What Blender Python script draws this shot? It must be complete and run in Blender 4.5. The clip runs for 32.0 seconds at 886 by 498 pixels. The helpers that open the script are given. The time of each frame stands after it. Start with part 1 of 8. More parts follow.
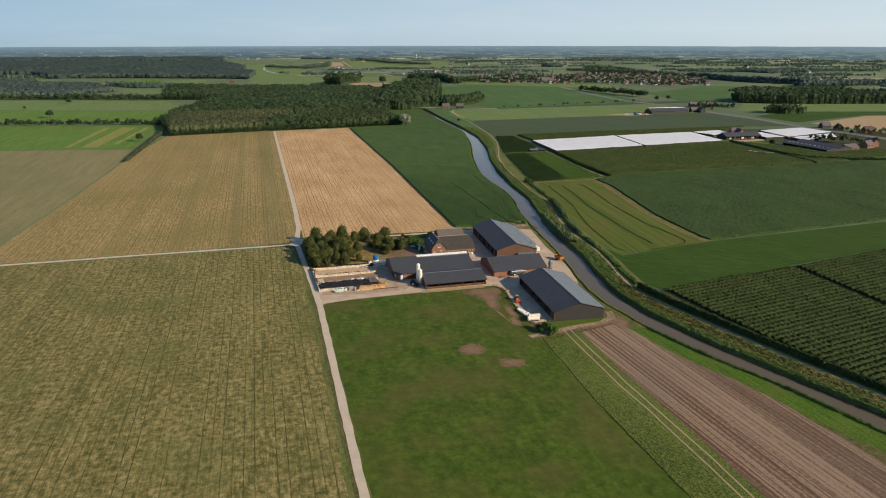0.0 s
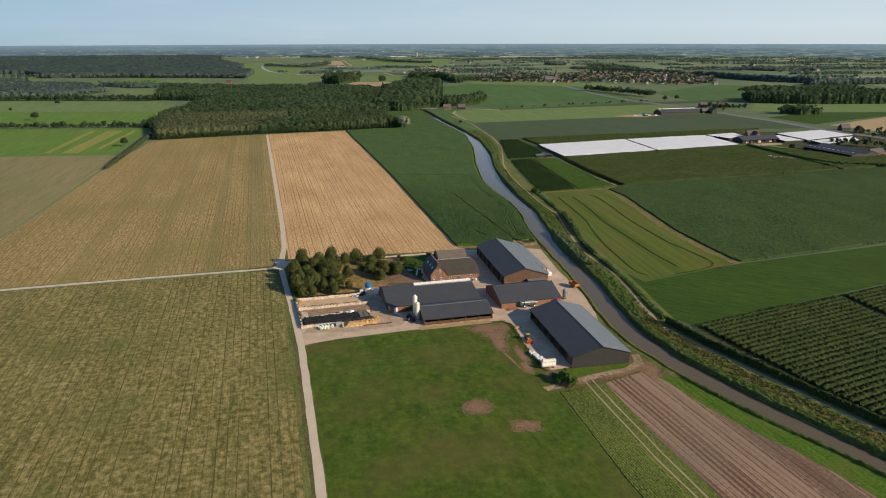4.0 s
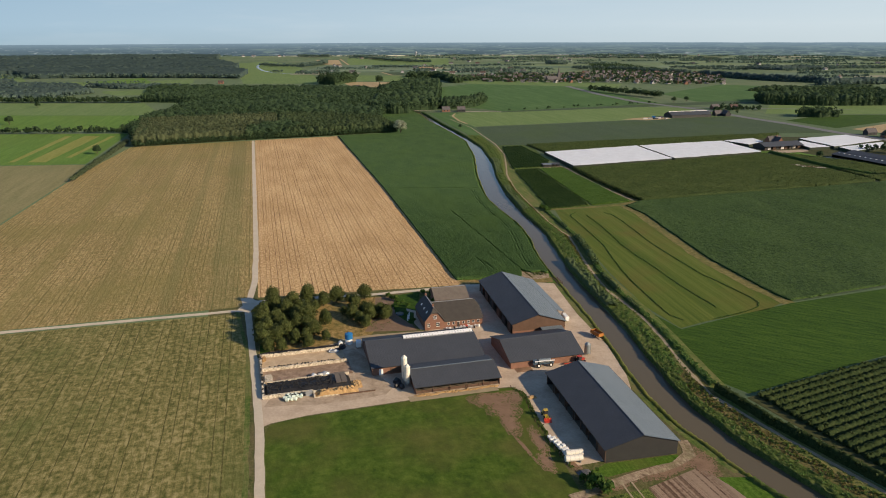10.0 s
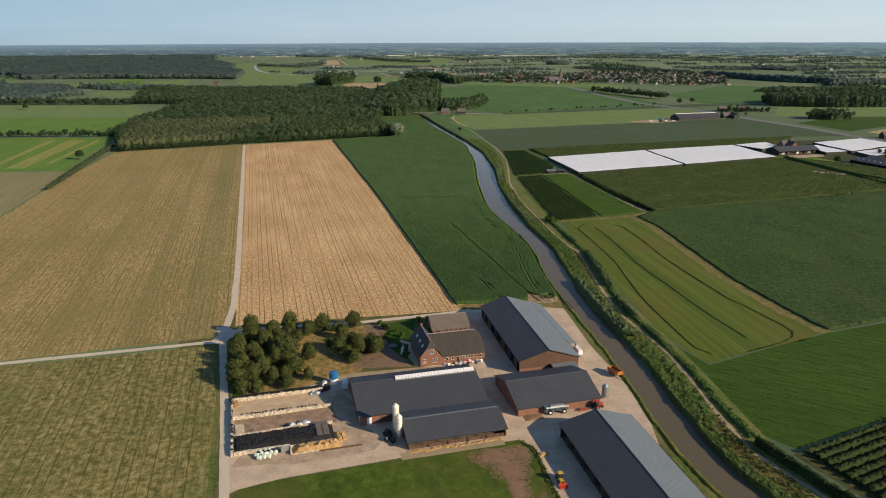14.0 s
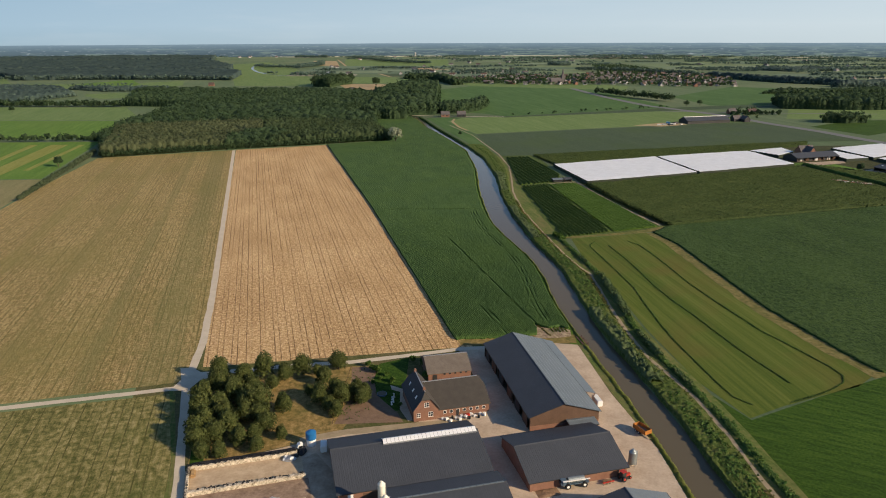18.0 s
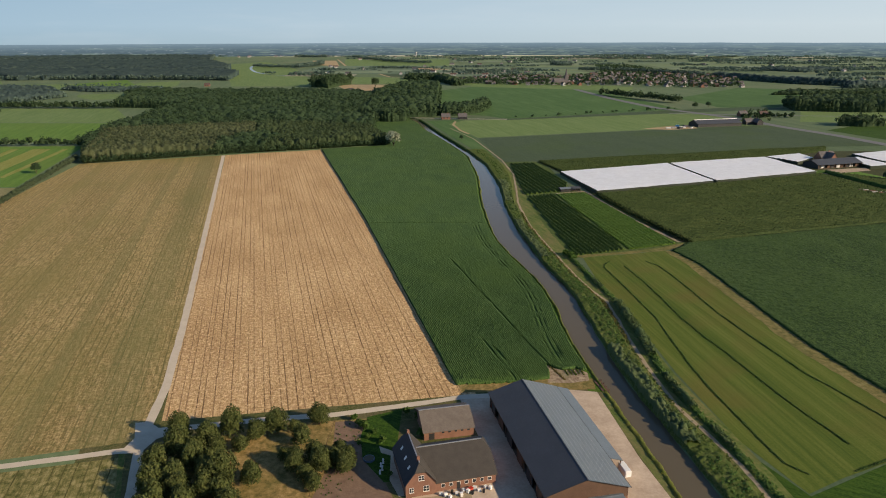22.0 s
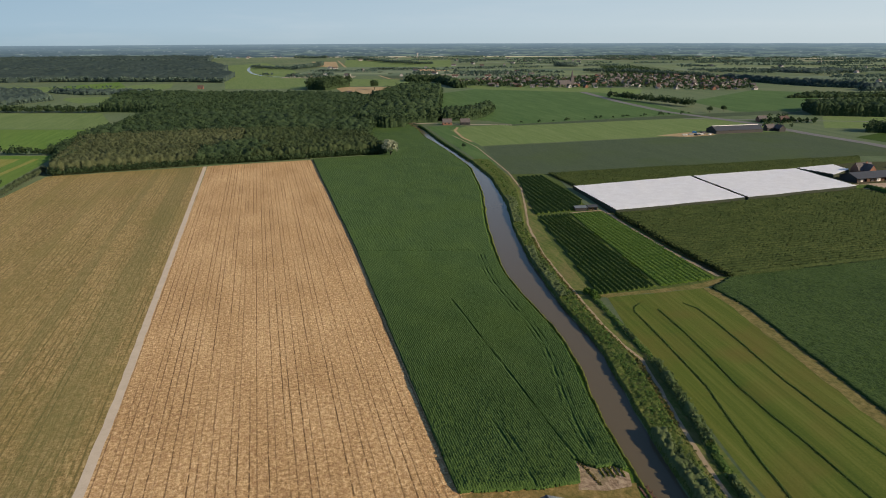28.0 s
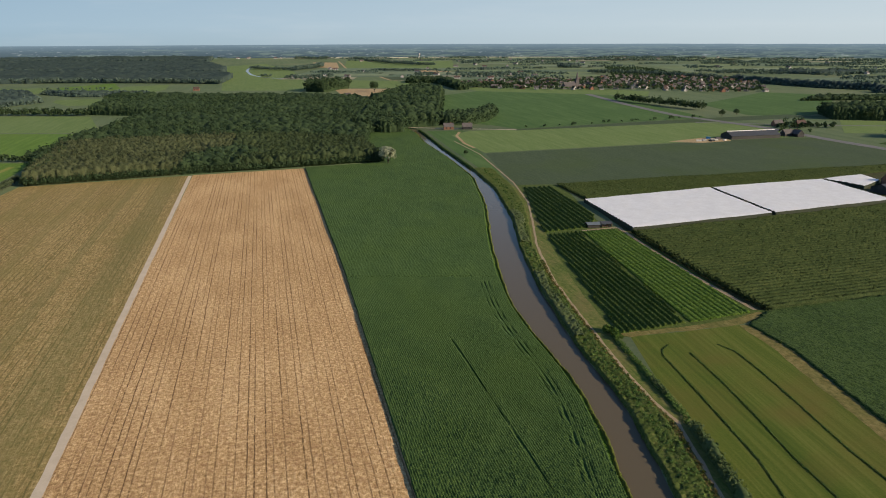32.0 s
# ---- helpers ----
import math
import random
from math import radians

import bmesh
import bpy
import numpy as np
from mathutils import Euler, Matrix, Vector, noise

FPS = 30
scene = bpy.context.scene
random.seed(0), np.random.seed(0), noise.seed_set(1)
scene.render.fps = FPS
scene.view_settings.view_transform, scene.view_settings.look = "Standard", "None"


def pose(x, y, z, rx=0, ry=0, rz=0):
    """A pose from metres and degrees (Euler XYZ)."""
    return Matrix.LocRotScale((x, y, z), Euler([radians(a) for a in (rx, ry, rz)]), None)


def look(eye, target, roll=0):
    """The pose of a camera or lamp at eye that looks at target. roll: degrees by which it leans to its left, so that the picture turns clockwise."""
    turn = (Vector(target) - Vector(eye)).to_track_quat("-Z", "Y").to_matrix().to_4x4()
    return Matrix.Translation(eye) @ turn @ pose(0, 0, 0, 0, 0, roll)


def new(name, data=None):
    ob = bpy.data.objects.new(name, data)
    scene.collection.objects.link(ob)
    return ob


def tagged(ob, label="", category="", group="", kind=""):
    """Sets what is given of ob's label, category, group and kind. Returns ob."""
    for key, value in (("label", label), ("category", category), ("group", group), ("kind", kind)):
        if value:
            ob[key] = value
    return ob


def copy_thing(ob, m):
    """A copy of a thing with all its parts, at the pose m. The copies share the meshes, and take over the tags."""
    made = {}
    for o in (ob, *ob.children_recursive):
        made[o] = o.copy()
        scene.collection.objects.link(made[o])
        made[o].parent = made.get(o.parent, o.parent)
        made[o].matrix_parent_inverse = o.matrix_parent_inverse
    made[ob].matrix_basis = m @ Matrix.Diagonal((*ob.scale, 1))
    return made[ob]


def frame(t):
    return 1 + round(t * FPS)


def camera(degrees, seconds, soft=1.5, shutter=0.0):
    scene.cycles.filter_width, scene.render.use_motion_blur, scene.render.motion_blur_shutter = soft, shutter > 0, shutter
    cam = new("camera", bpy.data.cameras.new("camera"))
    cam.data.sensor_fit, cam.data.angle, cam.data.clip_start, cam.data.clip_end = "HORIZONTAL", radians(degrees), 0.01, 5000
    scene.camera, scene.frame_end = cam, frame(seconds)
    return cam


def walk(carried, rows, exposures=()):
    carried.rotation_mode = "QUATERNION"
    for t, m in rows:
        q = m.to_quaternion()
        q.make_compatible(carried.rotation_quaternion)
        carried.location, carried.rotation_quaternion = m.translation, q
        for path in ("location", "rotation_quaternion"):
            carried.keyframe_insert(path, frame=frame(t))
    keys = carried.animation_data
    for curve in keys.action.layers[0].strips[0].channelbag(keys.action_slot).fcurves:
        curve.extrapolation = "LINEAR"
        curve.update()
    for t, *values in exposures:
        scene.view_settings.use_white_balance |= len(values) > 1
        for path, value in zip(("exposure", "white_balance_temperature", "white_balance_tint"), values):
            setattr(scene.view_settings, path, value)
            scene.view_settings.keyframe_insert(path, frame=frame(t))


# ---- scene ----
cam = camera(64.5, 32.0, soft=1.0)
PATH = [
    (0, (16.02, 201.03, 118.32), (16.70, 296.83, 89.64), -0.03),
    (1, (16.07, 211.88, 118.63), (16.70, 307.66, 89.91), -0.05),
    (2, (16.28, 223.10, 118.93), (16.86, 318.87, 90.15), -0.07),
    (3, (16.60, 234.65, 119.15), (17.12, 330.39, 90.27), -0.10),
    (4, (16.91, 246.27, 119.32), (17.37, 341.99, 90.36), -0.12),
    (5, (17.13, 257.69, 119.50), (17.56, 353.39, 90.47), -0.14),
    (6, (17.35, 268.90, 119.64), (17.79, 364.58, 90.59), -0.16),
    (7, (17.67, 279.85, 119.71), (18.12, 375.52, 90.63), -0.17),
    (8, (18.05, 290.12, 119.68), (18.51, 385.80, 90.59), -0.17),
    (9, (18.40, 299.39, 119.59), (18.87, 395.06, 90.48), -0.18),
    (10, (18.71, 307.97, 119.45), (19.20, 403.63, 90.32), -0.19),
    (11, (19.00, 316.33, 119.31), (19.49, 411.99, 90.18), -0.20),
    (12, (19.28, 324.81, 119.17), (19.77, 420.47, 90.04), -0.20),
    (13, (19.53, 333.67, 119.03), (20.03, 429.34, 89.91), -0.20),
    (14, (19.68, 342.88, 118.95), (20.19, 438.55, 89.84), -0.21),
    (15, (19.71, 352.38, 118.97), (20.24, 448.05, 89.87), -0.21),
    (16, (19.87, 362.23, 118.96), (20.41, 457.90, 89.86), -0.21),
    (17, (20.39, 372.44, 118.78), (20.90, 468.11, 89.70), -0.20),
    (18, (20.99, 382.63, 118.54), (21.45, 478.32, 89.48), -0.20),
    (19, (21.37, 392.47, 118.37), (21.79, 488.15, 89.32), -0.21),
    (20, (21.58, 402.12, 118.33), (21.97, 497.81, 89.28), -0.20),
    (21, (21.76, 411.87, 118.41), (22.13, 507.55, 89.33), -0.19),
    (22, (21.94, 421.71, 118.52), (22.28, 517.38, 89.40), -0.16),
    (23, (22.12, 431.60, 118.56), (22.41, 527.25, 89.40), -0.15),
    (24, (22.32, 441.49, 118.51), (22.57, 537.14, 89.34), -0.16),
    (25, (22.55, 451.41, 118.41), (22.76, 547.06, 89.26), -0.17),
    (26, (22.74, 461.58, 118.31), (22.92, 557.25, 89.21), -0.18),
    (27, (22.88, 472.22, 118.29), (23.02, 567.90, 89.23), -0.19),
    (28, (23.18, 483.22, 118.35), (23.25, 578.91, 89.32), -0.20),
    (29, (23.79, 494.39, 118.43), (23.76, 590.09, 89.42), -0.20),
    (30, (24.32, 505.57, 118.53), (24.21, 601.28, 89.52), -0.20),
    (31, (24.47, 516.64, 118.59), (24.29, 612.35, 89.60), -0.19),
    (32, (24.58, 527.55, 118.53), (24.36, 623.26, 89.55), -0.18),
]
walk(cam, [(t, look(eye, target, roll)) for t, eye, target, roll in PATH], exposures=[(0.0, 0.62), (14.0, 0.60), (24.0, 0.55), (29.0, 0.50), (32.0, 0.50)])

# world and sun: a low sun from the east side of the farm
SUN_EL, SUN_AZ = radians(23.5), radians(118)
world = bpy.data.worlds.new("sky")
scene.world = world
world.use_nodes = True
wn = world.node_tree
sky = wn.nodes.new("ShaderNodeTexSky")
sky.sky_type = 'NISHITA'
sky.sun_disc = False
sky.sun_elevation, sky.sun_rotation = SUN_EL, SUN_AZ
sky.air_density, sky.dust_density, sky.ozone_density, sky.altitude = 1.0, 0.05, 4.0, 100
bg = wn.nodes["Background"]
bg.inputs["Strength"].default_value = 0.10
tint = wn.nodes.new("ShaderNodeMix")
tint.data_type, tint.blend_type = 'RGBA', 'MULTIPLY'
tint.inputs[0].default_value, tint.inputs[7].default_value = 1.0, (0.90, 0.85, 0.82, 1)
wn.links.new(sky.outputs[0], tint.inputs[6])
wn.links.new(tint.outputs[2], bg.inputs["Color"])
sun_lamp = new("sun", bpy.data.lights.new("sun", "SUN"))
sun_lamp.data.energy, sun_lamp.data.angle, sun_lamp.data.color = 4.25, radians(0.6), (1.0, 0.80, 0.56)
sun_dir = Vector((math.sin(SUN_AZ) * math.cos(SUN_EL), math.cos(SUN_AZ) * math.cos(SUN_EL), math.sin(SUN_EL)))
sun_lamp.matrix_basis = look(tuple(sun_dir * 500), (0, 0, 0))
TURN = radians(14.2)   # the fields and the farm lie turned by this angle


# ---- materials ----
def material(name, rough=0.9, metal=0.0, spec=0.3):
    m = bpy.data.materials.new(name)
    m.use_nodes = True
    b = m.node_tree.nodes["Principled BSDF"]
    b.inputs["Roughness"].default_value, b.inputs["Metallic"].default_value = rough, metal
    b.inputs["Specular IOR Level"].default_value = spec
    return m, m.node_tree, b


def coords(nt, turn=0.0, scale=(1, 1, 1), world_space=True):
    """Position in metres, turned about z."""
    if world_space:
        src = nt.nodes.new("ShaderNodeNewGeometry").outputs["Position"]
    else:
        src = nt.nodes.new("ShaderNodeTexCoord").outputs["Object"]
    rot = nt.nodes.new("ShaderNodeVectorRotate")
    rot.rotation_type = 'Z_AXIS'
    rot.inputs["Angle"].default_value = -turn
    nt.links.new(src, rot.inputs["Vector"])
    mul = nt.nodes.new("ShaderNodeVectorMath")
    mul.operation = 'MULTIPLY'
    mul.inputs[1].default_value = scale
    nt.links.new(rot.outputs[0], mul.inputs[0])
    return mul.outputs[0]


def noise_node(nt, vec, scale, detail=4.0, rough=0.55):
    n = nt.nodes.new("ShaderNodeTexNoise")
    n.inputs["Scale"].default_value, n.inputs["Detail"].default_value, n.inputs["Roughness"].default_value = scale, detail, rough
    nt.links.new(vec, n.inputs["Vector"])
    return n.outputs["Fac"]


def ramp(nt, fac, stops):
    r = nt.nodes.new("ShaderNodeValToRGB")
    el = r.color_ramp.elements
    while len(el) < len(stops):
        el.new(0.5)
    for e, (p, c) in zip(el, stops):
        e.position, e.color = p, (*c, 1)
    nt.links.new(fac, r.inputs["Fac"])
    return r.outputs["Color"]


def mix(nt, fac, a, b, kind='MIX'):
    n = nt.nodes.new("ShaderNodeMix")
    n.data_type, n.blend_type = 'RGBA', kind
    for sock, v in ((n.inputs[0], fac), (n.inputs[6], a), (n.inputs[7], b)):
        if isinstance(v, (int, float)):
            sock.default_value = v
        elif isinstance(v, tuple):
            sock.default_value = (*v, 1)
        else:
            nt.links.new(v, sock)
    return n.outputs[2]


def math_node(nt, op, a, b=0.0, c=0.0):
    n = nt.nodes.new("ShaderNodeMath")
    n.operation = op
    for k, v in enumerate((a, b, c)):
        if isinstance(v, (int, float)):
            n.inputs[k].default_value = v
        else:
            nt.links.new(v, n.inputs[k])
    return n.outputs[0]


def bump(nt, b, height, strength=0.4, dist=0.3):
    n = nt.nodes.new("ShaderNodeBump")
    n.inputs["Strength"].default_value, n.inputs["Distance"].default_value = strength, dist
    nt.links.new(height, n.inputs["Height"])
    nt.links.new(n.outputs[0], b.inputs["Normal"])


def field_mat(name, dark, mid, light, turn=TURN, row=3.0, row_amount=0.35, blotch=0.012, patch=None, patch_at=0.6, grain=0.5, line=None, line_every=9.0, line_width=0.06, relief=0.5, stretch=0.08, broad_amount=0.12, gain=3.4, bands=(), fine_amount=0.5, line_phases=(0.0,), clump=None):
    """A farm field: fine rows along one direction, streaky grain, broad blotches and, at wide steps, wheel lines."""
    m, nt, b = material(name, 0.95, 0, 0.15)
    flat = coords(nt, turn)
    streak = coords(nt, turn, (1, stretch, 1))
    rows = noise_node(nt, streak, 1.0 / row, 3, 0.7)
    fine = noise_node(nt, flat, grain, 5, 0.7)
    broad = noise_node(nt, streak, blotch * 4, 3, 0.5)
    blot = noise_node(nt, flat, blotch, 3, 0.5)
    v = math_node(nt, 'ADD', math_node(nt, 'MULTIPLY', rows, row_amount), math_node(nt, 'MULTIPLY', fine, fine_amount))
    v = math_node(nt, 'ADD', v, math_node(nt, 'MULTIPLY', broad, broad_amount))
    v = math_node(nt, 'MULTIPLY_ADD', math_node(nt, 'SUBTRACT', v, (fine_amount + row_amount + broad_amount) * 0.5), gain, 0.5)
    col = ramp(nt, v, ((0.15, dark), (0.5, mid), (0.85, light)))
    if patch:
        f = ramp(nt, blot, ((patch_at - 0.12, (0, 0, 0)), (patch_at + 0.12, (1, 1, 1))))
        col = mix(nt, f, col, mix(nt, 0.35, patch, col))
    if clump:
        tone, size, share = clump
        soil = ramp(nt, noise_node(nt, flat, 1.0 / size, 4, 0.65), ((share - 0.06, (0, 0, 0)), (share + 0.08, (0.75, 0.75, 0.75))))
        col = mix(nt, soil, col, mix(nt, 0.4, tone, col))
    for phase in line_phases if line else ():
        x = nt.nodes.new("ShaderNodeSeparateXYZ")
        nt.links.new(flat, x.inputs[0])
        wob = math_node(nt, 'MULTIPLY_ADD', noise_node(nt, flat, 0.12, 3), 0.5, -0.25)
        fr = math_node(nt, 'FRACT', math_node(nt, 'ADD', math_node(nt, 'DIVIDE', math_node(nt, 'ADD', x.outputs[0], wob), line_every), 0.5 - phase / line_every))
        d = math_node(nt, 'ABSOLUTE', math_node(nt, 'SUBTRACT', fr, 0.5))
        on = ramp(nt, d, ((line_width, (1, 1, 1)), (line_width * 1.8, (0, 0, 0))))
        each = noise_node(nt, coords(nt, turn, (0.31, 0.006, 1)), 1.0, 2, 0.6)
        gap = noise_node(nt, coords(nt, turn, (0.5, 0.35, 1)), 1.0, 3, 0.7)
        on2 = math_node(nt, 'MULTIPLY', on, math_node(nt, 'MULTIPLY', ramp(nt, each, ((0.36, (0.1, 0.1, 0.1)), (0.58, (1, 1, 1)))), ramp(nt, gap, ((0.36, (0.15, 0.15, 0.15)), (0.5, (1, 1, 1))))))
        col = mix(nt, on2, col, line)
    for centre, half, tone in bands:
        x = nt.nodes.new("ShaderNodeSeparateXYZ")
        nt.links.new(flat, x.inputs[0])
        wob = math_node(nt, 'MULTIPLY', noise_node(nt, streak, 0.25, 4), half * 1.6)
        d = math_node(nt, 'ABSOLUTE', math_node(nt, 'SUBTRACT', math_node(nt, 'ADD', x.outputs[0], wob), centre + half * 0.8))
        on = ramp(nt, math_node(nt, 'DIVIDE', d, half * 2), ((0.3, (0.75, 0.75, 0.75)), (0.65, (0, 0, 0))))
        col = mix(nt, on, col, mix(nt, 0.45, tone, col))
    nt.links.new(col, b.inputs["Base Color"])
    if relief:
        bump(nt, b, math_node(nt, 'ADD', rows, fine), relief, 0.4)
    return m


def plain_mat(name, a, c, scale=0.5, rough=0.85, spec=0.3, metal=0.0, fine=6.0, relief=0.2, spread=0.25, world_space=True, dist=0.05):
    """A plain weathered surface: two colours mixed by stains and grain."""
    m, nt, b = material(name, rough, metal, spec)
    p = coords(nt, 0, world_space=world_space)
    s = math_node(nt, 'ADD', math_node(nt, 'MULTIPLY', noise_node(nt, p, scale, 5, 0.6), 0.65), math_node(nt, 'MULTIPLY', noise_node(nt, p, fine, 3, 0.6), 0.35))
    nt.links.new(ramp(nt, s, ((0.5 - spread, a), (0.5 + spread, c))), b.inputs["Base Color"])
    if relief:
        bump(nt, b, noise_node(nt, p, fine, 4, 0.7), relief, dist)
    return m


def leaf_mat(name, dark, light, tip=None, seed_scale=0.25, cell=None):
    """Foliage: each clump a little different; with cell, clumps of that width on a joined skin."""
    m, nt, b = material(name, 0.8, 0, 0.12)
    p = coords(nt)
    if cell:
        v = nt.nodes.new("ShaderNodeTexVoronoi")
        v.inputs["Scale"].default_value = 1.0 / cell
        nt.links.new(p, v.inputs["Vector"])
        sep = nt.nodes.new("ShaderNodeSeparateColor")
        nt.links.new(v.outputs["Color"], sep.inputs[0])
        own = sep.outputs[0]
    else:
        own = nt.nodes.new("ShaderNodeNewGeometry").outputs["Random Per Island"]
    fine = noise_node(nt, p, 2.6 / cell if cell else 1.6, 4, 0.7)
    slow = noise_node(nt, p, seed_scale, 3)
    both = math_node(nt, 'ADD', math_node(nt, 'MULTIPLY', fine, 0.7), math_node(nt, 'MULTIPLY', slow, 0.55))
    f = math_node(nt, 'ADD', math_node(nt, 'MULTIPLY', own, 0.38), math_node(nt, 'SUBTRACT', both, 0.26))
    stops = [(0.25, dark), (0.8, light)]
    if tip:
        stops = [(0.2, dark), (0.6, light), (0.95, tip)]
    col = ramp(nt, f, stops)
    nt.links.new(col, b.inputs["Base Color"])
    # light that shines through the leaves
    thin = nt.nodes.new("ShaderNodeBsdfTranslucent")
    nt.links.new(col, thin.inputs["Color"])
    both = nt.nodes.new("ShaderNodeMixShader")
    both.inputs[0].default_value = 0.38
    nt.links.new(b.outputs[0], both.inputs[1])
    nt.links.new(thin.outputs[0], both.inputs[2])
    nt.links.new(both.outputs[0], nt.nodes["Material Output"].inputs["Surface"])
    return m


M_GROUND = field_mat("far_grass", (0.080, 0.122, 0.055), (0.108, 0.152, 0.074), (0.145, 0.184, 0.094), row=20, blotch=0.003, patch=(0.17, 0.188, 0.104), relief=0)
M_STUBBLE = field_mat("straw_stubble", (0.265, 0.165, 0.070), (0.505, 0.332, 0.156), (0.74, 0.545, 0.30), row=0.8, row_amount=0.2, grain=0.8, line=(0.15, 0.09, 0.042), line_every=5.5, line_width=0.028, line_phases=(3.36, 5.46), stretch=0.35, relief=0.6, broad_amount=0.12, gain=4.2, clump=((0.33, 0.185, 0.09), 2.6, 0.54))
M_STUBBLE2 = field_mat("weedy_stubble", (0.135, 0.105, 0.036), (0.305, 0.222, 0.090), (0.47, 0.355, 0.165), row=1.0, row_amount=0.35, grain=0.75, line=(0.15, 0.125, 0.045), line_every=5.5, line_width=0.035, line_phases=(3.36, 5.46), clump=((0.17, 0.155, 0.05), 3.5, 0.53), patch=(0.22, 0.185, 0.06), patch_at=0.58, stretch=0.12, gain=3.8, bands=((70, 8, (0.14, 0.14, 0.05)), (45, 3, (0.16, 0.15, 0.055)), (12, 4, (0.20, 0.17, 0.06)), (-25, 5, (0.21, 0.18, 0.06))))
M_GREENSTUB = field_mat("green_stubble", (0.075, 0.082, 0.02), (0.175, 0.155, 0.052), (0.31, 0.26, 0.11), row=1.2, row_amount=0.25, grain=0.42, line=(0.075, 0.07, 0.02), line_every=3.15, line_width=0.045, patch=(0.10, 0.12, 0.03), patch_at=0.62, blotch=0.03, stretch=0.16, gain=4.4)
M_OLIVE = field_mat("olive_field", (0.150, 0.148, 0.062), (0.205, 0.188, 0.084), (0.260, 0.228, 0.112), row=5, row_amount=0.3, blotch=0.006, patch=(0.135, 0.152, 0.060), relief=0.1)
M_PASTURE = field_mat("pasture_grass", (0.032, 0.062, 0.006), (0.054, 0.092, 0.009), (0.086, 0.125, 0.017), row=2.5, row_amount=0.2, grain=0.35, blotch=0.045, patch=(0.098, 0.092, 0.024), patch_at=0.55, stretch=0.5, relief=0.4, broad_amount=0.3, gain=3.6)
M_BRIGHT = field_mat("bright_grass", (0.0170, 0.0440, 0.0036), (0.0320, 0.0720, 0.0058), (0.0560, 0.1030, 0.0105), row=1.6, row_amount=0.45, turn=radians(60), stretch=0.12, grain=1.2, gain=4.0, blotch=0.01, patch=(0.030, 0.062, 0.006), relief=0.3)
M_LUSH = field_mat("lush_grass", (0.072, 0.142, 0.020), (0.100, 0.184, 0.028), (0.140, 0.220, 0.042), row=5, row_amount=0.4, blotch=0.008, patch=(0.115, 0.175, 0.032), relief=0.05)
M_VILLAGEFIELD = field_mat("smooth_green_field", (0.048, 0.104, 0.028), (0.068, 0.130, 0.036), (0.094, 0.158, 0.052), row=8, row_amount=0.5, blotch=0.006, patch=(0.056, 0.112, 0.032), relief=0)
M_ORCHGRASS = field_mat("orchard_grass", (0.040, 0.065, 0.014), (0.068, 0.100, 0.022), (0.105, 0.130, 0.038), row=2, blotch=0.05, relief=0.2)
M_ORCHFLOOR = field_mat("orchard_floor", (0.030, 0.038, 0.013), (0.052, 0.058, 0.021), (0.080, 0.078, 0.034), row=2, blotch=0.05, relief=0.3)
M_MEADOW = field_mat("mown_meadow", (0.047, 0.080, 0.010), (0.081, 0.112, 0.016), (0.131, 0.147, 0.031), turn=radians(8.3), row=2.2, row_amount=0.5, fine_amount=0.4, grain=1.6, blotch=0.03, patch=(0.120, 0.098, 0.024), patch_at=0.6, stretch=0.015, broad_amount=0.35, gain=2.6, relief=0.3)
M_LUSHBANK = field_mat("lush_bank_grass", (0.035, 0.080, 0.006), (0.060, 0.120, 0.010), (0.095, 0.155, 0.020), row=1.2, grain=1.0, gain=4.0, blotch=0.06, patch=(0.10, 0.12, 0.025), relief=0.4)
M_HAYGREEN = field_mat("pale_grass", (0.100, 0.158, 0.046), (0.130, 0.192, 0.060), (0.168, 0.222, 0.084), row=6, blotch=0.008, relief=0)
M_DARKCROP = field_mat("dark_crop", (0.042, 0.066, 0.034), (0.058, 0.086, 0.044), (0.078, 0.108, 0.056), turn=radians(20), row=1.5, row_amount=0.3, blotch=0.01, patch=(0.06, 0.095, 0.022), relief=0.3)
M_POTATO = field_mat("leafy_rows", (0.032, 0.055, 0.010), (0.085, 0.118, 0.022), (0.160, 0.185, 0.045), turn=radians(16), row=0.5, row_amount=0.4, grain=2.2, stretch=0.4, gain=4.6, relief=0.2)
M_SOIL = field_mat("ploughed_soil", (0.098, 0.060, 0.037), (0.185, 0.120, 0.079), (0.290, 0.208, 0.143), turn=radians(17.5), row=1.3, row_amount=1.2, grain=0.9, line=(0.095, 0.060, 0.038), line_every=6.6, line_width=0.03, line_phases=(0.0, 1.9, 4.1), stretch=0.004, relief=0.5, broad_amount=0.9, gain=3.0, patch=(0.19, 0.145, 0.105), patch_at=0.52, blotch=0.02)
M_TANFIELD = field_mat("tan_field", (0.28, 0.21, 0.11), (0.36, 0.27, 0.15), (0.42, 0.33, 0.19), row=5, relief=0)
M_BANK = field_mat("bank_grass", (0.05, 0.09, 0.016), (0.105, 0.135, 0.032), (0.19, 0.17, 0.065), row=2, blotch=0.05, patch=(0.17, 0.14, 0.06), patch_at=0.58, relief=0.5)
M_DRYGRASS = field_mat("dry_grass", (0.1150, 0.0945, 0.0280), (0.2415, 0.1680, 0.0600), (0.3795, 0.2625, 0.1100), row=2, blotch=0.06, patch=(0.0805, 0.0945, 0.0200), stretch=0.6, relief=0.5)
M_TANGRASS = field_mat("tan_grass", (0.0870, 0.0875, 0.0232), (0.1596, 0.1353, 0.0464), (0.2321, 0.1989, 0.0796), row=2, blotch=0.04, patch=(0.0798, 0.1034, 0.0232), stretch=0.4)
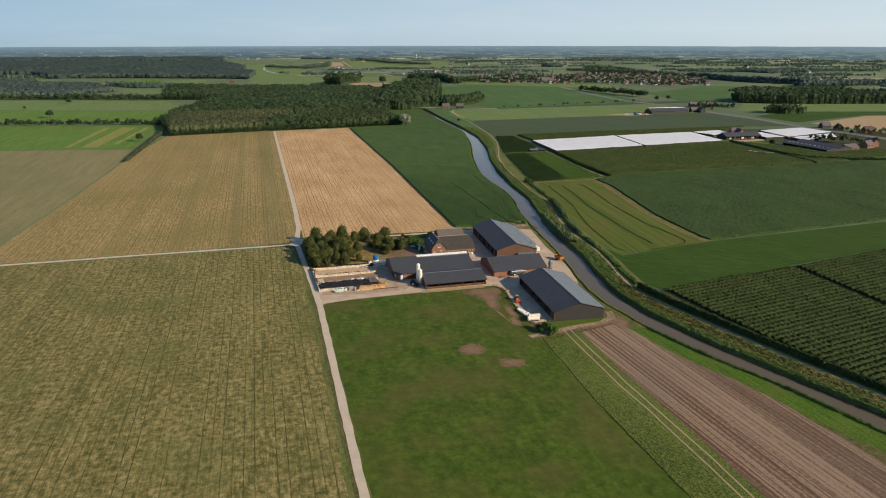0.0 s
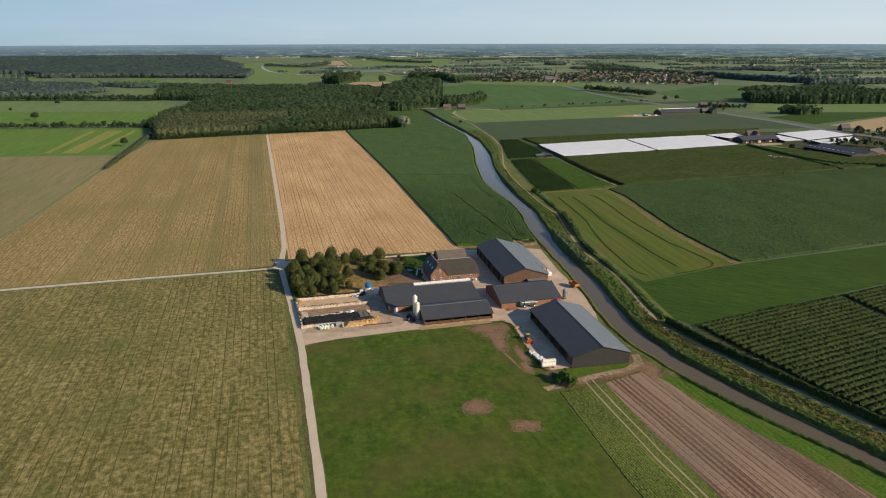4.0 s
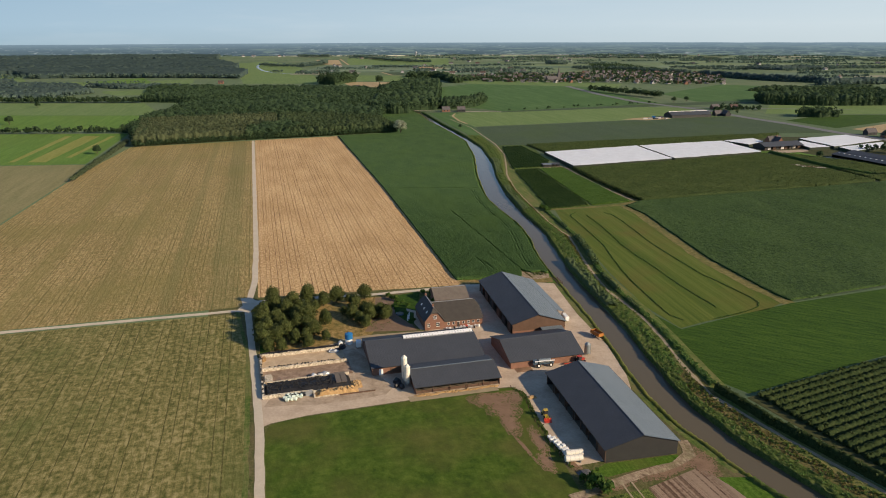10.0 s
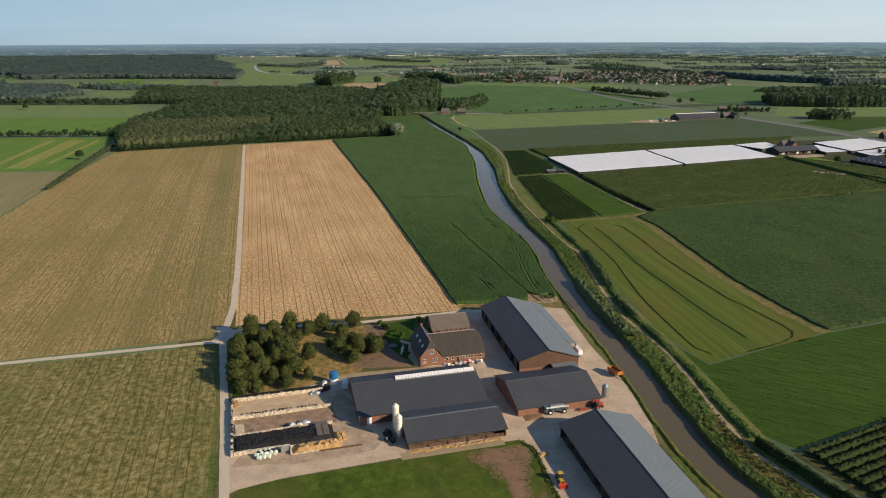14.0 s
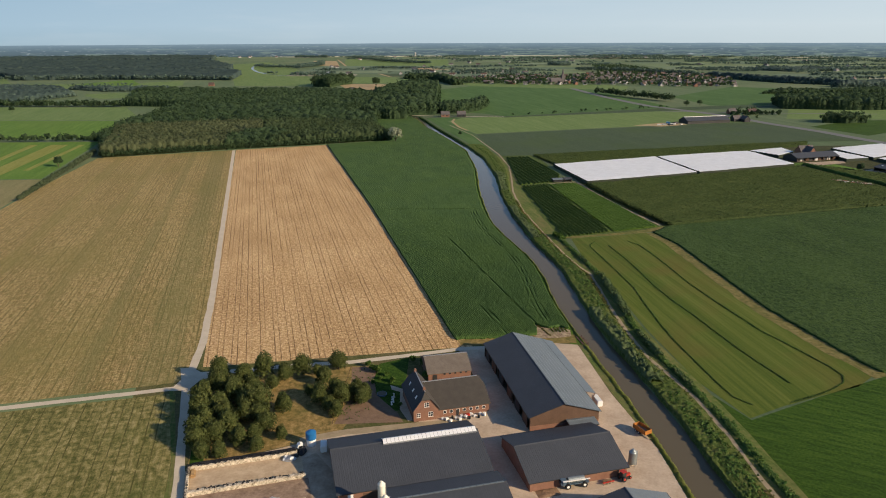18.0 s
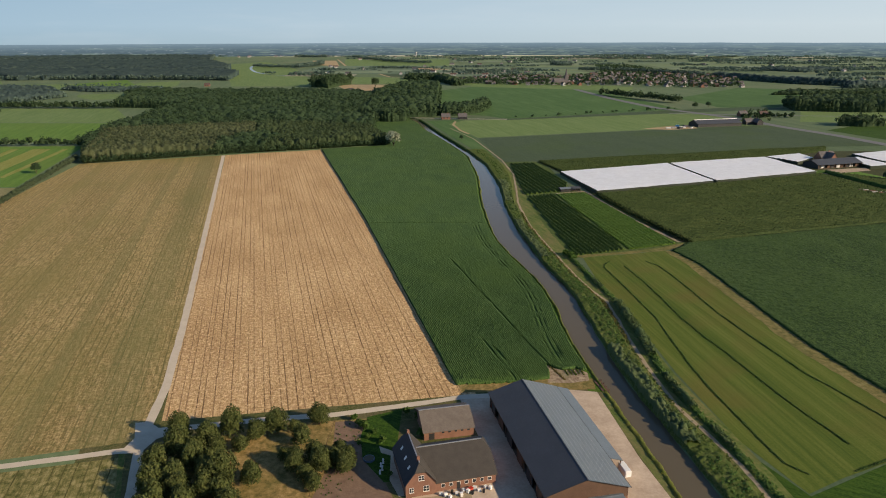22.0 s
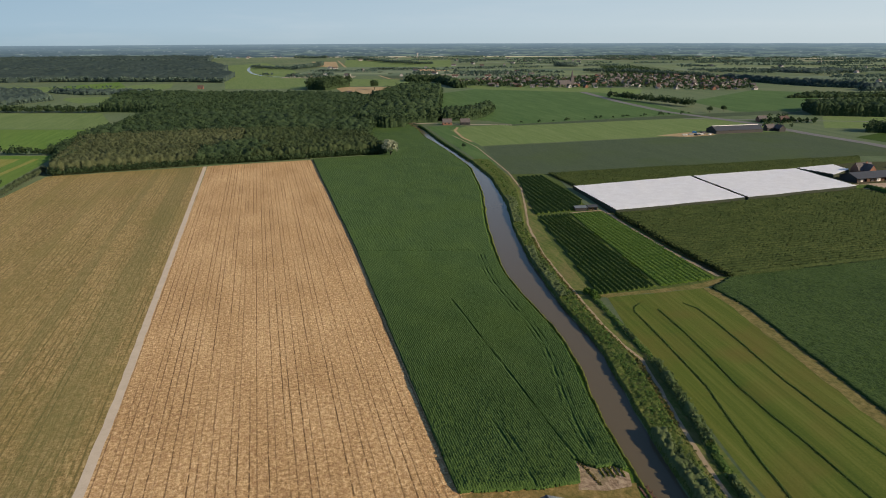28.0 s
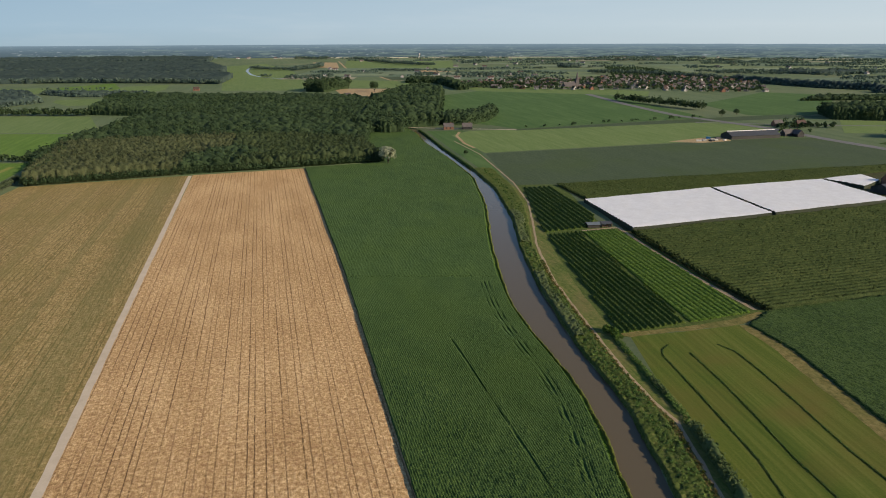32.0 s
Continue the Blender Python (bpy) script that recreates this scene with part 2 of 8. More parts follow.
M_DRYBANK = field_mat("dry_bank_grass", (0.050, 0.060, 0.016), (0.115, 0.098, 0.034), (0.200, 0.155, 0.065), row=1.6, blotch=0.08, patch=(0.06, 0.082, 0.02), patch_at=0.55, grain=1.2, stretch=0.6, relief=0.4)
M_BED = plain_mat("garden_soil", (0.125, 0.080, 0.052), (0.25, 0.165, 0.108), 0.5, fine=1.5, relief=0.6, dist=0.2)
M_CONCRETE = plain_mat("yard_concrete", (0.35, 0.265, 0.185), (0.58, 0.465, 0.345), 0.16, fine=1.2, spread=0.2)
M_TRACK = plain_mat("track_concrete", (0.43, 0.365, 0.275), (0.60, 0.52, 0.40), 0.2, fine=2.0)
M_DIRT = plain_mat("dirt_path", (0.2195, 0.1674, 0.0990), (0.3990, 0.3240, 0.2090), 0.3, fine=2.0)
M_YARDDIRT = plain_mat("yard_dirt", (0.24, 0.175, 0.115), (0.50, 0.395, 0.285), 0.3, fine=1.0, spread=0.2)
M_ROUGH = field_mat("rough_grass", (0.045, 0.058, 0.015), (0.085, 0.092, 0.028), (0.15, 0.13, 0.055), row=1.5, blotch=0.08, patch=(0.15, 0.115, 0.06), patch_at=0.55, stretch=0.7, grain=0.8, relief=0.5)
M_STRAWDIRT = field_mat("straw_littered_earth", (0.15, 0.105, 0.065), (0.29, 0.215, 0.145), (0.42, 0.34, 0.22), turn=radians(16), row=1.0, grain=0.7, blotch=0.1, patch=(0.12, 0.12, 0.04), patch_at=0.6, stretch=0.25, relief=0.4)
M_BARE = plain_mat("trodden_earth", (0.140, 0.088, 0.050), (0.275, 0.170, 0.105), 0.35, fine=2.0)
M_ASPHALT = plain_mat("asphalt", (0.07, 0.07, 0.075), (0.11, 0.11, 0.11), 0.2)
m, nt, b = material("river_water", 0.12, 0, 0.25)
b.inputs["Base Color"].default_value = (0.108, 0.090, 0.058, 1)
b.inputs["IOR"].default_value = 1.33
bump(nt, b, noise_node(nt, coords(nt), 0.6, 3, 0.6), 0.08, 0.15)
M_WATER = m


# ---- building helpers ----
def part(name, bm, mat, parent, label=""):
    me = bpy.data.meshes.new(name)
    bm.to_mesh(me)
    bm.free()
    me.materials.append(mat)
    ob = new(name, me)
    ob.parent = parent
    if label:
        ob["label"] = label
    return ob


def array_mesh(name, verts, faces, mat, parent=None, smooth=False):
    """A mesh from numpy arrays: verts n x 3, faces m x 3 or m x 4."""
    me = bpy.data.meshes.new(name)
    verts, faces = np.asarray(verts, np.float32), np.asarray(faces, np.int32)
    k = faces.shape[1]
    me.vertices.add(len(verts))
    me.vertices.foreach_set("co", verts.ravel())
    me.loops.add(faces.size)
    me.loops.foreach_set("vertex_index", faces.ravel())
    me.polygons.add(len(faces))
    me.polygons.foreach_set("loop_start", np.arange(0, faces.size, k, dtype=np.int32))
    if smooth:
        me.polygons.foreach_set("use_smooth", np.ones(len(faces), bool))
    me.update(calc_edges=True)
    me.materials.append(mat)
    ob = new(name, me)
    ob.parent = parent
    return ob


def box(bm, x0, y0, z0, x1, y1, z1, bevel=0.0):
    r = bmesh.ops.create_cube(bm, size=1.0, matrix=Matrix.Translation(((x0 + x1) / 2, (y0 + y1) / 2, (z0 + z1) / 2)) @ Matrix.Diagonal((abs(x1 - x0), abs(y1 - y0), abs(z1 - z0), 1)))
    if bevel:
        es = list({e for v in r["verts"] for e in v.link_edges})
        bmesh.ops.bevel(bm, geom=es, offset=bevel, segments=2, affect='EDGES')


def tube(bm, a, c, r0, r1=None, seg=10):
    a, c = Vector(a), Vector(c)
    d = c - a
    m = Matrix.Translation((a + c) / 2) @ d.to_track_quat('Z', 'Y').to_matrix().to_4x4()
    bmesh.ops.create_cone(bm, cap_ends=True, segments=seg, radius1=r0, radius2=r0 if r1 is None else r1, depth=d.length, matrix=m)


def prism(bm, pts, depth):
    """A plate with the outline pts (3D, planar), thickened along the vector depth."""
    a = [bm.verts.new(p) for p in pts]
    c = [bm.verts.new(Vector(p) + Vector(depth)) for p in pts]
    n = len(pts)
    bm.faces.new(a)
    bm.faces.new(c[::-1])
    for i in range(n):
        bm.faces.new((a[i], c[i], c[(i + 1) % n], a[(i + 1) % n]))
    bmesh.ops.recalc_face_normals(bm, faces=bm.faces)


def empty(name, x, y, z=0.0, rot=0.0):
    ob = new(name)
    ob.empty_display_size = 0.5
    ob.matrix_basis = pose(x, y, z, 0, 0, rot)
    return ob


def sheet(name, pts, mat, z=0.03, label="", category="field", kind="structure", thick=0.0):
    """A flat piece of ground with the outline pts."""
    bm = bmesh.new()
    vs = [bm.verts.new((x, y, z)) for x, y in pts]
    f = bm.faces.new(vs)
    f.normal_update()
    if f.normal.z < 0:
        f.normal_flip()
    bmesh.ops.triangulate(bm, faces=bm.faces)
    return tagged(part(name, bm, mat, None), label, category, kind=kind)


def ribbon(name, pts, width, mat, z=0.05, label="", category="path", kind="structure", ragged=0.0):
    """A strip of ground along a line, with slightly uneven edges."""
    line = []
    for (x0, y0), (x1, y1) in zip(pts, pts[1:]):
        n = max(1, int(math.hypot(x1 - x0, y1 - y0) / 4))
        line += [(x0 + (x1 - x0) * k / n, y0 + (y1 - y0) * k / n) for k in range(n)]
    line.append(pts[-1])
    bm = bmesh.new()
    rows = []
    for k, (x, y) in enumerate(line):
        a, c = line[max(0, k - 1)], line[min(len(line) - 1, k + 1)]
        d = Vector((c[0] - a[0], c[1] - a[1])).normalized()
        j = [noise.noise((x * 0.13, y * 0.13, s)) * ragged for s in (0.0, 7.3)]
        rows.append((bm.verts.new((x - d.y * (width / 2 + j[0]), y + d.x * (width / 2 + j[0]), z)), bm.verts.new((x + d.y * (width / 2 + j[1]), y - d.x * (width / 2 + j[1]), z))))
    for (a, c), (d, e) in zip(rows, rows[1:]):
        f = bm.faces.new((a, c, e, d))
    return tagged(part(name, bm, mat, None), label, category, kind=kind)


# ---- river and ground ----
LY = (200, 380, 396, 407, 417, 425, 434, 443, 453, 464, 480, 494, 518, 546, 589, 625, 661, 688, 721, 750, 781, 815, 852, 925, 1029, 1136, 1247, 1346, 1428, 1475, 1600, 2000)
LX = (278, 166, 156, 149.5, 145, 140, 134, 127.5, 120.5, 113.8, 106.5, 100, 91.5, 89.5, 86.5, 82, 77.5, 75, 75, 73, 66, 58.5, 55, 53.5, 56, 51, 28, 3, -9, -22, -60, -150)
RY = (200, 400, 428, 449, 470, 482, 497, 520, 548, 582, 613, 651, 684, 712, 742, 784, 852, 925, 989, 1087, 1174, 1321, 1405, 1475, 1600, 2000)
RX = (292, 166, 148, 134.5, 122.5, 116.5, 109.5, 102.5, 99.5, 97.5, 93.5, 88, 86.5, 86, 85, 77.5, 71, 68.5, 70, 65, 50, 18, 2, -13, -52, -142)
smooth_k = np.array([1, 2, 3, 2, 1]) / 9.0


def along(y, ys, xs):
    """The x of a bank line at y, rounded off."""
    return sum(w * np.interp(np.asarray(y) + o, ys, xs) for w, o in zip(smooth_k, (-16, -8, 0, 8, 16)))


def river_l(y):
    return along(y, LY, LX)


def river_r(y):
    return along(y, RY, RX)


ys = np.concatenate([np.array([-900.0, -300.0]), np.arange(180, 1500, 6.0), np.array([1600, 1800, 2000, 2600, 3400, 4200, 4800.0])])
wob = np.array([noise.noise((0, y * 0.07, 3.1)) for y in ys]) * 0.8
wob2 = np.array([noise.noise((9, y * 0.06, 1.7)) for y in ys]) * 0.8
L, R = river_l(ys) + wob, river_r(ys) + wob2
far_l = np.where(ys > 1500, 0.0, 1.0)
cols = [(-5200 + 0 * L, 0), (-600 + 0 * L, 0), (L - 2.2, 0), (L - 0.4, -0.7 * far_l), (L + 0.8, -1.6 * far_l), (R - 0.8, -1.6 * far_l), (R + 0.4, -0.7 * far_l), (R + 2.2, 0), (700 + 0 * L, 0), (5200 + 0 * L, 0)]
gv = np.stack([np.stack([x, ys, np.broadcast_to(z, ys.shape) - 0.0], 1) for x, z in cols], 1)
ny, nc = gv.shape[:2]
ii, jj = np.meshgrid(np.arange(ny - 1), np.arange(nc - 1), indexing="ij")
base = (ii * nc + jj).ravel()
ground = array_mesh("ground", gv.reshape(-1, 3), np.stack([base, base + 1, base + nc + 1, base + nc], 1), M_GROUND)
tagged(ground, "flat green farmland reaching to the horizon", "ground", kind="structure")
wy = np.arange(180, 1482, 6.0)
wl, wr = river_l(wy) - 1.2, river_r(wy) + 1.2
wv = np.concatenate([np.stack([wl, wy, 0 * wy - 0.75], 1), np.stack([wr, wy, 0 * wy - 0.75], 1)])
k = np.arange(len(wy) - 1)
river = array_mesh("water", wv, np.stack([k, k + len(wy), k + len(wy) + 1, k + 1], 1), M_WATER)
tagged(river, "calm brown river water winding between banks", "river", kind="structure")


def bank_strip(name, side, a, c, y0, y1, mat, z, label, category="grass", step=6.0):
    """Ground between two offsets from a bank: side -1 the west bank, +1 the east bank."""
    yy = np.arange(y0, y1 + 0.1, step)
    e = river_l(yy) if side < 0 else river_r(yy)
    n1 = np.array([noise.noise((5, y * 0.09, a)) for y in yy]) * 0.5
    n2 = np.array([noise.noise((2, y * 0.09, c)) for y in yy]) * 0.5
    v = np.concatenate([np.stack([e + side * a + n1, yy, 0 * yy + z], 1), np.stack([e + side * c + n2, yy, 0 * yy + z], 1)])
    q = np.arange(len(yy) - 1)
    n = len(yy)
    f = np.stack([q, q + n, q + n + 1, q + 1], 1) if side > 0 else np.stack([q + n, q, q + 1, q + n + 1], 1)
    return tagged(array_mesh(name, v, f, mat), label, category, kind="structure")


# ---- fields ----
def edge_l(y0, y1, off, step=20):
    """Points along the west bank, off metres inland."""
    n = max(1, int(abs(y1 - y0) / step))
    return [(float(river_l(y)) - off, float(y)) for y in np.linspace(y0, y1, n + 1)]


def edge_r(y0, y1, off, step=20):
    n = max(1, int(abs(y1 - y0) / step))
    return [(float(river_r(y)) + off, float(y)) for y in np.linspace(y0, y1, n + 1)]


sheet("rough_grass", [(150, 185), (64, 150), (20, 185), (-95, 640), (-70, 650), (28, 646), (70, 648)] + edge_l(640, 190, 2.6), M_ROUGH, 0.012, "rough weedy grass between fields and yards", "grass")
sheet("field", [(60, 100), (37, 192), (-42, 500), (-56, 556), (-71, 602), (-153, 583), (-224, 564), (-800, 424), (-800, 100)], M_GREENSTUB, 0.03, "harvested field with green regrowth in rows")
sheet("field", [(-70, 611), (-76.2, 646), (-88.7, 697), (-203.7, 1147), (-328, 1099), (-315, 1000), (-300, 905), (-268, 740), (-246, 610), (-236, 567), (-153, 588)], M_STUBBLE2, 0.03, "brown stubble field with faint weedy stripes")
sheet("field", [(-68, 622), (34, 639), (-102, 1184), (-201, 1149)], M_STUBBLE, 0.03, "bright straw stubble field with dark drill lines")
sheet("field", [(-238, 566), (-248, 610), (-270, 740), (-302, 905), (-325, 987), (-467, 976), (-1400, 900), (-1400, 280)], M_OLIVE, 0.03, "olive brown fallow field")
sheet("field", [(-327, 990), (-378, 1214), (-610, 1212), (-1500, 1200), (-1400, 905), (-467, 980)], M_LUSH, 0.04, "bright green grass field")
sheet("pasture", [(38, 196), (-36.5, 500), (-36, 507), (-31, 510.5), (-25, 512.5), (-9, 517), (12, 523.5), (37, 530), (44, 531.5), (48, 527), (57, 471), (57.9, 467.5), (63.6, 441), (69.2, 416), (74, 398), (78.5, 381), (83.5, 362), (122, 192)], M_PASTURE, 0.03, "close-grazed green cow pasture", "pasture")
sheet("crop_field", [(58.3, 468), (75.5, 473), (79.5, 459), (84.3, 437), (89.6, 419.7), (97.7, 388), (104.2, 362), (140, 192), (122, 192), (83.3, 362), (78.3, 381), (73.8, 398), (69, 416), (63.4, 441)], M_POTATO, 0.034, "low leafy green crop in narrow rows", "crop field")
sheet("ploughed_field", [(76, 473.5), (88, 480), (93.5, 483), (99.1, 473.6), (105.9, 457.2), (116.4, 439.6), (123.3, 430.4), (128.8, 419.8), (133.9, 410), (137.6, 398.8), (141.6, 390), (147, 372), (235, 200), (140, 192), (104, 362), (97.5, 388), (89.4, 419.7), (84, 437), (79.2, 460)], M_SOIL, 0.038, "bare ploughed soil with long furrows", "ploughed field")
sheet("meadow", [(101, 794), (125, 799), (151, 806), (156, 780), (159, 732), (163, 677), (172, 630), (178, 612), (168, 604), (150, 597), (134, 590), (121, 583), (113, 608), (108, 655), (106, 700), (101, 745)], M_MEADOW, 0.03, "mown hay meadow with pale swaths", "meadow")
ribbon("field_margin", [(153.5, 806), (158, 780), (161, 732), (165, 677), (174, 632), (181, 611)], 6.5, M_TANGRASS, 0.06, "dry tan grass margin of the meadow", "grass", ragged=1.2)
ribbon("field_margin", [(98, 796), (124, 801), (152, 808.5), (166, 818)], 4.0, M_TANGRASS, 0.065, "dry tan grass margin of the meadow", "grass", ragged=1.0)
sheet("field", [(112, 604), (121, 582), (150, 596.5), (181, 611), (319, 658), (700, 800), (700, 770), (285, 597), (208, 563), (126, 526), (118, 536), (117, 556)], M_BRIGHT, 0.03, "bright green young crop field")
sheet("field", [(153, 805), (170, 822), (267, 850), (385, 887), (500, 924), (800, 1010), (800, 840), (319, 662), (181, 612), (176, 630), (167, 677), (163, 732), (160, 780)], M_DARKCROP, 0.05, "dark green beet field")
sheet("field", [(85, 1102), (120, 1106), (444, 1192), (524, 1196), (503, 1296), (478, 1380), (440, 1380), (371, 1362), (68, 1266), (76, 1180)], M_DARKCROP, 0.05, "dark green crop field beyond the orchards")
sheet("field", [(67, 1271), (371, 1366), (440, 1384), (470, 1388), (455, 1465), (421, 1548), (57, 1452), (34, 1409)], M_HAYGREEN, 0.05, "pale green grass field")
sheet("field", [(float(river_r(y)) + 9, y) for y in (1150.0, 1220.0, 1300.0, 1380.0, 1450.0)] + [(56, 1456), (33, 1409), (64, 1272), (72, 1180), (78, 1150)], M_VILLAGEFIELD, 0.05, "green grass between the river and the fields")
sheet("field", [(16, 1560), (90, 1513), (122, 1472), (422, 1600), (369, 2028), (100, 2147), (23, 2033)], M_VILLAGEFIELD, 0.05, "smooth green field before the village")
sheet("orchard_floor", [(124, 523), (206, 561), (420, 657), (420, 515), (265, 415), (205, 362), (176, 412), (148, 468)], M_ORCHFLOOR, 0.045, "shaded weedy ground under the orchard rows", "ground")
sheet("trampled_ground", [(54, 641), (76, 642), (76.5, 650), (64, 649.5), (57.5, 650), (55, 649.5), (36, 647), (28, 645), (29, 640)], M_DRYGRASS, 0.045, "trampled dry ground at the maize edge", "bare earth")
sheet("trampled_ground", [(60, 647), (61.5, 655), (61, 661.5), (64.4, 658.2), (68, 656.8), (72, 658), (75.6, 654.5), (75, 648.5), (68, 646.5)], M_STRAWDIRT, 0.06, "pale trampled ground with flattened maize straw", "bare earth")
sheet("yard", [(-52, 556), (-40, 504), (-36, 508), (-25, 513), (9, 523), (37, 530.5), (44, 532), (48, 528), (51, 508), (54, 495), (58.5, 484), (66.3, 486.2), (89.5, 490.8), (85, 520), (87, 540), (86, 566), (80, 600), (76, 640), (60, 643), (28, 637), (35, 605), (10, 578), (-8, 578), (-22, 570)], M_CONCRETE, 0.06, "pale dusty concrete farmyard", "yard")
sheet("dirt", [(-40.5, 518.5), (-30, 520), (-23, 519.8), (-14, 522.5), (-6, 524.5), (0, 527), (2, 532), (-3, 540), (-10, 556), (-16, 565), (-22, 560), (-40, 523)], M_YARDDIRT, 0.075, "brownish trodden dirt around the clamps", "bare earth")
ribbon("track", [(36, 195), (-4, 363), (-39, 506), (-53.5, 556), (-70, 610)], 2.8, M_TRACK, 0.08, "straight pale concrete farm track", "track", ragged=0.3)
ribbon("track", [(-70, 610), (-75, 644), (-87.5, 697), (-202.5, 1146)], 3.0, M_TRACK, 0.08, "straight pale concrete farm track", "track", ragged=0.3)
ribbon("track", [(-70, 606), (-153, 585.5), (-224, 566.5), (-800, 426)], 2.8, M_TRACK, 0.085, "straight pale concrete farm track", "track", ragged=0.3)
ribbon("track", [(-69, 616), (-36, 622.5), (-13, 625.5), (9, 631), (30, 637), (42, 638)], 3.0, M_TRACK, 0.09, "pale concrete track behind the farm", "track", ragged=0.3)
bank_strip("verge", -1, 0.8, 15, 190, 480, M_LUSHBANK, 0.033, "bright green grass verge along the river")
bank_strip("verge", -1, 0.8, 4.5, 480, 640, M_BANK, 0.05, "rough green verge along the river")
bank_strip("verge", -1, 0.8, 7, 640, 1440, M_LUSHBANK, 0.04, "bright grass between the maize and the river")
sheet("rough_grass", [(84, 1104), (122, 1104), (128, 966), (148, 960), (172, 822), (152, 807), (97, 793), (80, 860), (78, 925), (84, 1040)], M_ORCHGRASS, 0.02, "grass lanes between the small orchards", "grass")
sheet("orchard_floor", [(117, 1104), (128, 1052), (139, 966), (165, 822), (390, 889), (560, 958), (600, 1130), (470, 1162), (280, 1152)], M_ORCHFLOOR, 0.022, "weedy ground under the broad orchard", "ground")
bank_strip("verge", 1, 1.0, 19, 190, 1180, M_BANK, 0.05, "rough grassy river bank with dry patches")
# ---- farm buildings ----
M_ROOF = plain_mat("dark_roof_sheet", (0.044, 0.049, 0.058), (0.063, 0.069, 0.080), 0.15, 0.6, 0.25, fine=1.0, relief=0.05)
# grey sheet; on the big barns' east slopes its paleness is painted sunlight
M_ROOFG_LIT = plain_mat("grey_sunlit_roof_sheet", (0.100, 0.122, 0.138), (0.145, 0.172, 0.190), 0.15, 0.4, 0.5, fine=1.0, relief=0.05)
# glints along the sheet laps, put into the colour
M_ROOFLAP = plain_mat("highlit_sheet_edge", (0.11, 0.132, 0.147), (0.27, 0.295, 0.31), 1.2, 0.4, 0.5, fine=3.0, relief=0.05)
M_CLAD = plain_mat("dark_cladding", (0.02, 0.02, 0.02), (0.034, 0.033, 0.032), 0.3, 0.6, 0.4, relief=0.1)
M_WOOD = plain_mat("brown_boards", (0.075, 0.042, 0.027), (0.14, 0.085, 0.055), 0.4, 0.85, fine=4)
M_BRICK = plain_mat("red_brick", (0.155, 0.078, 0.052), (0.26, 0.14, 0.095), 0.5, 0.9, fine=5)
M_INSIDE = plain_mat("barn_floor", (0.10, 0.085, 0.065), (0.17, 0.14, 0.10), 0.4)
M_STEEL = plain_mat("galvanised_steel", (0.30, 0.31, 0.32), (0.45, 0.46, 0.47), 0.6, 0.45, 0.5, 0.6)
M_GLASSY = plain_mat("skylight_sheet", (0.72, 0.72, 0.70), (0.86, 0.86, 0.84), 0.4, 0.4, 0.5)


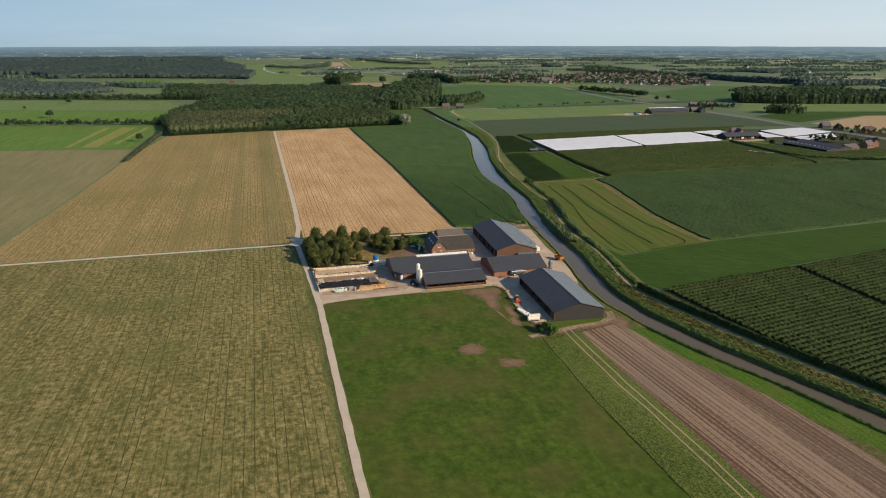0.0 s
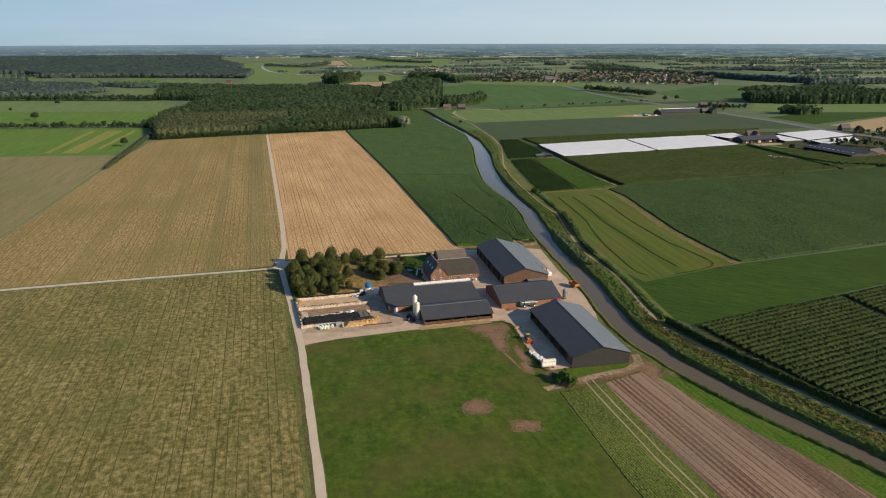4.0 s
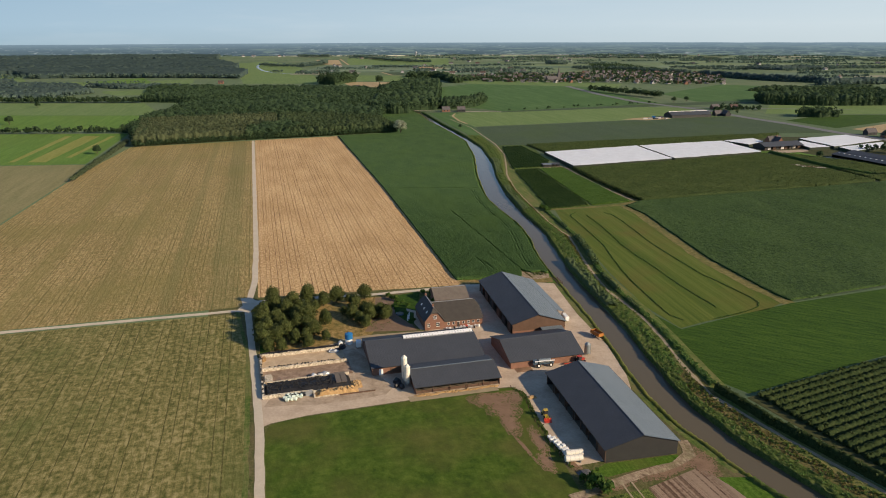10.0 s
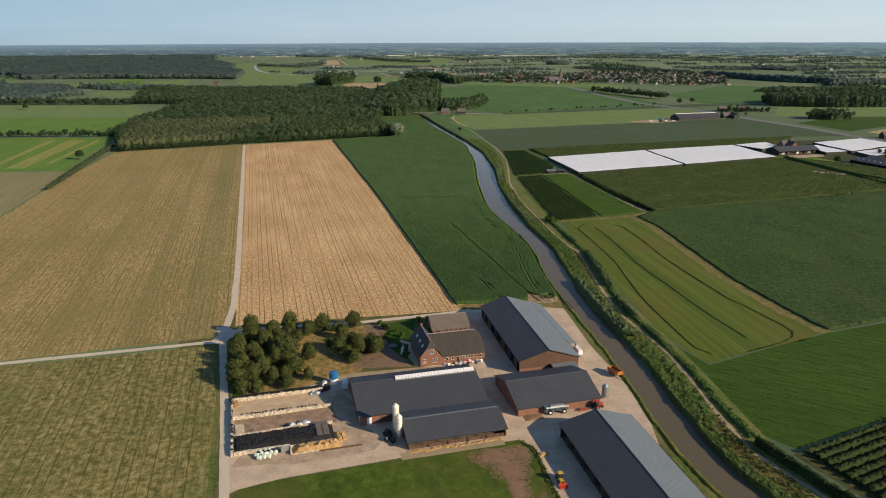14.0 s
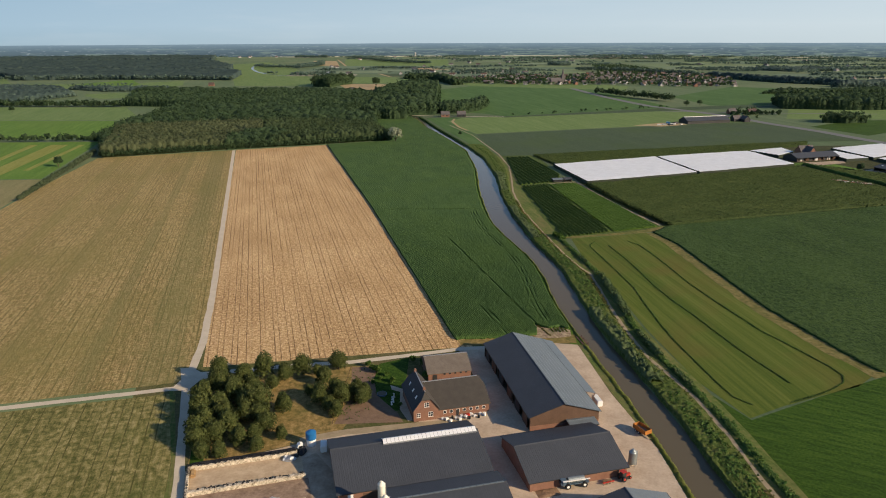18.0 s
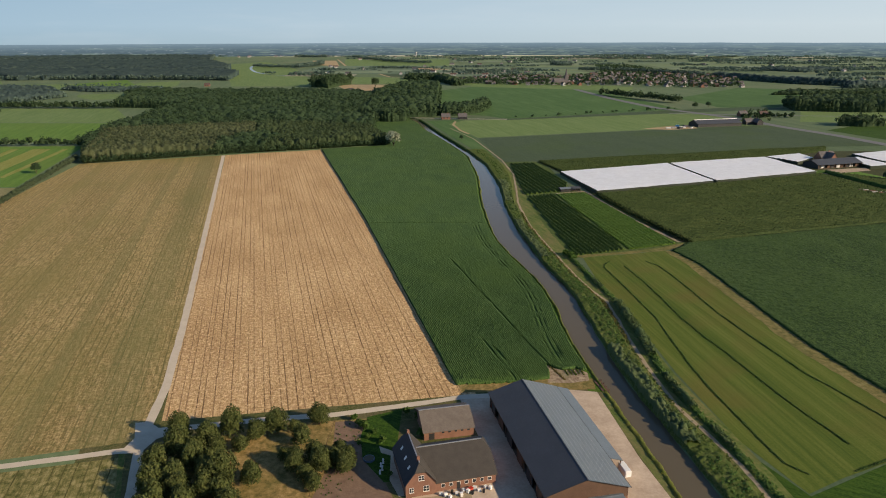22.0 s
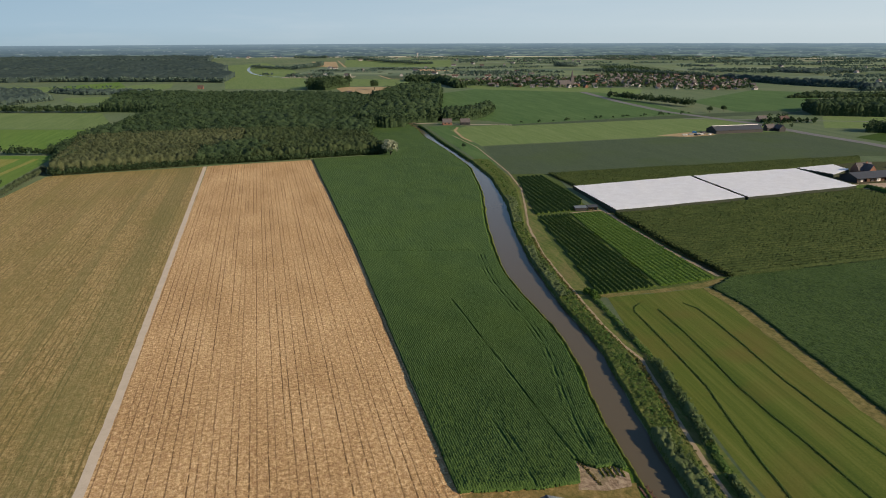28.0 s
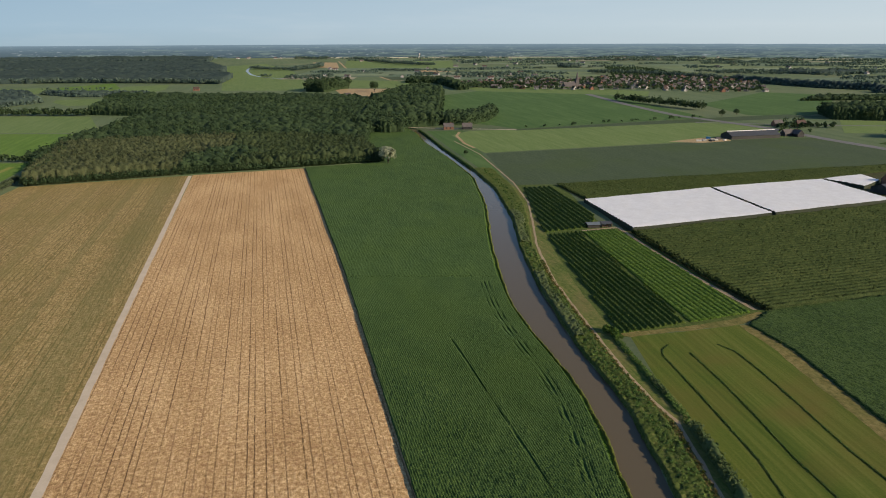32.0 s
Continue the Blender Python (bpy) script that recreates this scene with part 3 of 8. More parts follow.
def shed(name, label, x, y, rot, length, profile, roof_mat, wall_mat, walls="fblr", pitch_mats=None, over=0.5, low_mat=None, low=1.2, sheet_w=1.15, ribs=True):
    """A long farm building. Its ridge runs along local X; profile is the roof line across it, as (y, z) points.
    walls: which sides are closed: f (y min), b (y max), l (x 0), r (x end)."""
    root = tagged(empty(name, x, y, 0, rot), label, "barn")
    lo, hi = profile[0], profile[-1]
    thick = 0.14
    for k, ((y0, z0), (y1, z1)) in enumerate(zip(profile, profile[1:])):
        d = Vector((0, y1 - y0, z1 - z0))
        run = d.length
        d.normalize()
        nrm = Vector((0, -d.z, d.y))
        a0 = -over if k == 0 else 0.0
        a1 = run + (over if k == len(profile) - 2 else 0.0)
        p0, p1 = Vector((0, y0, z0)) + d * a0, Vector((0, y0, z0)) + d * a1
        count = max(1, round((length + 2 * over) / sheet_w))
        w = (length + 2 * over) / count
        rib = 0.03 if k in (pitch_mats or {}) else 0.015
        bm = bmesh.new()
        # one roof sheet with two raised ribs
        sect = [(0, 0.0), (w * 0.40, 0.0), (w * 0.44, rib), (w * 0.5, rib), (w * 0.54, 0.0), (w * 0.92, 0.0), (w * 0.95, rib), (w, rib)] if ribs else [(0, 0), (w, 0)]
        va = [bm.verts.new(p0 + nrm * h + Vector((u, 0, 0))) for u, h in sect]
        vb = [bm.verts.new(p1 + nrm * h + Vector((u, 0, 0))) for u, h in sect]
        for i in range(len(sect) - 1):
            bm.faces.new((va[i], va[i + 1], vb[i + 1], vb[i]))
        under = [bm.verts.new(q - nrm * thick) for q in (p0, p0 + Vector((w, 0, 0)), p1 + Vector((w, 0, 0)), p1)]
        bm.faces.new(under[::-1])
        bm.faces.new([under[0], under[1]] + va[::-1])
        bm.faces.new([under[2], under[3]] + vb)
        rm = (pitch_mats or {}).get(k, roof_mat)
        first = part("roof_sheet", bm, rm, root)
        first.location.x = -over
        for c in range(1, count):
            o = new("roof_sheet", first.data)
            o.parent = root
            o.location.x = -over + c * w
    # ridge caps and gutters
    for (ya, za), (yb, zb), (yc, zc) in zip(profile, profile[1:], profile[2:]):
        if zb > za and zb > zc:
            bm = bmesh.new()
            prism(bm, [(-over, yb - 0.35, zb + 0.02 - 0.35 * (zb - za) / (yb - ya)), (-over, yb, zb + 0.14), (-over, yb + 0.35, zb + 0.02 - 0.35 * (zb - zc) / (yc - yb)), (-over, yb, zb + 0.06)], (length + 2 * over, 0, 0))
            part("ridge_cap", bm, roof_mat, root)
    for (yy, zz), s in ((lo, -1), (hi, 1)):
        bm = bmesh.new()
        box(bm, -over, yy + s * (over - 0.02), zz - 0.32, length + over, yy + s * (over + 0.13), zz - 0.17)
        part("gutter", bm, M_CLAD, root)
    t = 0.2

    def wall(nm, pts, depth, mat):
        bm = bmesh.new()
        prism(bm, pts, depth)
        return part(nm, bm, mat, root)

    for code, yy, zz, s in (("f", lo[0], lo[1], 1), ("b", hi[0], hi[1], -1)):
        if code in walls:
            if low_mat:
                wall("plinth_wall", [(0, yy, 0), (length, yy, 0), (length, yy, low), (0, yy, low)], (0, s * t, 0), low_mat)
                wall("side_wall", [(0, yy, low), (length, yy, low), (length, yy, zz - 0.16), (0, yy, zz - 0.16)], (0, s * t, 0), wall_mat)
            else:
                wall("side_wall", [(0, yy, 0), (length, yy, 0), (length, yy, zz - 0.16), (0, yy, zz - 0.16)], (0, s * t, 0), wall_mat)
        else:
            n = max(2, round(length / 6.0))
            for c in range(n + 1):
                bm = bmesh.new()
                u = 0.15 + (length - 0.3) * c / n
                box(bm, u - 0.13, yy, 0, u + 0.13, yy + s * 0.26, zz - 0.16)
                part("post", bm, M_WOOD, root)
            bm = bmesh.new()
            box(bm, 0.02, yy + s * 0.02, zz - 0.65, length - 0.02, yy + s * 0.24, zz - 0.17)
            part("beam", bm, wall_mat, root)
    for code, u, s in (("l", 0.0, 1), ("r", length, -1)):
        if code in walls:
            g = 0.22
            if low_mat:
                wall("gable_plinth", [(u, lo[0] + g, 0), (u, hi[0] - g, 0), (u, hi[0] - g, low), (u, lo[0] + g, low)], (s * t, 0, 0), low_mat)
            zb = low if low_mat else 0
            wall("gable_wall", [(u, lo[0] + g, zb)] + [(u, hi[0] - g, zb)] + [(u, min(max(py, lo[0] + g), hi[0] - g), pz - 0.2) for py, pz in profile[::-1]], (s * t, 0, 0), wall_mat)
    bm = bmesh.new()
    box(bm, 0.25, lo[0] + 0.25, 0.07, length - 0.25, hi[0] - 0.25, 0.1)
    part("floor_slab", bm, M_INSIDE, root)
    return root


# pitch 0 faces the sun and gets the paler sheet for it
barn3 = shed("machine_barn", "dark sheet-clad open-sided machine barn with grey roof", 89.1, 489.9, 101.5, 49.3, [(0, 4.7), (11.5, 8.0), (23, 4.7)], M_ROOF, M_CLAD, walls="flr", pitch_mats={0: M_ROOFG_LIT})
barn2 = shed("storage_barn", "large brick and board barn with grey roof", 75.2, 580.6, 101, 55.5, [(4.2, 5.24), (16, 9.0), (27, 5.5)], M_ROOF, M_WOOD, walls="flr", pitch_mats={0: M_ROOFG_LIT}, low_mat=M_BRICK, low=2.2)
# lapped sheet ends across the grey roof slope, their highlights painted pale
for barn, (ya, za), (yb, zb), ln, n in ((barn2, (4.2, 5.24), (16, 9.0), 55.5, 8),):
    for k in range(1, n + 1):
        f = k / (n + 1)
        yy, zz = ya + (yb - ya) * f, za + (zb - za) * f
        bm = bmesh.new()
        prism(bm, [(-0.45, yy, zz + 0.035), (-0.45, yy + 0.22, zz + 0.035 + 0.22 * (zb - za) / (yb - ya)), (-0.45, yy + 0.22, zz + 0.06 + 0.22 * (zb - za) / (yb - ya)), (-0.45, yy, zz + 0.06)], (ln + 0.9, 0, 0))
        part("sheet_lap", bm, M_ROOFLAP, barn, "overlapped sheet edge with its highlight painted pale")
# its roof runs on over an open side aisle beyond the notch
for k in range(36):
    u = 13.0 + 1.19 * k
    bm = bmesh.new()
    rows = []
    for yy, zz in ((-0.4, 3.76), (3.78, 5.09)):
        rows.append([bm.verts.new((u + a, yy, zz + h)) for a, h in ((0, 0), (0.48, 0), (0.52, 0.014), (0.6, 0.014), (0.64, 0), (1.1, 0), (1.13, 0.014), (1.19, 0.014))])
        rows.append([bm.verts.new((u + a, yy, zz - 0.12)) for a in (0, 1.19)])
    for i in range(7):
        bm.faces.new((rows[0][i], rows[0][i + 1], rows[2][i + 1], rows[2][i]))
    bm.faces.new((rows[1][0], rows[3][0], rows[3][1], rows[1][1]))
    bm.faces.new(rows[1] + rows[0][::-1])
    part("roof_sheet", bm, M_ROOFG_LIT, barn2)
for k in range(8):
    bm = bmesh.new()
    box(bm, 13.2 + 6.0 * k, 0.0, 0.06, 13.45 + 6.0 * k, 0.25, 3.8)
    part("post", bm, M_WOOD, barn2)
shed("calf_barn", "low brick barn with dark sheet roof", 45.1, 545.6, 14.5, 29.0, [(0, 3.1), (11.8, 7.0), (23, 3.5)], M_ROOF, M_BRICK)
barn1 = shed("cow_barn", "wide cow barn with dark roof and ridge skylight", -6.0, 540.7, 14.0, 42.5, [(0, 3.4), (15.7, 7.0), (26.5, 3.6)], M_ROOF, M_BRICK)
barn1b = shed("feed_barn", "open-fronted feed barn with dark roof", 10.2, 526.6, 14.2, 30.8, [(0, 3.0), (8.8, 5.5), (15.6, 4.0)], M_ROOF, M_BRICK, walls="lr")
# ---- farm details ----
M_NAVY = plain_mat("glazed_navy_tiles", (0.014, 0.016, 0.024), (0.026, 0.029, 0.04), 0.8, 0.55, 0.2, fine=5, relief=0.3)
M_TILE = plain_mat("dark_brown_tiles", (0.038, 0.034, 0.029), (0.066, 0.058, 0.049), 0.4, 0.75, 0.3, fine=4, relief=0.4)
M_OLDTILE = plain_mat("weathered_tiles", (0.10, 0.082, 0.068), (0.17, 0.145, 0.12), 0.5, 0.85, 0.3, fine=4, relief=0.5)
M_WHITE = plain_mat("white_paint", (0.66, 0.65, 0.62), (0.82, 0.81, 0.78), 0.6, 0.5, 0.4, relief=0)
M_CREAM = plain_mat("cream_silo_paint", (0.60, 0.56, 0.46), (0.76, 0.72, 0.62), 0.5, 0.5, 0.4, relief=0)
M_PANE = plain_mat("window_glass", (0.02, 0.025, 0.03), (0.05, 0.055, 0.06), 0.3, 0.08, 0.6, relief=0)
M_LIME = plain_mat("old_clamp_wall", (0.22, 0.175, 0.115), (0.74, 0.655, 0.51), 1.1, 0.9, fine=2.2, relief=0.6, spread=0.16)
M_CLAMPFLOOR = plain_mat("clamp_floor", (0.14, 0.088, 0.057), (0.38, 0.275, 0.19), 0.4, fine=1.2, spread=0.2)
M_TANFLOOR = plain_mat("sandy_clamp_floor", (0.36, 0.26, 0.155), (0.56, 0.43, 0.285), 0.35, fine=1.2, spread=0.2)
M_BLACK = plain_mat("black_foil", (0.006, 0.006, 0.007), (0.016, 0.016, 0.017), 0.6, 0.5, 0.4, fine=3, relief=0.5)
M_TYRE = plain_mat("tyre_rubber", (0.010, 0.010, 0.011), (0.026, 0.026, 0.027), 1.0, 0.8, 0.3)
M_STRAW = plain_mat("loose_straw", (0.22, 0.125, 0.05), (0.56, 0.37, 0.17), 0.9, 0.95, fine=4, relief=0.8)
M_BLUE = plain_mat("blue_paint", (0.012, 0.10, 0.27), (0.025, 0.16, 0.36), 0.6, 0.4, 0.4, relief=0)
M_PALEBLUE = plain_mat("blue_grey_paint", (0.05, 0.085, 0.12), (0.10, 0.14, 0.18), 0.6, 0.5, 0.4, relief=0)
M_ORANGE = plain_mat("orange_paint", (0.29, 0.105, 0.02), (0.42, 0.17, 0.035), 0.8, 0.5, 0.4, relief=0)
M_RED = plain_mat("red_paint", (0.30, 0.026, 0.016), (0.45, 0.048, 0.028), 0.8, 0.4, 0.4, relief=0)
M_YELLOW = plain_mat("yellow_paint", (0.42, 0.28, 0.04), (0.56, 0.40, 0.07), 0.8, 0.45, 0.4, relief=0)
M_BALE = plain_mat("pale_green_wrap", (0.50, 0.58, 0.48), (0.70, 0.76, 0.66), 0.8, 0.35, 0.4, relief=0.2)
M_GALV = plain_mat("silo_steel", (0.20, 0.23, 0.23), (0.32, 0.35, 0.35), 0.5, 0.4, 0.5, 0.5)


def slot(root, name, x0, y0, z0, x1, y1, z1, mat, label="", bevel=0.0):
    bm = bmesh.new()
    box(bm, x0, y0, z0, x1, y1, z1, bevel)
    return part(name, bm, mat, root, label)


def window(root, cx, cz, w, h, y, name="window"):
    """A window on a wall that faces -y: white frame, bars and panes."""
    f = slot(root, name, cx - w / 2, y - 0.06, cz - h / 2, cx + w / 2, y - 0.012, cz + h / 2, M_WHITE, "white-painted window frame")
    for k in (0, 1):
        for j in (0, 1):
            x0, z0 = cx - w / 2 + 0.07 + k * (w / 2 - 0.02), cz - h / 2 + 0.07 + j * (h / 2 - 0.02)
            p = slot(f, "pane", x0, y - 0.075, z0, x0 + w / 2 - 0.12, y - 0.063, z0 + h / 2 - 0.12, M_PANE)
    slot(f, "sill", cx - w / 2 - 0.06, y - 0.14, cz - h / 2 - 0.09, cx + w / 2 + 0.06, y - 0.012, cz - h / 2 - 0.01, M_WHITE)
    return f


def half_hip(name, label, x, y, rot, W, Ln, eave0, eave1, ridge, rx, clip_f, clip_b, roof0, roof1, wall_mat, hip=1.5):
    """A house whose ridge runs along local y at x = rx, with its gable tops clipped by small hips."""
    root = tagged(empty(name, x, y, 0, rot), label, "house")
    th = (0, 0, -0.2)
    xl = lambda z: rx * (z - eave0) / (ridge - eave0)
    xr = lambda z: W - (W - rx) * (z - eave1) / (ridge - eave1)
    o = 0.4
    z0, z1 = eave0 - o * (ridge - eave0) / rx, eave1 - o * (ridge - eave1) / (W - rx)
    hf, hb = (hip if clip_f < ridge else 0), (hip if clip_b < ridge else 0)
    for nm, ex, ez, cf, cb, mt in (("roof_slope", -o, z0, xl(clip_f), xl(clip_b), roof0), ("roof_slope", W + o, z1, xr(clip_f), xr(clip_b), roof1)):
        bm = bmesh.new()
        pts = [(ex, -o, ez), (ex, Ln + o, ez), (cb, Ln + o, clip_b), (rx, Ln + o - hb, ridge), (rx, -o + hf, ridge), (cf, -o, clip_f)]
        prism(bm, pts, th)
        part(nm, bm, mt, root)
    for yy, cl, h, s in ((-o, clip_f, hf, 1), (Ln + o, clip_b, hb, -1)):
        if h:
            bm = bmesh.new()
            prism(bm, [(xl(cl), yy, cl), (xr(cl), yy, cl), (rx, yy + s * h, ridge)], th)
            part("roof_hip", bm, roof1, root)
    bm = bmesh.new()
    box(bm, rx - 0.15, -o + hf, ridge - 0.08, rx + 0.15, Ln + o - hb, ridge + 0.12)
    part("ridge_cap", bm, M_STEEL, root)
    t = 0.3
    for yy, cl, s in ((0, clip_f, 1), (Ln, clip_b, -1)):
        bm = bmesh.new()
        prism(bm, [(0, yy, 0), (W, yy, 0), (W, yy, eave1 - 0.22), (xr(cl), yy, cl - 0.25), (xl(cl), yy, cl - 0.25), (0, yy, eave0 - 0.22)], (0, s * t, 0))
        part("gable_wall", bm, wall_mat, root)
    slot(root, "side_wall", 0, t, 0, t, Ln - t, eave0 - 0.22, wall_mat)
    slot(root, "side_wall", W - t, t, 0, W, Ln - t, eave1 - 0.22, wall_mat)
    return root


house = half_hip("farmhouse", "red brick farmhouse with navy and grey tiles", 12.4, 582.0, 14, 8.2, 18.0, 4.4, 4.4, 9.6, 4.1, 7.6, 7.6, M_NAVY, M_TILE, M_BRICK, 1.7)
for cx, cz, w, h in ((4.3, 5.6, 1.5, 1.5), (5.6, 2.2, 1.6, 1.7), (1.6, 2.2, 1.2, 1.5)):
    window(house, cx, cz, w, h, 0.0)
for yy in (3.5, 8.2, 13.2):
    bm = bmesh.new()
    sl = (9.6 - 4.4) / 4.1
    prism(bm, [(1.4, yy, 4.4 + 1.4 * sl + 0.03), (2.1, yy, 4.4 + 2.1 * sl + 0.03), (2.1, yy + 0.9, 4.4 + 2.1 * sl + 0.03), (1.4, yy + 0.9, 4.4 + 1.4 * sl + 0.03)], (-0.06, 0, 0.06))
    part("roof_window", bm, M_WHITE, house, "small pale roof window")
for yy in (2.4, 16.0):
    slot(house, "chimney", 3.7, yy, 9.0, 4.5, yy + 0.8, 10.5, M_BRICK, bevel=0.05)
wing = half_hip("farmhouse_wing", "long brick wing with broad dark tiled roof", 12.2, 600.6, -76, 17.4, 21.2, 4.2, 3.2, 8.4, 7.8, 8.4, 6.6, M_TILE, M_TILE, M_BRICK, 1.8)
for k in range(7):
    u = 5.6 + k * 2.2
    f = slot(wing, "window", 17.405, u, 1.2, 17.45, u + 1.1, 2.3, M_WHITE, "small white window")
    slot(f, "pane", 17.453, u + 0.08, 1.28, 17.465, u + 1.02, 2.22, M_PANE)
slot(wing, "door", 17.405, 10.0, 0.06, 17.47, 11.0, 2.1, M_CLAD, "dark wooden door")
annex = half_hip("tiled_barn", "small brick barn with weathered brown tiles", 13.6, 624.6, -78, 15.0, 15.6, 3.0, 3.0, 6.3, 7.5, 6.3, 6.3, M_OLDTILE, M_OLDTILE, M_BRICK)
for k in range(5):
    slot(annex, "window", 15.005, 5.5 + 2.0 * k, 1.9, 15.05, 6.3 + 2.0 * k, 2.5, M_PANE, "small dark stable window")
slot(annex, "door", 15.005, 1.5, 0.06, 15.06, 3.2, 2.2, M_CLAD, "dark stable door")

# ridge light of the cow barn, light strip of the feed barn
sl_f, sl_b = (7.0 - 3.4) / 15.7, (7.0 - 3.6) / 10.8
for k in range(24):
    u = 14.6 + k * 1.16
    bm = bmesh.new()
    prism(bm, [(u, 14.6, 7.0 - 1.1 * sl_f + 0.35), (u + 1.08, 14.6, 7.0 - 1.1 * sl_f + 0.35), (u + 1.08, 16.4, 7.55), (u, 16.4, 7.55)], (0, 0, 0.06))
    part("skylight_pane", bm, M_GLASSY, barn1, "translucent white ridge panel")
    bm = bmesh.new()
    prism(bm, [(u, 16.4, 7.55), (u + 1.08, 16.4, 7.55), (u + 1.08, 18.4, 7.0 - 2.7 * sl_b + 0.35), (u, 18.4, 7.0 - 2.7 * sl_b + 0.35)], (0, 0, 0.06))
    part("skylight_pane", bm, M_GLASSY, barn1, "translucent white ridge panel")
slot(barn1, "skylight_kerb", 14.5, 14.5, 6.3, 42.6, 14.62, 7.1, M_STEEL)
slot(barn1, "door", 2.4, -0.07, 0.06, 3.9, -0.01, 2.5, M_WHITE, "white sliding door")
slot(barn1, "wall_panel", 6.5, -0.05, 0.5, 10.5, -0.01, 2.4, M_WOOD, "rust-red boarded panel")
slot(barn1, "hatch", -0.08, 4.0, 0.06, -0.01, 8.0, 2.9, M_CLAD, "dark barn door")
for k in range(16):
    u = 0.2 + k * 1.9
    slot(barn1b, "ridge_light", u, 8.55, 5.55, u + 1.8, 9.05, 5.72, M_ROOFG_LIT, "pale grey ridge strip")
for k in range(15):
    u = 0.4 + k * 2.05
    slot(barn1b, "feed_rail", u, 0.35, 0.1, u + 1.9, 0.45, 1.15, M_WOOD)
# strip of spilled feed before the feed barn
bm = bmesh.new()
for k in range(60):
    u = k / 60 * 30
    bmesh.ops.create_icosphere(bm, subdivisions=1, radius=1.0, matrix=Matrix.Translation((u, random.uniform(-0.9, 0.2), 0.08)) @ Matrix.Diagonal((random.uniform(0.5, 1.0), random.uniform(0.35, 0.7), random.uniform(0.15, 0.4), 1)))
feed = tagged(part("feed_heap", bm, M_STRAW, None), "strip of yellow fodder along the barn front", "fodder", kind="stuff")
feed.matrix_basis = pose(10.4, 525.8, 0.05, 0, 0, 14.2)
ribbon("dirt_strip", [(8, 523.3), (39, 531.2)], 3.6, M_DIRT, 0.075, "dusty feeding lane before the barn", "lane", ragged=0.4)
# storage barn: lean-to porch, doors and side bays
for k, (u, w) in enumerate(((3, 4.5), (11, 5), (20, 5), (30, 5), (40, 5), (49, 4))):
    slot(barn2, "bay_door", u, 26.82, 0.08, u + w, 26.95, 3.8, M_CLAD if k % 2 else M_WOOD, "dark boarded bay door")
porch = shed("lean_to", "grey lean-to porch before the storage barn", 61.4, 573.6, 14, 9.0, [(0, 2.9), (3.0, 3.4), (6.0, 3.0)], M_ROOFG_LIT, M_WOOD, walls="blr", over=0.2)
# machine barn: bay partitions and dark end door
for k in range(5):
    slot(barn3, "bay_wall", 6 + 9.0 * k, 14.0, 0.11, 6.2 + 9.0 * k, 22.6, 3.9, M_WOOD, "rough board bay partition")
slot(barn3, "back_stack", 2, 2, 0.11, 46, 6, 3.0, M_WOOD, "stacked wooden crates in the gloom")
slot(barn3, "plank_wall", 0.4, 22.65, 0.11, 5.8, 22.78, 3.2, M_WOOD, "weathered board side wall")


# ---- yard things ----
def silo(x, y, top, r, mat, label, foot=3.2):
    root = tagged(empty("feed_silo", x, y), label, "silo", "feed silos")
    bm = bmesh.new()
    tube(bm, (0, 0, foot), (0, 0, top - 0.9), r, r, 24)
    part("drum", bm, mat, root)
    bm = bmesh.new()
    bmesh.ops.create_cone(bm, cap_ends=True, segments=24, radius1=r * 1.03, radius2=r * 0.3, depth=0.9, matrix=Matrix.Translation((0, 0, top - 0.45)))
    part("lid", bm, mat, root)
    bm = bmesh.new()
    bmesh.ops.create_cone(bm, cap_ends=True, segments=24, radius1=0.3, radius2=r, depth=foot * 0.7, matrix=Matrix.Translation((0, 0, foot * 0.65)))
    part("hopper", bm, mat, root)
    for k in range(4):
        a = k * math.pi / 2 + 0.7
        bm = bmesh.new()
        tube(bm, (math.cos(a) * r * 0.95, math.sin(a) * r * 0.95, 0.02), (math.cos(a) * r * 0.95, math.sin(a) * r * 0.95, foot + 0.4), 0.08, 0.08, 6)
        part("leg", bm, M_STEEL, root)
    for z in (4.5, 6.0, 7.5):
        if z < top - 1:
            bm = bmesh.new()
            tube(bm, (0, 0, z), (0, 0, z + 0.06), r * 1.015, r * 1.015, 24)
            part("band", bm, M_STEEL, root)
    bm = bmesh.new()
    tube(bm, (r + 0.12, 0, 0.1), (r + 0.12, 0, top - 0.5), 0.07, 0.07, 6)
    part("fill_pipe", bm, M_STEEL, root)
    return root


silo(5.9, 535.6, 10.8, 0.98, M_CREAM, "tall cream-white feed silo on legs", 2.4)
silo(7.0, 532.9, 8.7, 0.98, M_CREAM, "shorter cream-white feed silo on legs", 2.4)
silo(76.0, 557.6, 5.4, 1.15, M_GALV, "grey steel feed silo beside the calf barn", 0.9)

for k, (cx, cy, sz) in enumerate(((3.2, 535.4, 1.3), (4.2, 533.2, 1.0), (5.2, 531.4, 1.1), (3.0, 532.0, 0.8))):
    bm = bmesh.new()
    bmesh.ops.create_icosphere(bm, subdivisions=2, radius=1.0, matrix=Matrix.Translation((0, 0, 0.4)) @ Matrix.Diagonal((1.1 * sz, 0.9 * sz, 1.1 * sz, 1)))
    for vv in bm.verts:
        vv.co *= 1 + 0.4 * noise.noise(vv.co * 1.4 + Vector((k * 7, 3, 0)))
        vv.co.z = max(vv.co.z, 0)
    o = tagged(part("tarp_heap", bm, M_BLACK, None), "black tarpaulin heap at the silo foot", "tarpaulin", "heaps at the silos")
    o.matrix_basis = pose(cx, cy, 0.07, 0, 0, 40 * k)
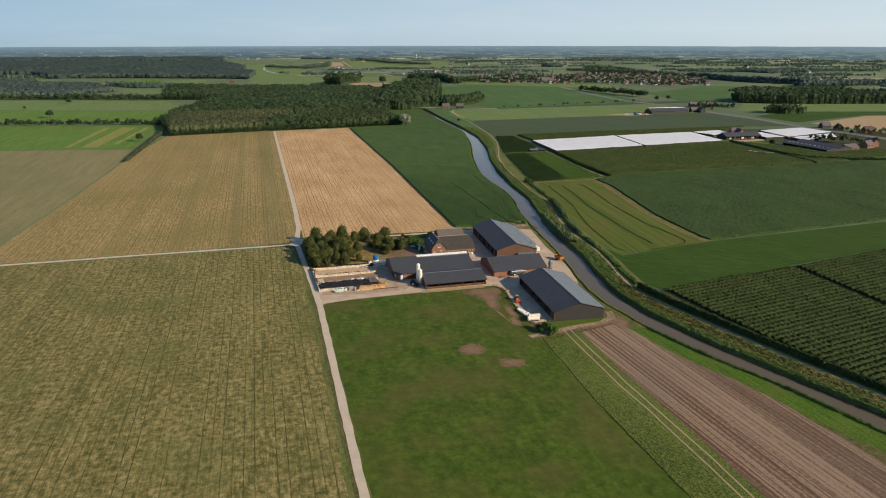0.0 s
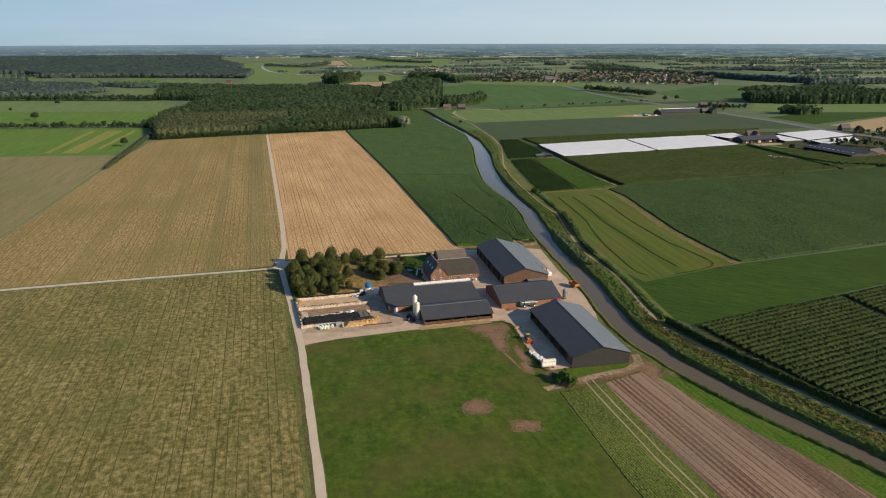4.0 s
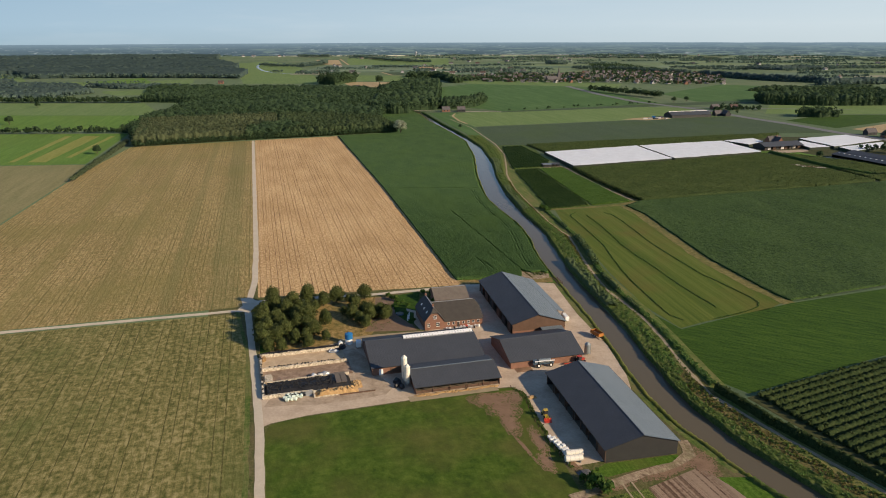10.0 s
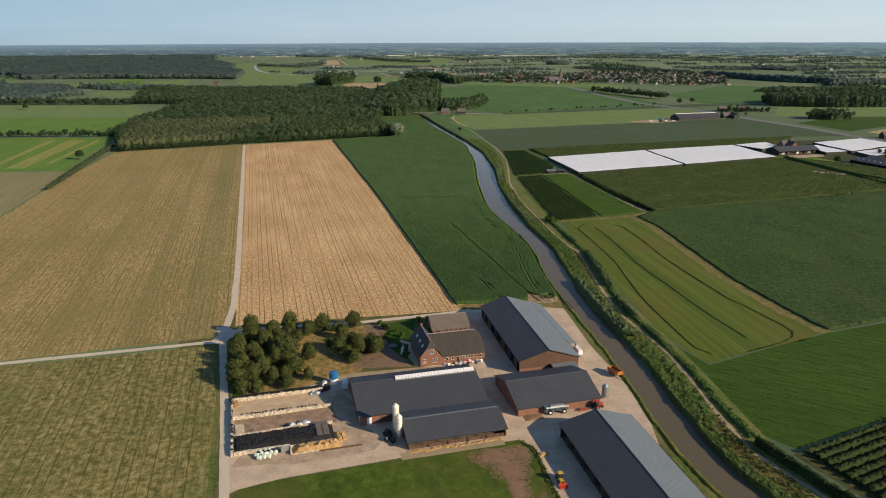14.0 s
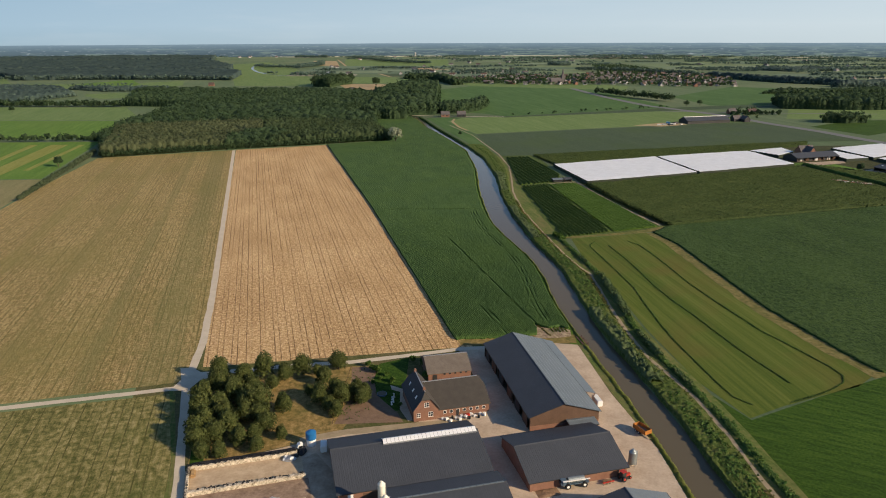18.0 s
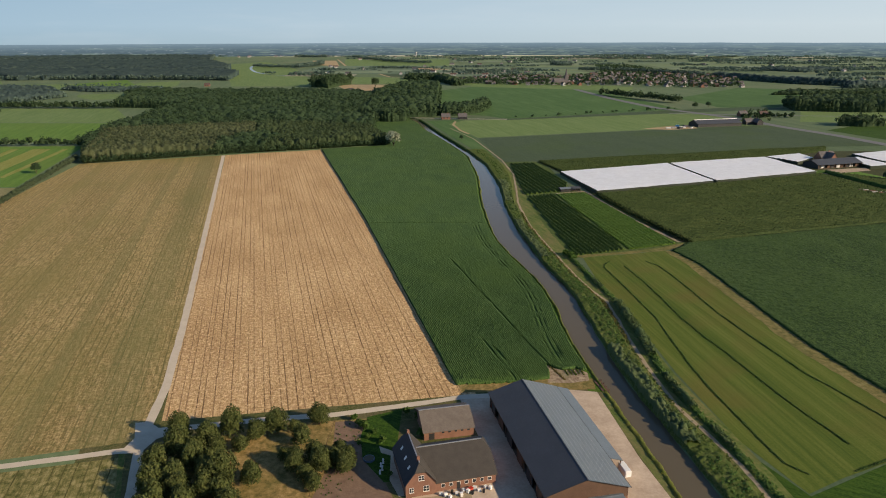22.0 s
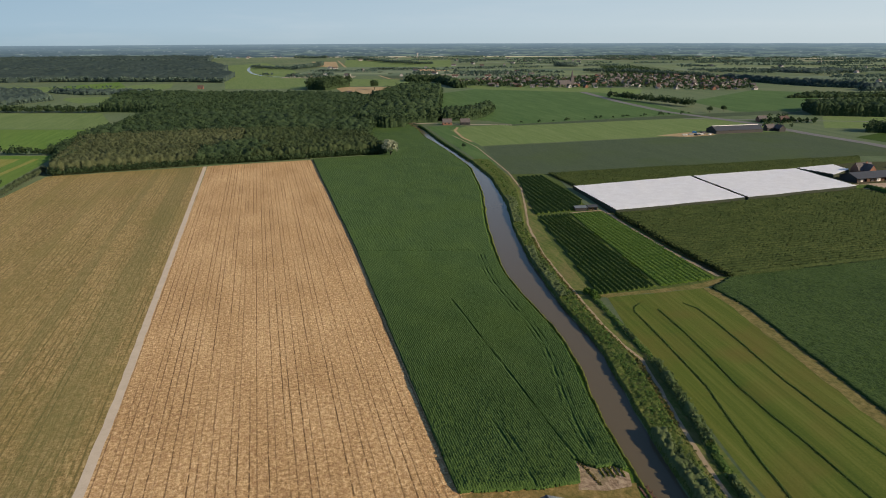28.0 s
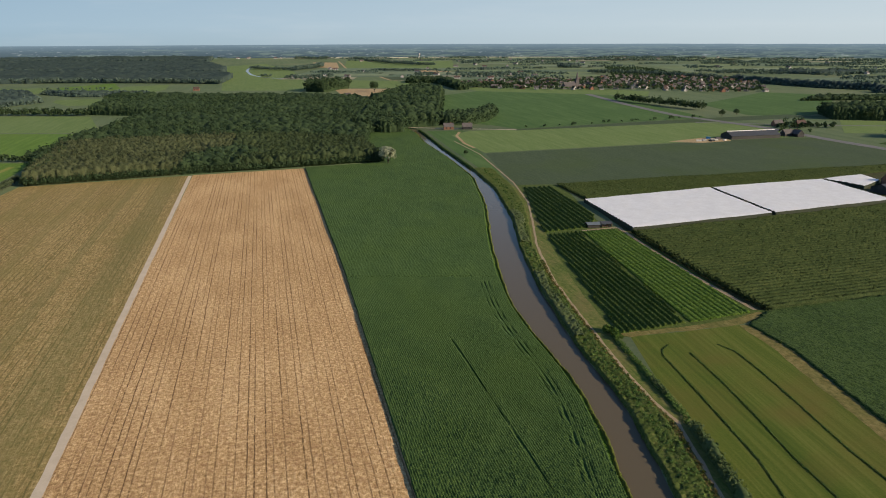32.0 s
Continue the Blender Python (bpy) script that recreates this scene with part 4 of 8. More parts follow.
tank = tagged(empty("water_tank", -18.2, 569.5), "blue plastic tank on a white base", "tank")
bm = bmesh.new()
tube(bm, (0, 0, 0.06), (0, 0, 2.2), 1.45, 1.45, 24)
part("base", bm, M_WHITE, tank)
bm = bmesh.new()
tube(bm, (0, 0, 2.2), (0, 0, 4.3), 1.6, 1.6, 24)
bmesh.ops.create_cone(bm, cap_ends=True, segments=24, radius1=1.6, radius2=0.5, depth=0.5, matrix=Matrix.Translation((0, 0, 4.55)))
part("drum", bm, M_BLUE, tank)
bm = bmesh.new()
tube(bm, (0, 0, 4.75), (0, 0, 4.95), 0.35, 0.35, 12)
part("cap", bm, M_BLUE, tank)


def wheel(root, x, y, r, w, mat=None):
    bm = bmesh.new()
    tube(bm, (x, y - w / 2, r), (x, y + w / 2, r), r, r, 16)
    t = part("wheel", bm, M_TYRE, root)
    bm = bmesh.new()
    tube(bm, (x, y - w / 2 - 0.02, r), (x, y + w / 2 + 0.02, r), r * 0.5, r * 0.5, 12)
    part("rim", bm, mat or M_WHITE, t)


van = tagged(empty("van", -14.0, 566.8, 0.06, 98), "white delivery van parked by the tank", "van")
slot(van, "body", -2.4, -0.95, 0.35, 1.6, 0.95, 2.3, M_WHITE, bevel=0.12)
slot(van, "bonnet", 1.6, -0.9, 0.35, 2.5, 0.9, 1.3, M_WHITE, bevel=0.12)
slot(van, "windscreen", 1.58, -0.8, 1.35, 1.66, 0.8, 2.1, M_PANE)
for wx in (-1.5, 1.7):
    for wy in (-0.85, 0.85):
        wheel(van, wx, wy, 0.35, 0.22)
calf = tagged(empty("calf_hutch", -21.3, 567.8, 0.05, 20), "small white calf hutch on the grass", "hutch")
bm = bmesh.new()
prism(bm, [(-1, -0.7, 0), (1, -0.7, 0), (0.8, -0.7, 1.2), (0, -0.7, 1.6), (-0.8, -0.7, 1.2)], (0, 1.6, 0))
part("shell", bm, M_WHITE, calf)
# dark plate stands in for the shade inside; the shell is solid
slot(calf, "dark_opening_plate", -0.45, -0.73, 0.02, 0.45, -0.705, 0.95, M_CLAD)

# silage clamps
C0, CR = (-40.8, 521.7), 15.5
clamp = tagged(empty("silage_clamp", C0[0], C0[1], 0, CR), "old concrete silage clamps with pale walls", "silage clamp")
for nm, u0, v0, u1, v1, h in (("clamp_wall", -0.6, 35.4, 30.0, 36.3, 1.5), ("clamp_wall", -0.5, 23.4, 31.5, 24.6, 1.3), ("clamp_wall", 0, 12.5, 30.5, 13.2, 1.3), ("clamp_wall", 0, 2.2, 16.5, 3.0, 1.4), ("clamp_wall", -0.9, 2.2, -0.1, 36.3, 1.4), ("clamp_wall", 16.5, 2.2, 29.5, 2.8, 0.9), ("clamp_wall", 16.2, -1.6, 16.8, 2.2, 1.1), ("clamp_wall", 16.8, -1.7, 27, -1.4, 0.5)):
    n = max(1, int(max(u1 - u0, v1 - v0) / 2.4))
    for k in range(n):
        f0, f1 = k / n, (k + 1) / n - 0.002
        hh = h + random.uniform(-0.3, 0.05)
        if u1 - u0 > v1 - v0:
            slot(clamp, nm, u0 + (u1 - u0) * f0, v0, 0.05, u0 + (u1 - u0) * f1, v1, hh, M_LIME, bevel=0.06)
        else:
            slot(clamp, nm, u0, v0 + (v1 - v0) * f0, 0.05, u1, v0 + (v1 - v0) * f1, hh, M_LIME, bevel=0.06)
slot(clamp, "clamp_floor", 0, 24.7, 0.06, 31, 35.3, 0.11, M_TANFLOOR, "sandy empty clamp floor")
slot(clamp, "clamp_floor", 0, 13.3, 0.06, 32, 23.3, 0.11, M_CLAMPFLOOR, "brown stained clamp floor")
slot(clamp, "bank", -0.05, 31.5, 0.1, 1.6, 35.2, 1.2, M_STRAW, "orange-brown leftover silage", bevel=0.4)
slot(clamp, "rubble", 0.2, 13.4, 0.1, 3.2, 19.5, 0.9, M_LIME, "heap of pale rubble", bevel=0.35)


def heap(name, label, category, x, y, rot, L_, W_, H_, mat, seed, end=0.15, rough=0.0):
    """A long rounded heap with an uneven skin."""
    nu, nv = 44, 18
    vs = []
    for i in range(nu + 1):
        for j in range(nv + 1):
            a, c = i / nu, j / nv
            prof = min(1, math.sin(math.pi * c) * 1.7) * min(1.0, min(a, 1 - a) / end)
            z = H_ * prof * (0.9 + 0.25 * noise.noise((a * 9, c * 5, seed)) + rough * noise.noise((a * L_ * 1.6, c * W_ * 1.6, seed)))
            vs.append((a * L_, c * W_, max(0.0, z) + 0.06))
    fs = [(i * (nv + 1) + j, (i + 1) * (nv + 1) + j, (i + 1) * (nv + 1) + j + 1, i * (nv + 1) + j + 1) for i in range(nu) for j in range(nv)]
    root = tagged(empty(name, x, y, 0, rot), label, category)
    array_mesh("skin", np.array(vs), np.array(fs), mat, root, smooth=True)
    return root


ca, sa = math.cos(radians(CR)), math.sin(radians(CR))
at_clamp = lambda u, v: (C0[0] + u * ca - v * sa, C0[1] + u * sa + v * ca)
sil = heap("silage_heap", "silage heap under black foil held down by tyres", "silage heap", *at_clamp(0.2, 3.2), CR, 30, 9.2, 1.9, M_BLACK, 3.0, 0.05)
# tyres lie close on the foil
ty = bmesh.new()
bmesh.ops.create_cone(ty, cap_ends=False, segments=8, radius1=0.36, radius2=0.28, depth=0.2)
bmesh.ops.create_cone(ty, cap_ends=False, segments=8, radius1=0.18, radius2=0.28, depth=0.2)
me = bpy.data.meshes.new("tyre")
ty.to_mesh(me)
ty.free()
me.materials.append(M_TYRE)
for k in range(290):
    a, c = random.uniform(0.03, 0.80), random.uniform(0.06, 0.94)
    prof = min(1, math.sin(math.pi * c) * 1.7)
    o = new("tyre", me)
    o.parent = sil
    o.location = (a * 30, c * 9.2, 1.9 * prof * (0.9 + 0.25 * noise.noise((a * 9, c * 5, 3.0))) + 0.12)
    o.rotation_euler = (random.uniform(-0.3, 0.3), random.uniform(-0.3, 0.3), 0)
for k in range(2):
    slot(sil, "plank_mat", 24.6 + k * 2.0, 0.6, 1.95, 26.4 + k * 2.0, 8.6, 2.1, M_OLDTILE, "brown board covering on the heap")
for k in range(210):
    w, f = (0, 0, 1, 2, 0)[k % 5], random.random()
    u, v, z = ((30.5 * f - 0.5, 35.85, 1.62), (31.5 * f - 0.5, 24.0, 1.42), (-0.5, 3 + 33 * f, 1.5))[w]
    o = new("tyre", me)
    o.parent = clamp
    o.location = (u + random.uniform(-0.15, 0.15), v + random.uniform(-0.1, 0.75) * (w < 2), z - random.uniform(0, 0.25))
    o.rotation_euler = (random.uniform(-0.3, 0.3), random.uniform(-0.3, 0.3), 0)
heap("foil_strip", "dark foil and weeds behind the clamp wall", "foil", *at_clamp(-1.0, 36.2), CR, 32, 2.2, 1.35, M_BLACK, 31.0, 0.05)
boat = tagged(empty("white_trailer", 73.4, 592.3, 0.06, 100), "white covered trailer beside the storage barn", "trailer")
slot(boat, "body", -2.6, -1.0, 0.6, 2.6, 1.0, 2.6, M_WHITE, bevel=0.2)
slot(boat, "drawbar", 2.6, -0.1, 0.5, 3.8, 0.1, 0.65, M_CLAD)
for s_ in (-1, 1):
    wheel(boat, 0, s_ * 0.95, 0.35, 0.22)
heap("straw_heap", "loose brown straw heap in a walled bay", "straw heap", *at_clamp(16.9, -1.5), CR, 15, 3.9, 1.5, M_STRAW, 8.0, 0.15, rough=0.7)
heap("manure_heap", "low brown heap of leftover fodder", "fodder heap", *at_clamp(29.8, 1.4), CR, 4, 6, 0.7, M_STRAW, 12.0, 0.3, rough=0.7)
heap("rubbish_heap", "dark scraps along a clamp wall", "scrap", *at_clamp(3.5, 13.4), CR, 9, 2.6, 0.7, M_CLAMPFLOOR, 5.0, 0.3)
for k in range(11):
    bm = bmesh.new()
    tube(bm, (0, -0.6, 0.62), (0, 0.6, 0.62), 0.62, 0.62, 18)
    bmesh.ops.bevel(bm, geom=[e for e in bm.edges if e.calc_face_angle(0) > 1.0], offset=0.08, segments=2, affect='EDGES')
    o = tagged(part("round_bale", bm, M_BALE, None), "round bale in pale green wrap", "bale", "wrapped bales by the clamp")
    row, col = (0, k) if k < 5 else (1, k - 5) if k < 8 else (2, k - 8)
    x, y = at_clamp(6.6 + 1.35 * col + (0, 1.2, 0.6)[row], (0.2, 1.7, -1.25)[row] + 0.25 * (k % 2))
    o.matrix_basis = pose(x, y, 0.06, 0, 0, random.uniform(0, 180))
heap("foil_heap", "crumpled black foil behind the bales", "foil", *at_clamp(5.5, 0.6), CR, 8.5, 1.6, 1.2, M_BLACK, 15.0, 0.3)
gate = tagged(empty("steel_panel", *at_clamp(13.6, 0.6), 0.05, CR), "pale steel panel beside the bales", "panel")
slot(gate, "plate", 0, 0, 0, 2.4, 0.25, 1.9, M_STEEL, bevel=0.03)
slot(gate, "foot", 0.2, -0.3, 0, 2.2, 0.0, 0.12, M_STEEL)
for k, (u, v, s, mt, lb) in enumerate(((27.5, 33.5, 1.3, M_STEEL, "grey scrap machinery by the clamp"), (29.0, 34.5, 1.0, M_CLAD, "black foil roll by the clamp"), (26.5, 34.2, 0.8, M_WHITE, "pale foil remnant by the clamp"), (31.5, 36.5, 1.4, M_BLACK, "dark foil heap by the clamp"), (18, 14.6, 1.1, M_WHITE, "white sheet remnant in the clamp"), (16, 14.3, 0.9, M_BLACK, "black tarp in the clamp"), (22, 15.0, 1.2, M_STEEL, "pale concrete slabs in the clamp"), (20.2, 14.4, 0.9, M_CREAM, "crumpled pale foil in the clamp"))):
    bm = bmesh.new()
    bmesh.ops.create_icosphere(bm, subdivisions=2, radius=1.0, matrix=Matrix.Translation((0, 0, 0.3)) @ Matrix.Diagonal((1.5 * s, 0.9 * s, 0.7 * s, 1)))
    for vv in bm.verts:
        vv.co *= 1 + 0.45 * noise.noise(vv.co * 1.3 + Vector((k * 9, 0, 0)))
        vv.co.z = max(vv.co.z, 0)
    o = tagged(part("scrap_heap", bm, mt, None), lb, "scrap")
    o.matrix_basis = pose(*at_clamp(u, v), 0.08, 0, 0, 30 * k)
board = tagged(empty("timber_beam", *at_clamp(25, -2.2), 0.06, CR - 1), "long weathered timber lying on the yard", "timber")
slot(board, "beam", 0, 0, 0, 12.5, 0.45, 0.4, M_WOOD, bevel=0.04)

# machines on the yards
trl = tagged(empty("dump_trailer", 83.5, 574.5, 0.06, 118), "orange dump trailer parked on the yard", "trailer")
bm = bmesh.new()
prism(bm, [(-2.6, -1.2, 1.1), (2.6, -1.2, 1.1), (2.6, 1.2, 1.1), (-2.6, 1.2, 1.1)], (0, 0, 0.12))
part("tub_floor", bm, M_ORANGE, trl)
for a in ((-2.7, -1.32, 2.7, -1.2), (-2.7, 1.2, 2.7, 1.32), (-2.7, -1.2, -2.58, 1.2), (2.58, -1.2, 2.7, 1.2)):
    slot(trl, "tub_side", a[0], a[1], 1.1, a[2], a[3], 2.5, M_ORANGE)
for k in range(6):
    for s in (-1, 1):
        slot(trl, "rib", -2.5 + k, s * 1.36 - 0.04, 1.1, -2.4 + k, s * 1.36 + 0.04, 2.45, M_ORANGE)
slot(trl, "load", -2.5, -1.15, 1.2, 2.5, 1.15, 1.5, M_CLAMPFLOOR, "dark earth on the trailer's floor")
slot(trl, "chassis", -2.4, -0.5, 0.7, 2.6, 0.5, 1.05, M_CLAD)
slot(trl, "drawbar", -4.4, -0.12, 0.55, -2.3, 0.12, 0.75, M_CLAD)
for wx in (0.2, 1.5):
    for s in (-1, 1):
        wheel(trl, wx, s * 1.0, 0.55, 0.45)

sp = tagged(empty("sprayer", 57.6, 548.2, 0.07, 12), "blue-grey crop sprayer with folded pale booms", "sprayer")
slot(sp, "chassis", -4.0, -0.9, 1.0, 4.0, 0.9, 1.35, M_PALEBLUE, bevel=0.04)
bm = bmesh.new()
tube(bm, (-2.0, 0, 2.1), (2.8, 0, 2.1), 0.85, 0.85, 18)
part("tank", bm, M_GALV, sp)
for s in (-1, 1):
    slot(sp, "boom", -3.8, s * 1.25 - 0.15, 2.5, 4.0, s * 1.25 + 0.15, 2.75, M_WHITE)
    for k in range(5):
        slot(sp, "boom_strut", -3.6 + 1.8 * k, s * 1.25 - 0.06, 1.3, -3.48 + 1.8 * k, s * 1.25 + 0.06, 2.5, M_PALEBLUE)
slot(sp, "cab", -4.3, -1.0, 1.3, -2.6, 1.0, 2.9, M_PALEBLUE, bevel=0.1)
slot(sp, "cab_window", -4.33, -0.85, 2.0, -4.29, 0.85, 2.75, M_PANE)
for wx in (-2.2, 2.6):
    for s in (-1, 1):
        wheel(sp, wx, s * 1.1, 0.8, 0.5)

tr = tagged(empty("tractor", 72.0, 551.0, 0.07, 30), "old red tractor by the calf barn", "tractor")
slot(tr, "bonnet", 0.2, -0.4, 0.8, 2.1, 0.4, 1.55, M_RED, bevel=0.08)
slot(tr, "cab", -1.2, -0.7, 1.0, 0.2, 0.7, 2.6, M_CLAD, bevel=0.08)
slot(tr, "cab_roof", -1.3, -0.8, 2.6, 0.3, 0.8, 2.75, M_RED, bevel=0.04)
slot(tr, "axle", -1.0, -0.8, 0.6, 1.8, 0.8, 0.85, M_CLAD)
for s in (-1, 1):
    wheel(tr, -0.8, s * 0.95, 0.8, 0.45, M_RED)
    wheel(tr, 1.6, s * 0.8, 0.45, 0.3, M_RED)
hb = tagged(empty("harrow", 67.2, 548.8, 0.07, 20), "rusty red harrow standing on the yard", "harrow")
slot(hb, "beam", -1.8, -0.15, 0.6, 1.8, 0.15, 0.85, M_RED)
for k in range(8):
    slot(hb, "tine", -1.7 + 0.48 * k, -0.06, 0.0, -1.62 + 0.48 * k, 0.06, 0.6, M_CLAD)
slot(hb, "frame", -1.2, 0.15, 0.5, 1.2, 1.4, 0.65, M_BARE)

ld = tagged(empty("wheel_loader", 53.0, 511.0, 0.07, -83), "small yellow wheel loader with red bucket", "loader")
slot(ld, "rear", -2.2, -0.7, 0.6, -0.5, 0.7, 1.5, M_YELLOW, bevel=0.1)
slot(ld, "cab", -0.9, -0.65, 1.2, 0.4, 0.65, 2.5, M_CLAD, bevel=0.08)
slot(ld, "cab_roof", -1.0, -0.75, 2.5, 0.5, 0.75, 2.62, M_YELLOW, bevel=0.04)
slot(ld, "front", -0.5, -0.6, 0.5, 1.4, 0.6, 1.15, M_YELLOW, bevel=0.08)
for s in (-1, 1):
    slot(ld, "arm", 0.8, s * 0.5 - 0.1, 0.9, 2.8, s * 0.5 + 0.1, 1.15, M_YELLOW)
bm = bmesh.new()
prism(bm, [(2.6, -1.2, 0.1), (3.8, -1.2, 0.1), (3.7, -1.2, 0.25), (2.8, -1.2, 0.4), (2.7, -1.2, 1.2), (2.6, -1.2, 1.2)], (0, 2.4, 0))
part("bucket", bm, M_RED, ld)
for wx in (-1.5, 1.1):
    for s in (-1, 1):
        wheel(ld, wx, s * 0.8, 0.55, 0.4, M_YELLOW)

for k in range(13):
    root = tagged(empty("water_container", 52.2 + 0.32 * k + 1.25 * (k % 2) + random.uniform(-0.2, 0.2), 498.2 - 0.72 * k + random.uniform(-0.2, 0.2), 0.06, 20 + random.uniform(-14, 14)), "white caged plastic container on a pallet", "container", "row of white containers")
    slot(root, "pallet", -0.6, -0.55, 0, 0.6, 0.55, 0.14, M_WOOD)
    slot(root, "tank", -0.56, -0.51, 0.14, 0.56, 0.51, 1.15, M_WHITE, bevel=0.1)
    for z in (0.4, 0.75):
        slot(root, "cage_bar", -0.58, -0.53, z, 0.58, 0.53, z + 0.04, M_STEEL)
for k in range(2):
    root = tagged(empty("slurry_tank", 58.2 - 0.6 * k, 488.6 - 2.7 * k, 0.06, 10), "long white tank lying on a frame", "tank", "white lying tanks")
    bm = bmesh.new()
    tube(bm, (-2.6, 0, 1.35), (2.6, 0, 1.35), 0.95, 0.95, 20)
    part("drum", bm, M_CREAM, root)
    for u in (-1.9, 1.9):
        slot(root, "cradle", u - 0.1, -0.85, 0, u + 0.1, 0.85, 0.75, M_STEEL)
    for u in (-1.3, 0, 1.3):
        bm = bmesh.new()
        tube(bm, (u - 0.04, 0, 1.35), (u + 0.04, 0, 1.35), 0.97, 0.97, 20)
        part("hoop", bm, M_STEEL, root)
heap("rubble_heap", "small grey rubble heap beside the road", "rubble", 58.5, 477.6, 20, 4.2, 3.4, 0.9, M_ASPHALT, 21.0, 0.3)
heap("earth_pit", "round dark patch of heaped earth", "earth heap", 47.2, 542.6, 14, 6.5, 3.6, 0.4, M_BARE, 23.0, 0.35)
heap("leaf_heap", "low brown heap by the yard edge", "heap", 48.6, 522.6, 14, 3.6, 2.0, 0.6, M_STRAW, 25.0, 0.3)
# house front clutter: white tubs, benches, a red cart
for k in range(14):
    u, v = 1.0 + 1.05 * k, -1.6 - 0.9 * (k % 3)
    x, y = 20.4 + u * math.cos(radians(14)) - v * math.sin(radians(14)), 584.7 + u * math.sin(radians(14)) + v * math.cos(radians(14))
    if k in (3, 8, 11):
        bm = bmesh.new()
        tube(bm, (0, 0, 0), (0, 0, 0.9), 0.35, 0.4, 10)
        o = tagged(part("plant_tub", bm, M_CLAD, None), "dark plant tub before the house", "tub", "tubs before the house")
    else:
        bm = bmesh.new()
        box(bm, -0.5, -0.4, 0, 0.5, 0.4, 0.75 + 0.3 * (k % 2), 0.07)
        o = tagged(part("white_bin", bm, M_WHITE, None), "white plastic bin before the house", "bin", "bins before the house")
    o.matrix_basis = pose(x, y, 0.07, 0, 0, 14 + 17 * k)
cart = tagged(empty("hand_cart", 29.6, 584.9, 0.07, 40), "small red cart on the yard", "cart")
bm = bmesh.new()
prism(bm, [(-0.8, -0.5, 0.4), (0.8, -0.5, 0.4), (0.95, -0.5, 1.0), (-0.95, -0.5, 1.0)], (0, 1.0, 0))
part("tub", bm, M_RED, cart)
for s in (-1, 1):
    wheel(cart, 0, s * 0.6, 0.35, 0.15)
pool = tagged(empty("garden_pool", 0.8, 600.0, 0.07), "small round blue garden pool", "pool")
bm = bmesh.new()
tube(bm, (0, 0, 0), (0, 0, 0.55), 1.7, 1.7, 24)
part("wall", bm, M_PALEBLUE, pool)
bm = bmesh.new()
tube(bm, (0, 0, 0.551), (0, 0, 0.57), 1.5, 1.5, 24)
part("water", bm, M_WATER, pool)
for k in range(4):
    bm = bmesh.new()
    tube(bm, (0, 0, 0), (0, 0, 0.9 + 0.25 * (k % 2)), 0.35, 0.18, 8)
    bmesh.ops.create_icosphere(bm, subdivisions=1, radius=0.35, matrix=Matrix.Translation((0, 0, 1.1 + 0.25 * (k % 2))))
    o = tagged(part("garden_ornament", bm, M_WHITE, None), "white stone garden ornament on the lawn", "ornament", "garden ornaments")
    o.matrix_basis = pose(4.6 + 0.5 * (k % 2), 593.0 + 1.7 * k, 0.07)
land = tagged(empty("landing_stage", 78.2, 644.2, 0, 100), "small wooden landing stage at the river", "landing")
for k in range(9):
    slot(land, "board", 0.9 * k - 4, -1.5, 0.16, 0.9 * k - 3.15, 1.0, 0.26, M_WOOD)
for k in range(4):
    slot(land, "pile", 2.4 * k - 4, -1.6, -1.4, 2.4 * k - 3.8, -1.4, 0.9, M_WOOD)
sheet("patio", [(7.5, 590), (10.5, 582.6), (12, 583), (8, 604), (3.2, 607), (4, 603.5), (7, 602)], M_CONCRETE, 0.085, "grey paved strip beside the house", "patio")
ribbon("lane", [(-22, 571.5), (-8, 576.5), (10, 579.5), (30, 583)], 3.2, M_DIRT, 0.075, "sandy lane behind the cow barn", "lane", ragged=0.4)
for k in range(22):
    f = k / 21
    root = tagged(empty("fence_post", -13.5 + 1.2 * f, 581 + 1.9 * k, 0.04), "thin wooden garden fence post", "fence post", "garden fence posts")
    slot(root, "post", -0.06, -0.06, 0, 0.06, 0.06, 1.2, M_WOOD)
# ---- vegetation ----
M_CORN = field_mat("corn_leaves", (0.0260, 0.0590, 0.0155), (0.0500, 0.0970, 0.0250), (0.0860, 0.1400, 0.0390), row=0.6, row_amount=0.3, grain=2.8, gain=4.8, blotch=0.02, patch=(0.0590, 0.1060, 0.0220), patch_at=0.58, stretch=0.5, relief=0.35)
M_BEET = field_mat("beet_leaves", (0.014, 0.033, 0.007), (0.034, 0.066, 0.015), (0.068, 0.108, 0.029), turn=radians(16.3), row=0.9, row_amount=0.3, grain=1.9, blotch=0.012, patch=(0.042, 0.080, 0.017), stretch=0.35, relief=0.6, gain=5.6)
M_OAK = leaf_mat("oak_leaves", (0.0290, 0.0560, 0.0265), (0.0510, 0.0850, 0.0385), (0.0770, 0.1150, 0.0500), 0.05)
M_ALDER = leaf_mat("alder_leaves", (0.0340, 0.0560, 0.0240), (0.0600, 0.0870, 0.0370), (0.0900, 0.1180, 0.0520), 0.05)
M_POPLAR = leaf_mat("poplar_leaves", (0.0500, 0.0680, 0.0320), (0.0930, 0.1120, 0.0530), (0.1320, 0.1480, 0.0760), 0.05)
# far leaves: haze of distance put into the colour, bluer and paler
M_HAZYLEAF = leaf_mat("hazed_leaves", (0.0580, 0.0960, 0.0840), (0.1080, 0.1600, 0.1260), (0.1620, 0.2150, 0.1650), 0.02)
M_GROVE = leaf_mat("fruit_tree_leaves", (0.0390, 0.0570, 0.0160), (0.0960, 0.1160, 0.0350), (0.1800, 0.1830, 0.0640), 0.4)
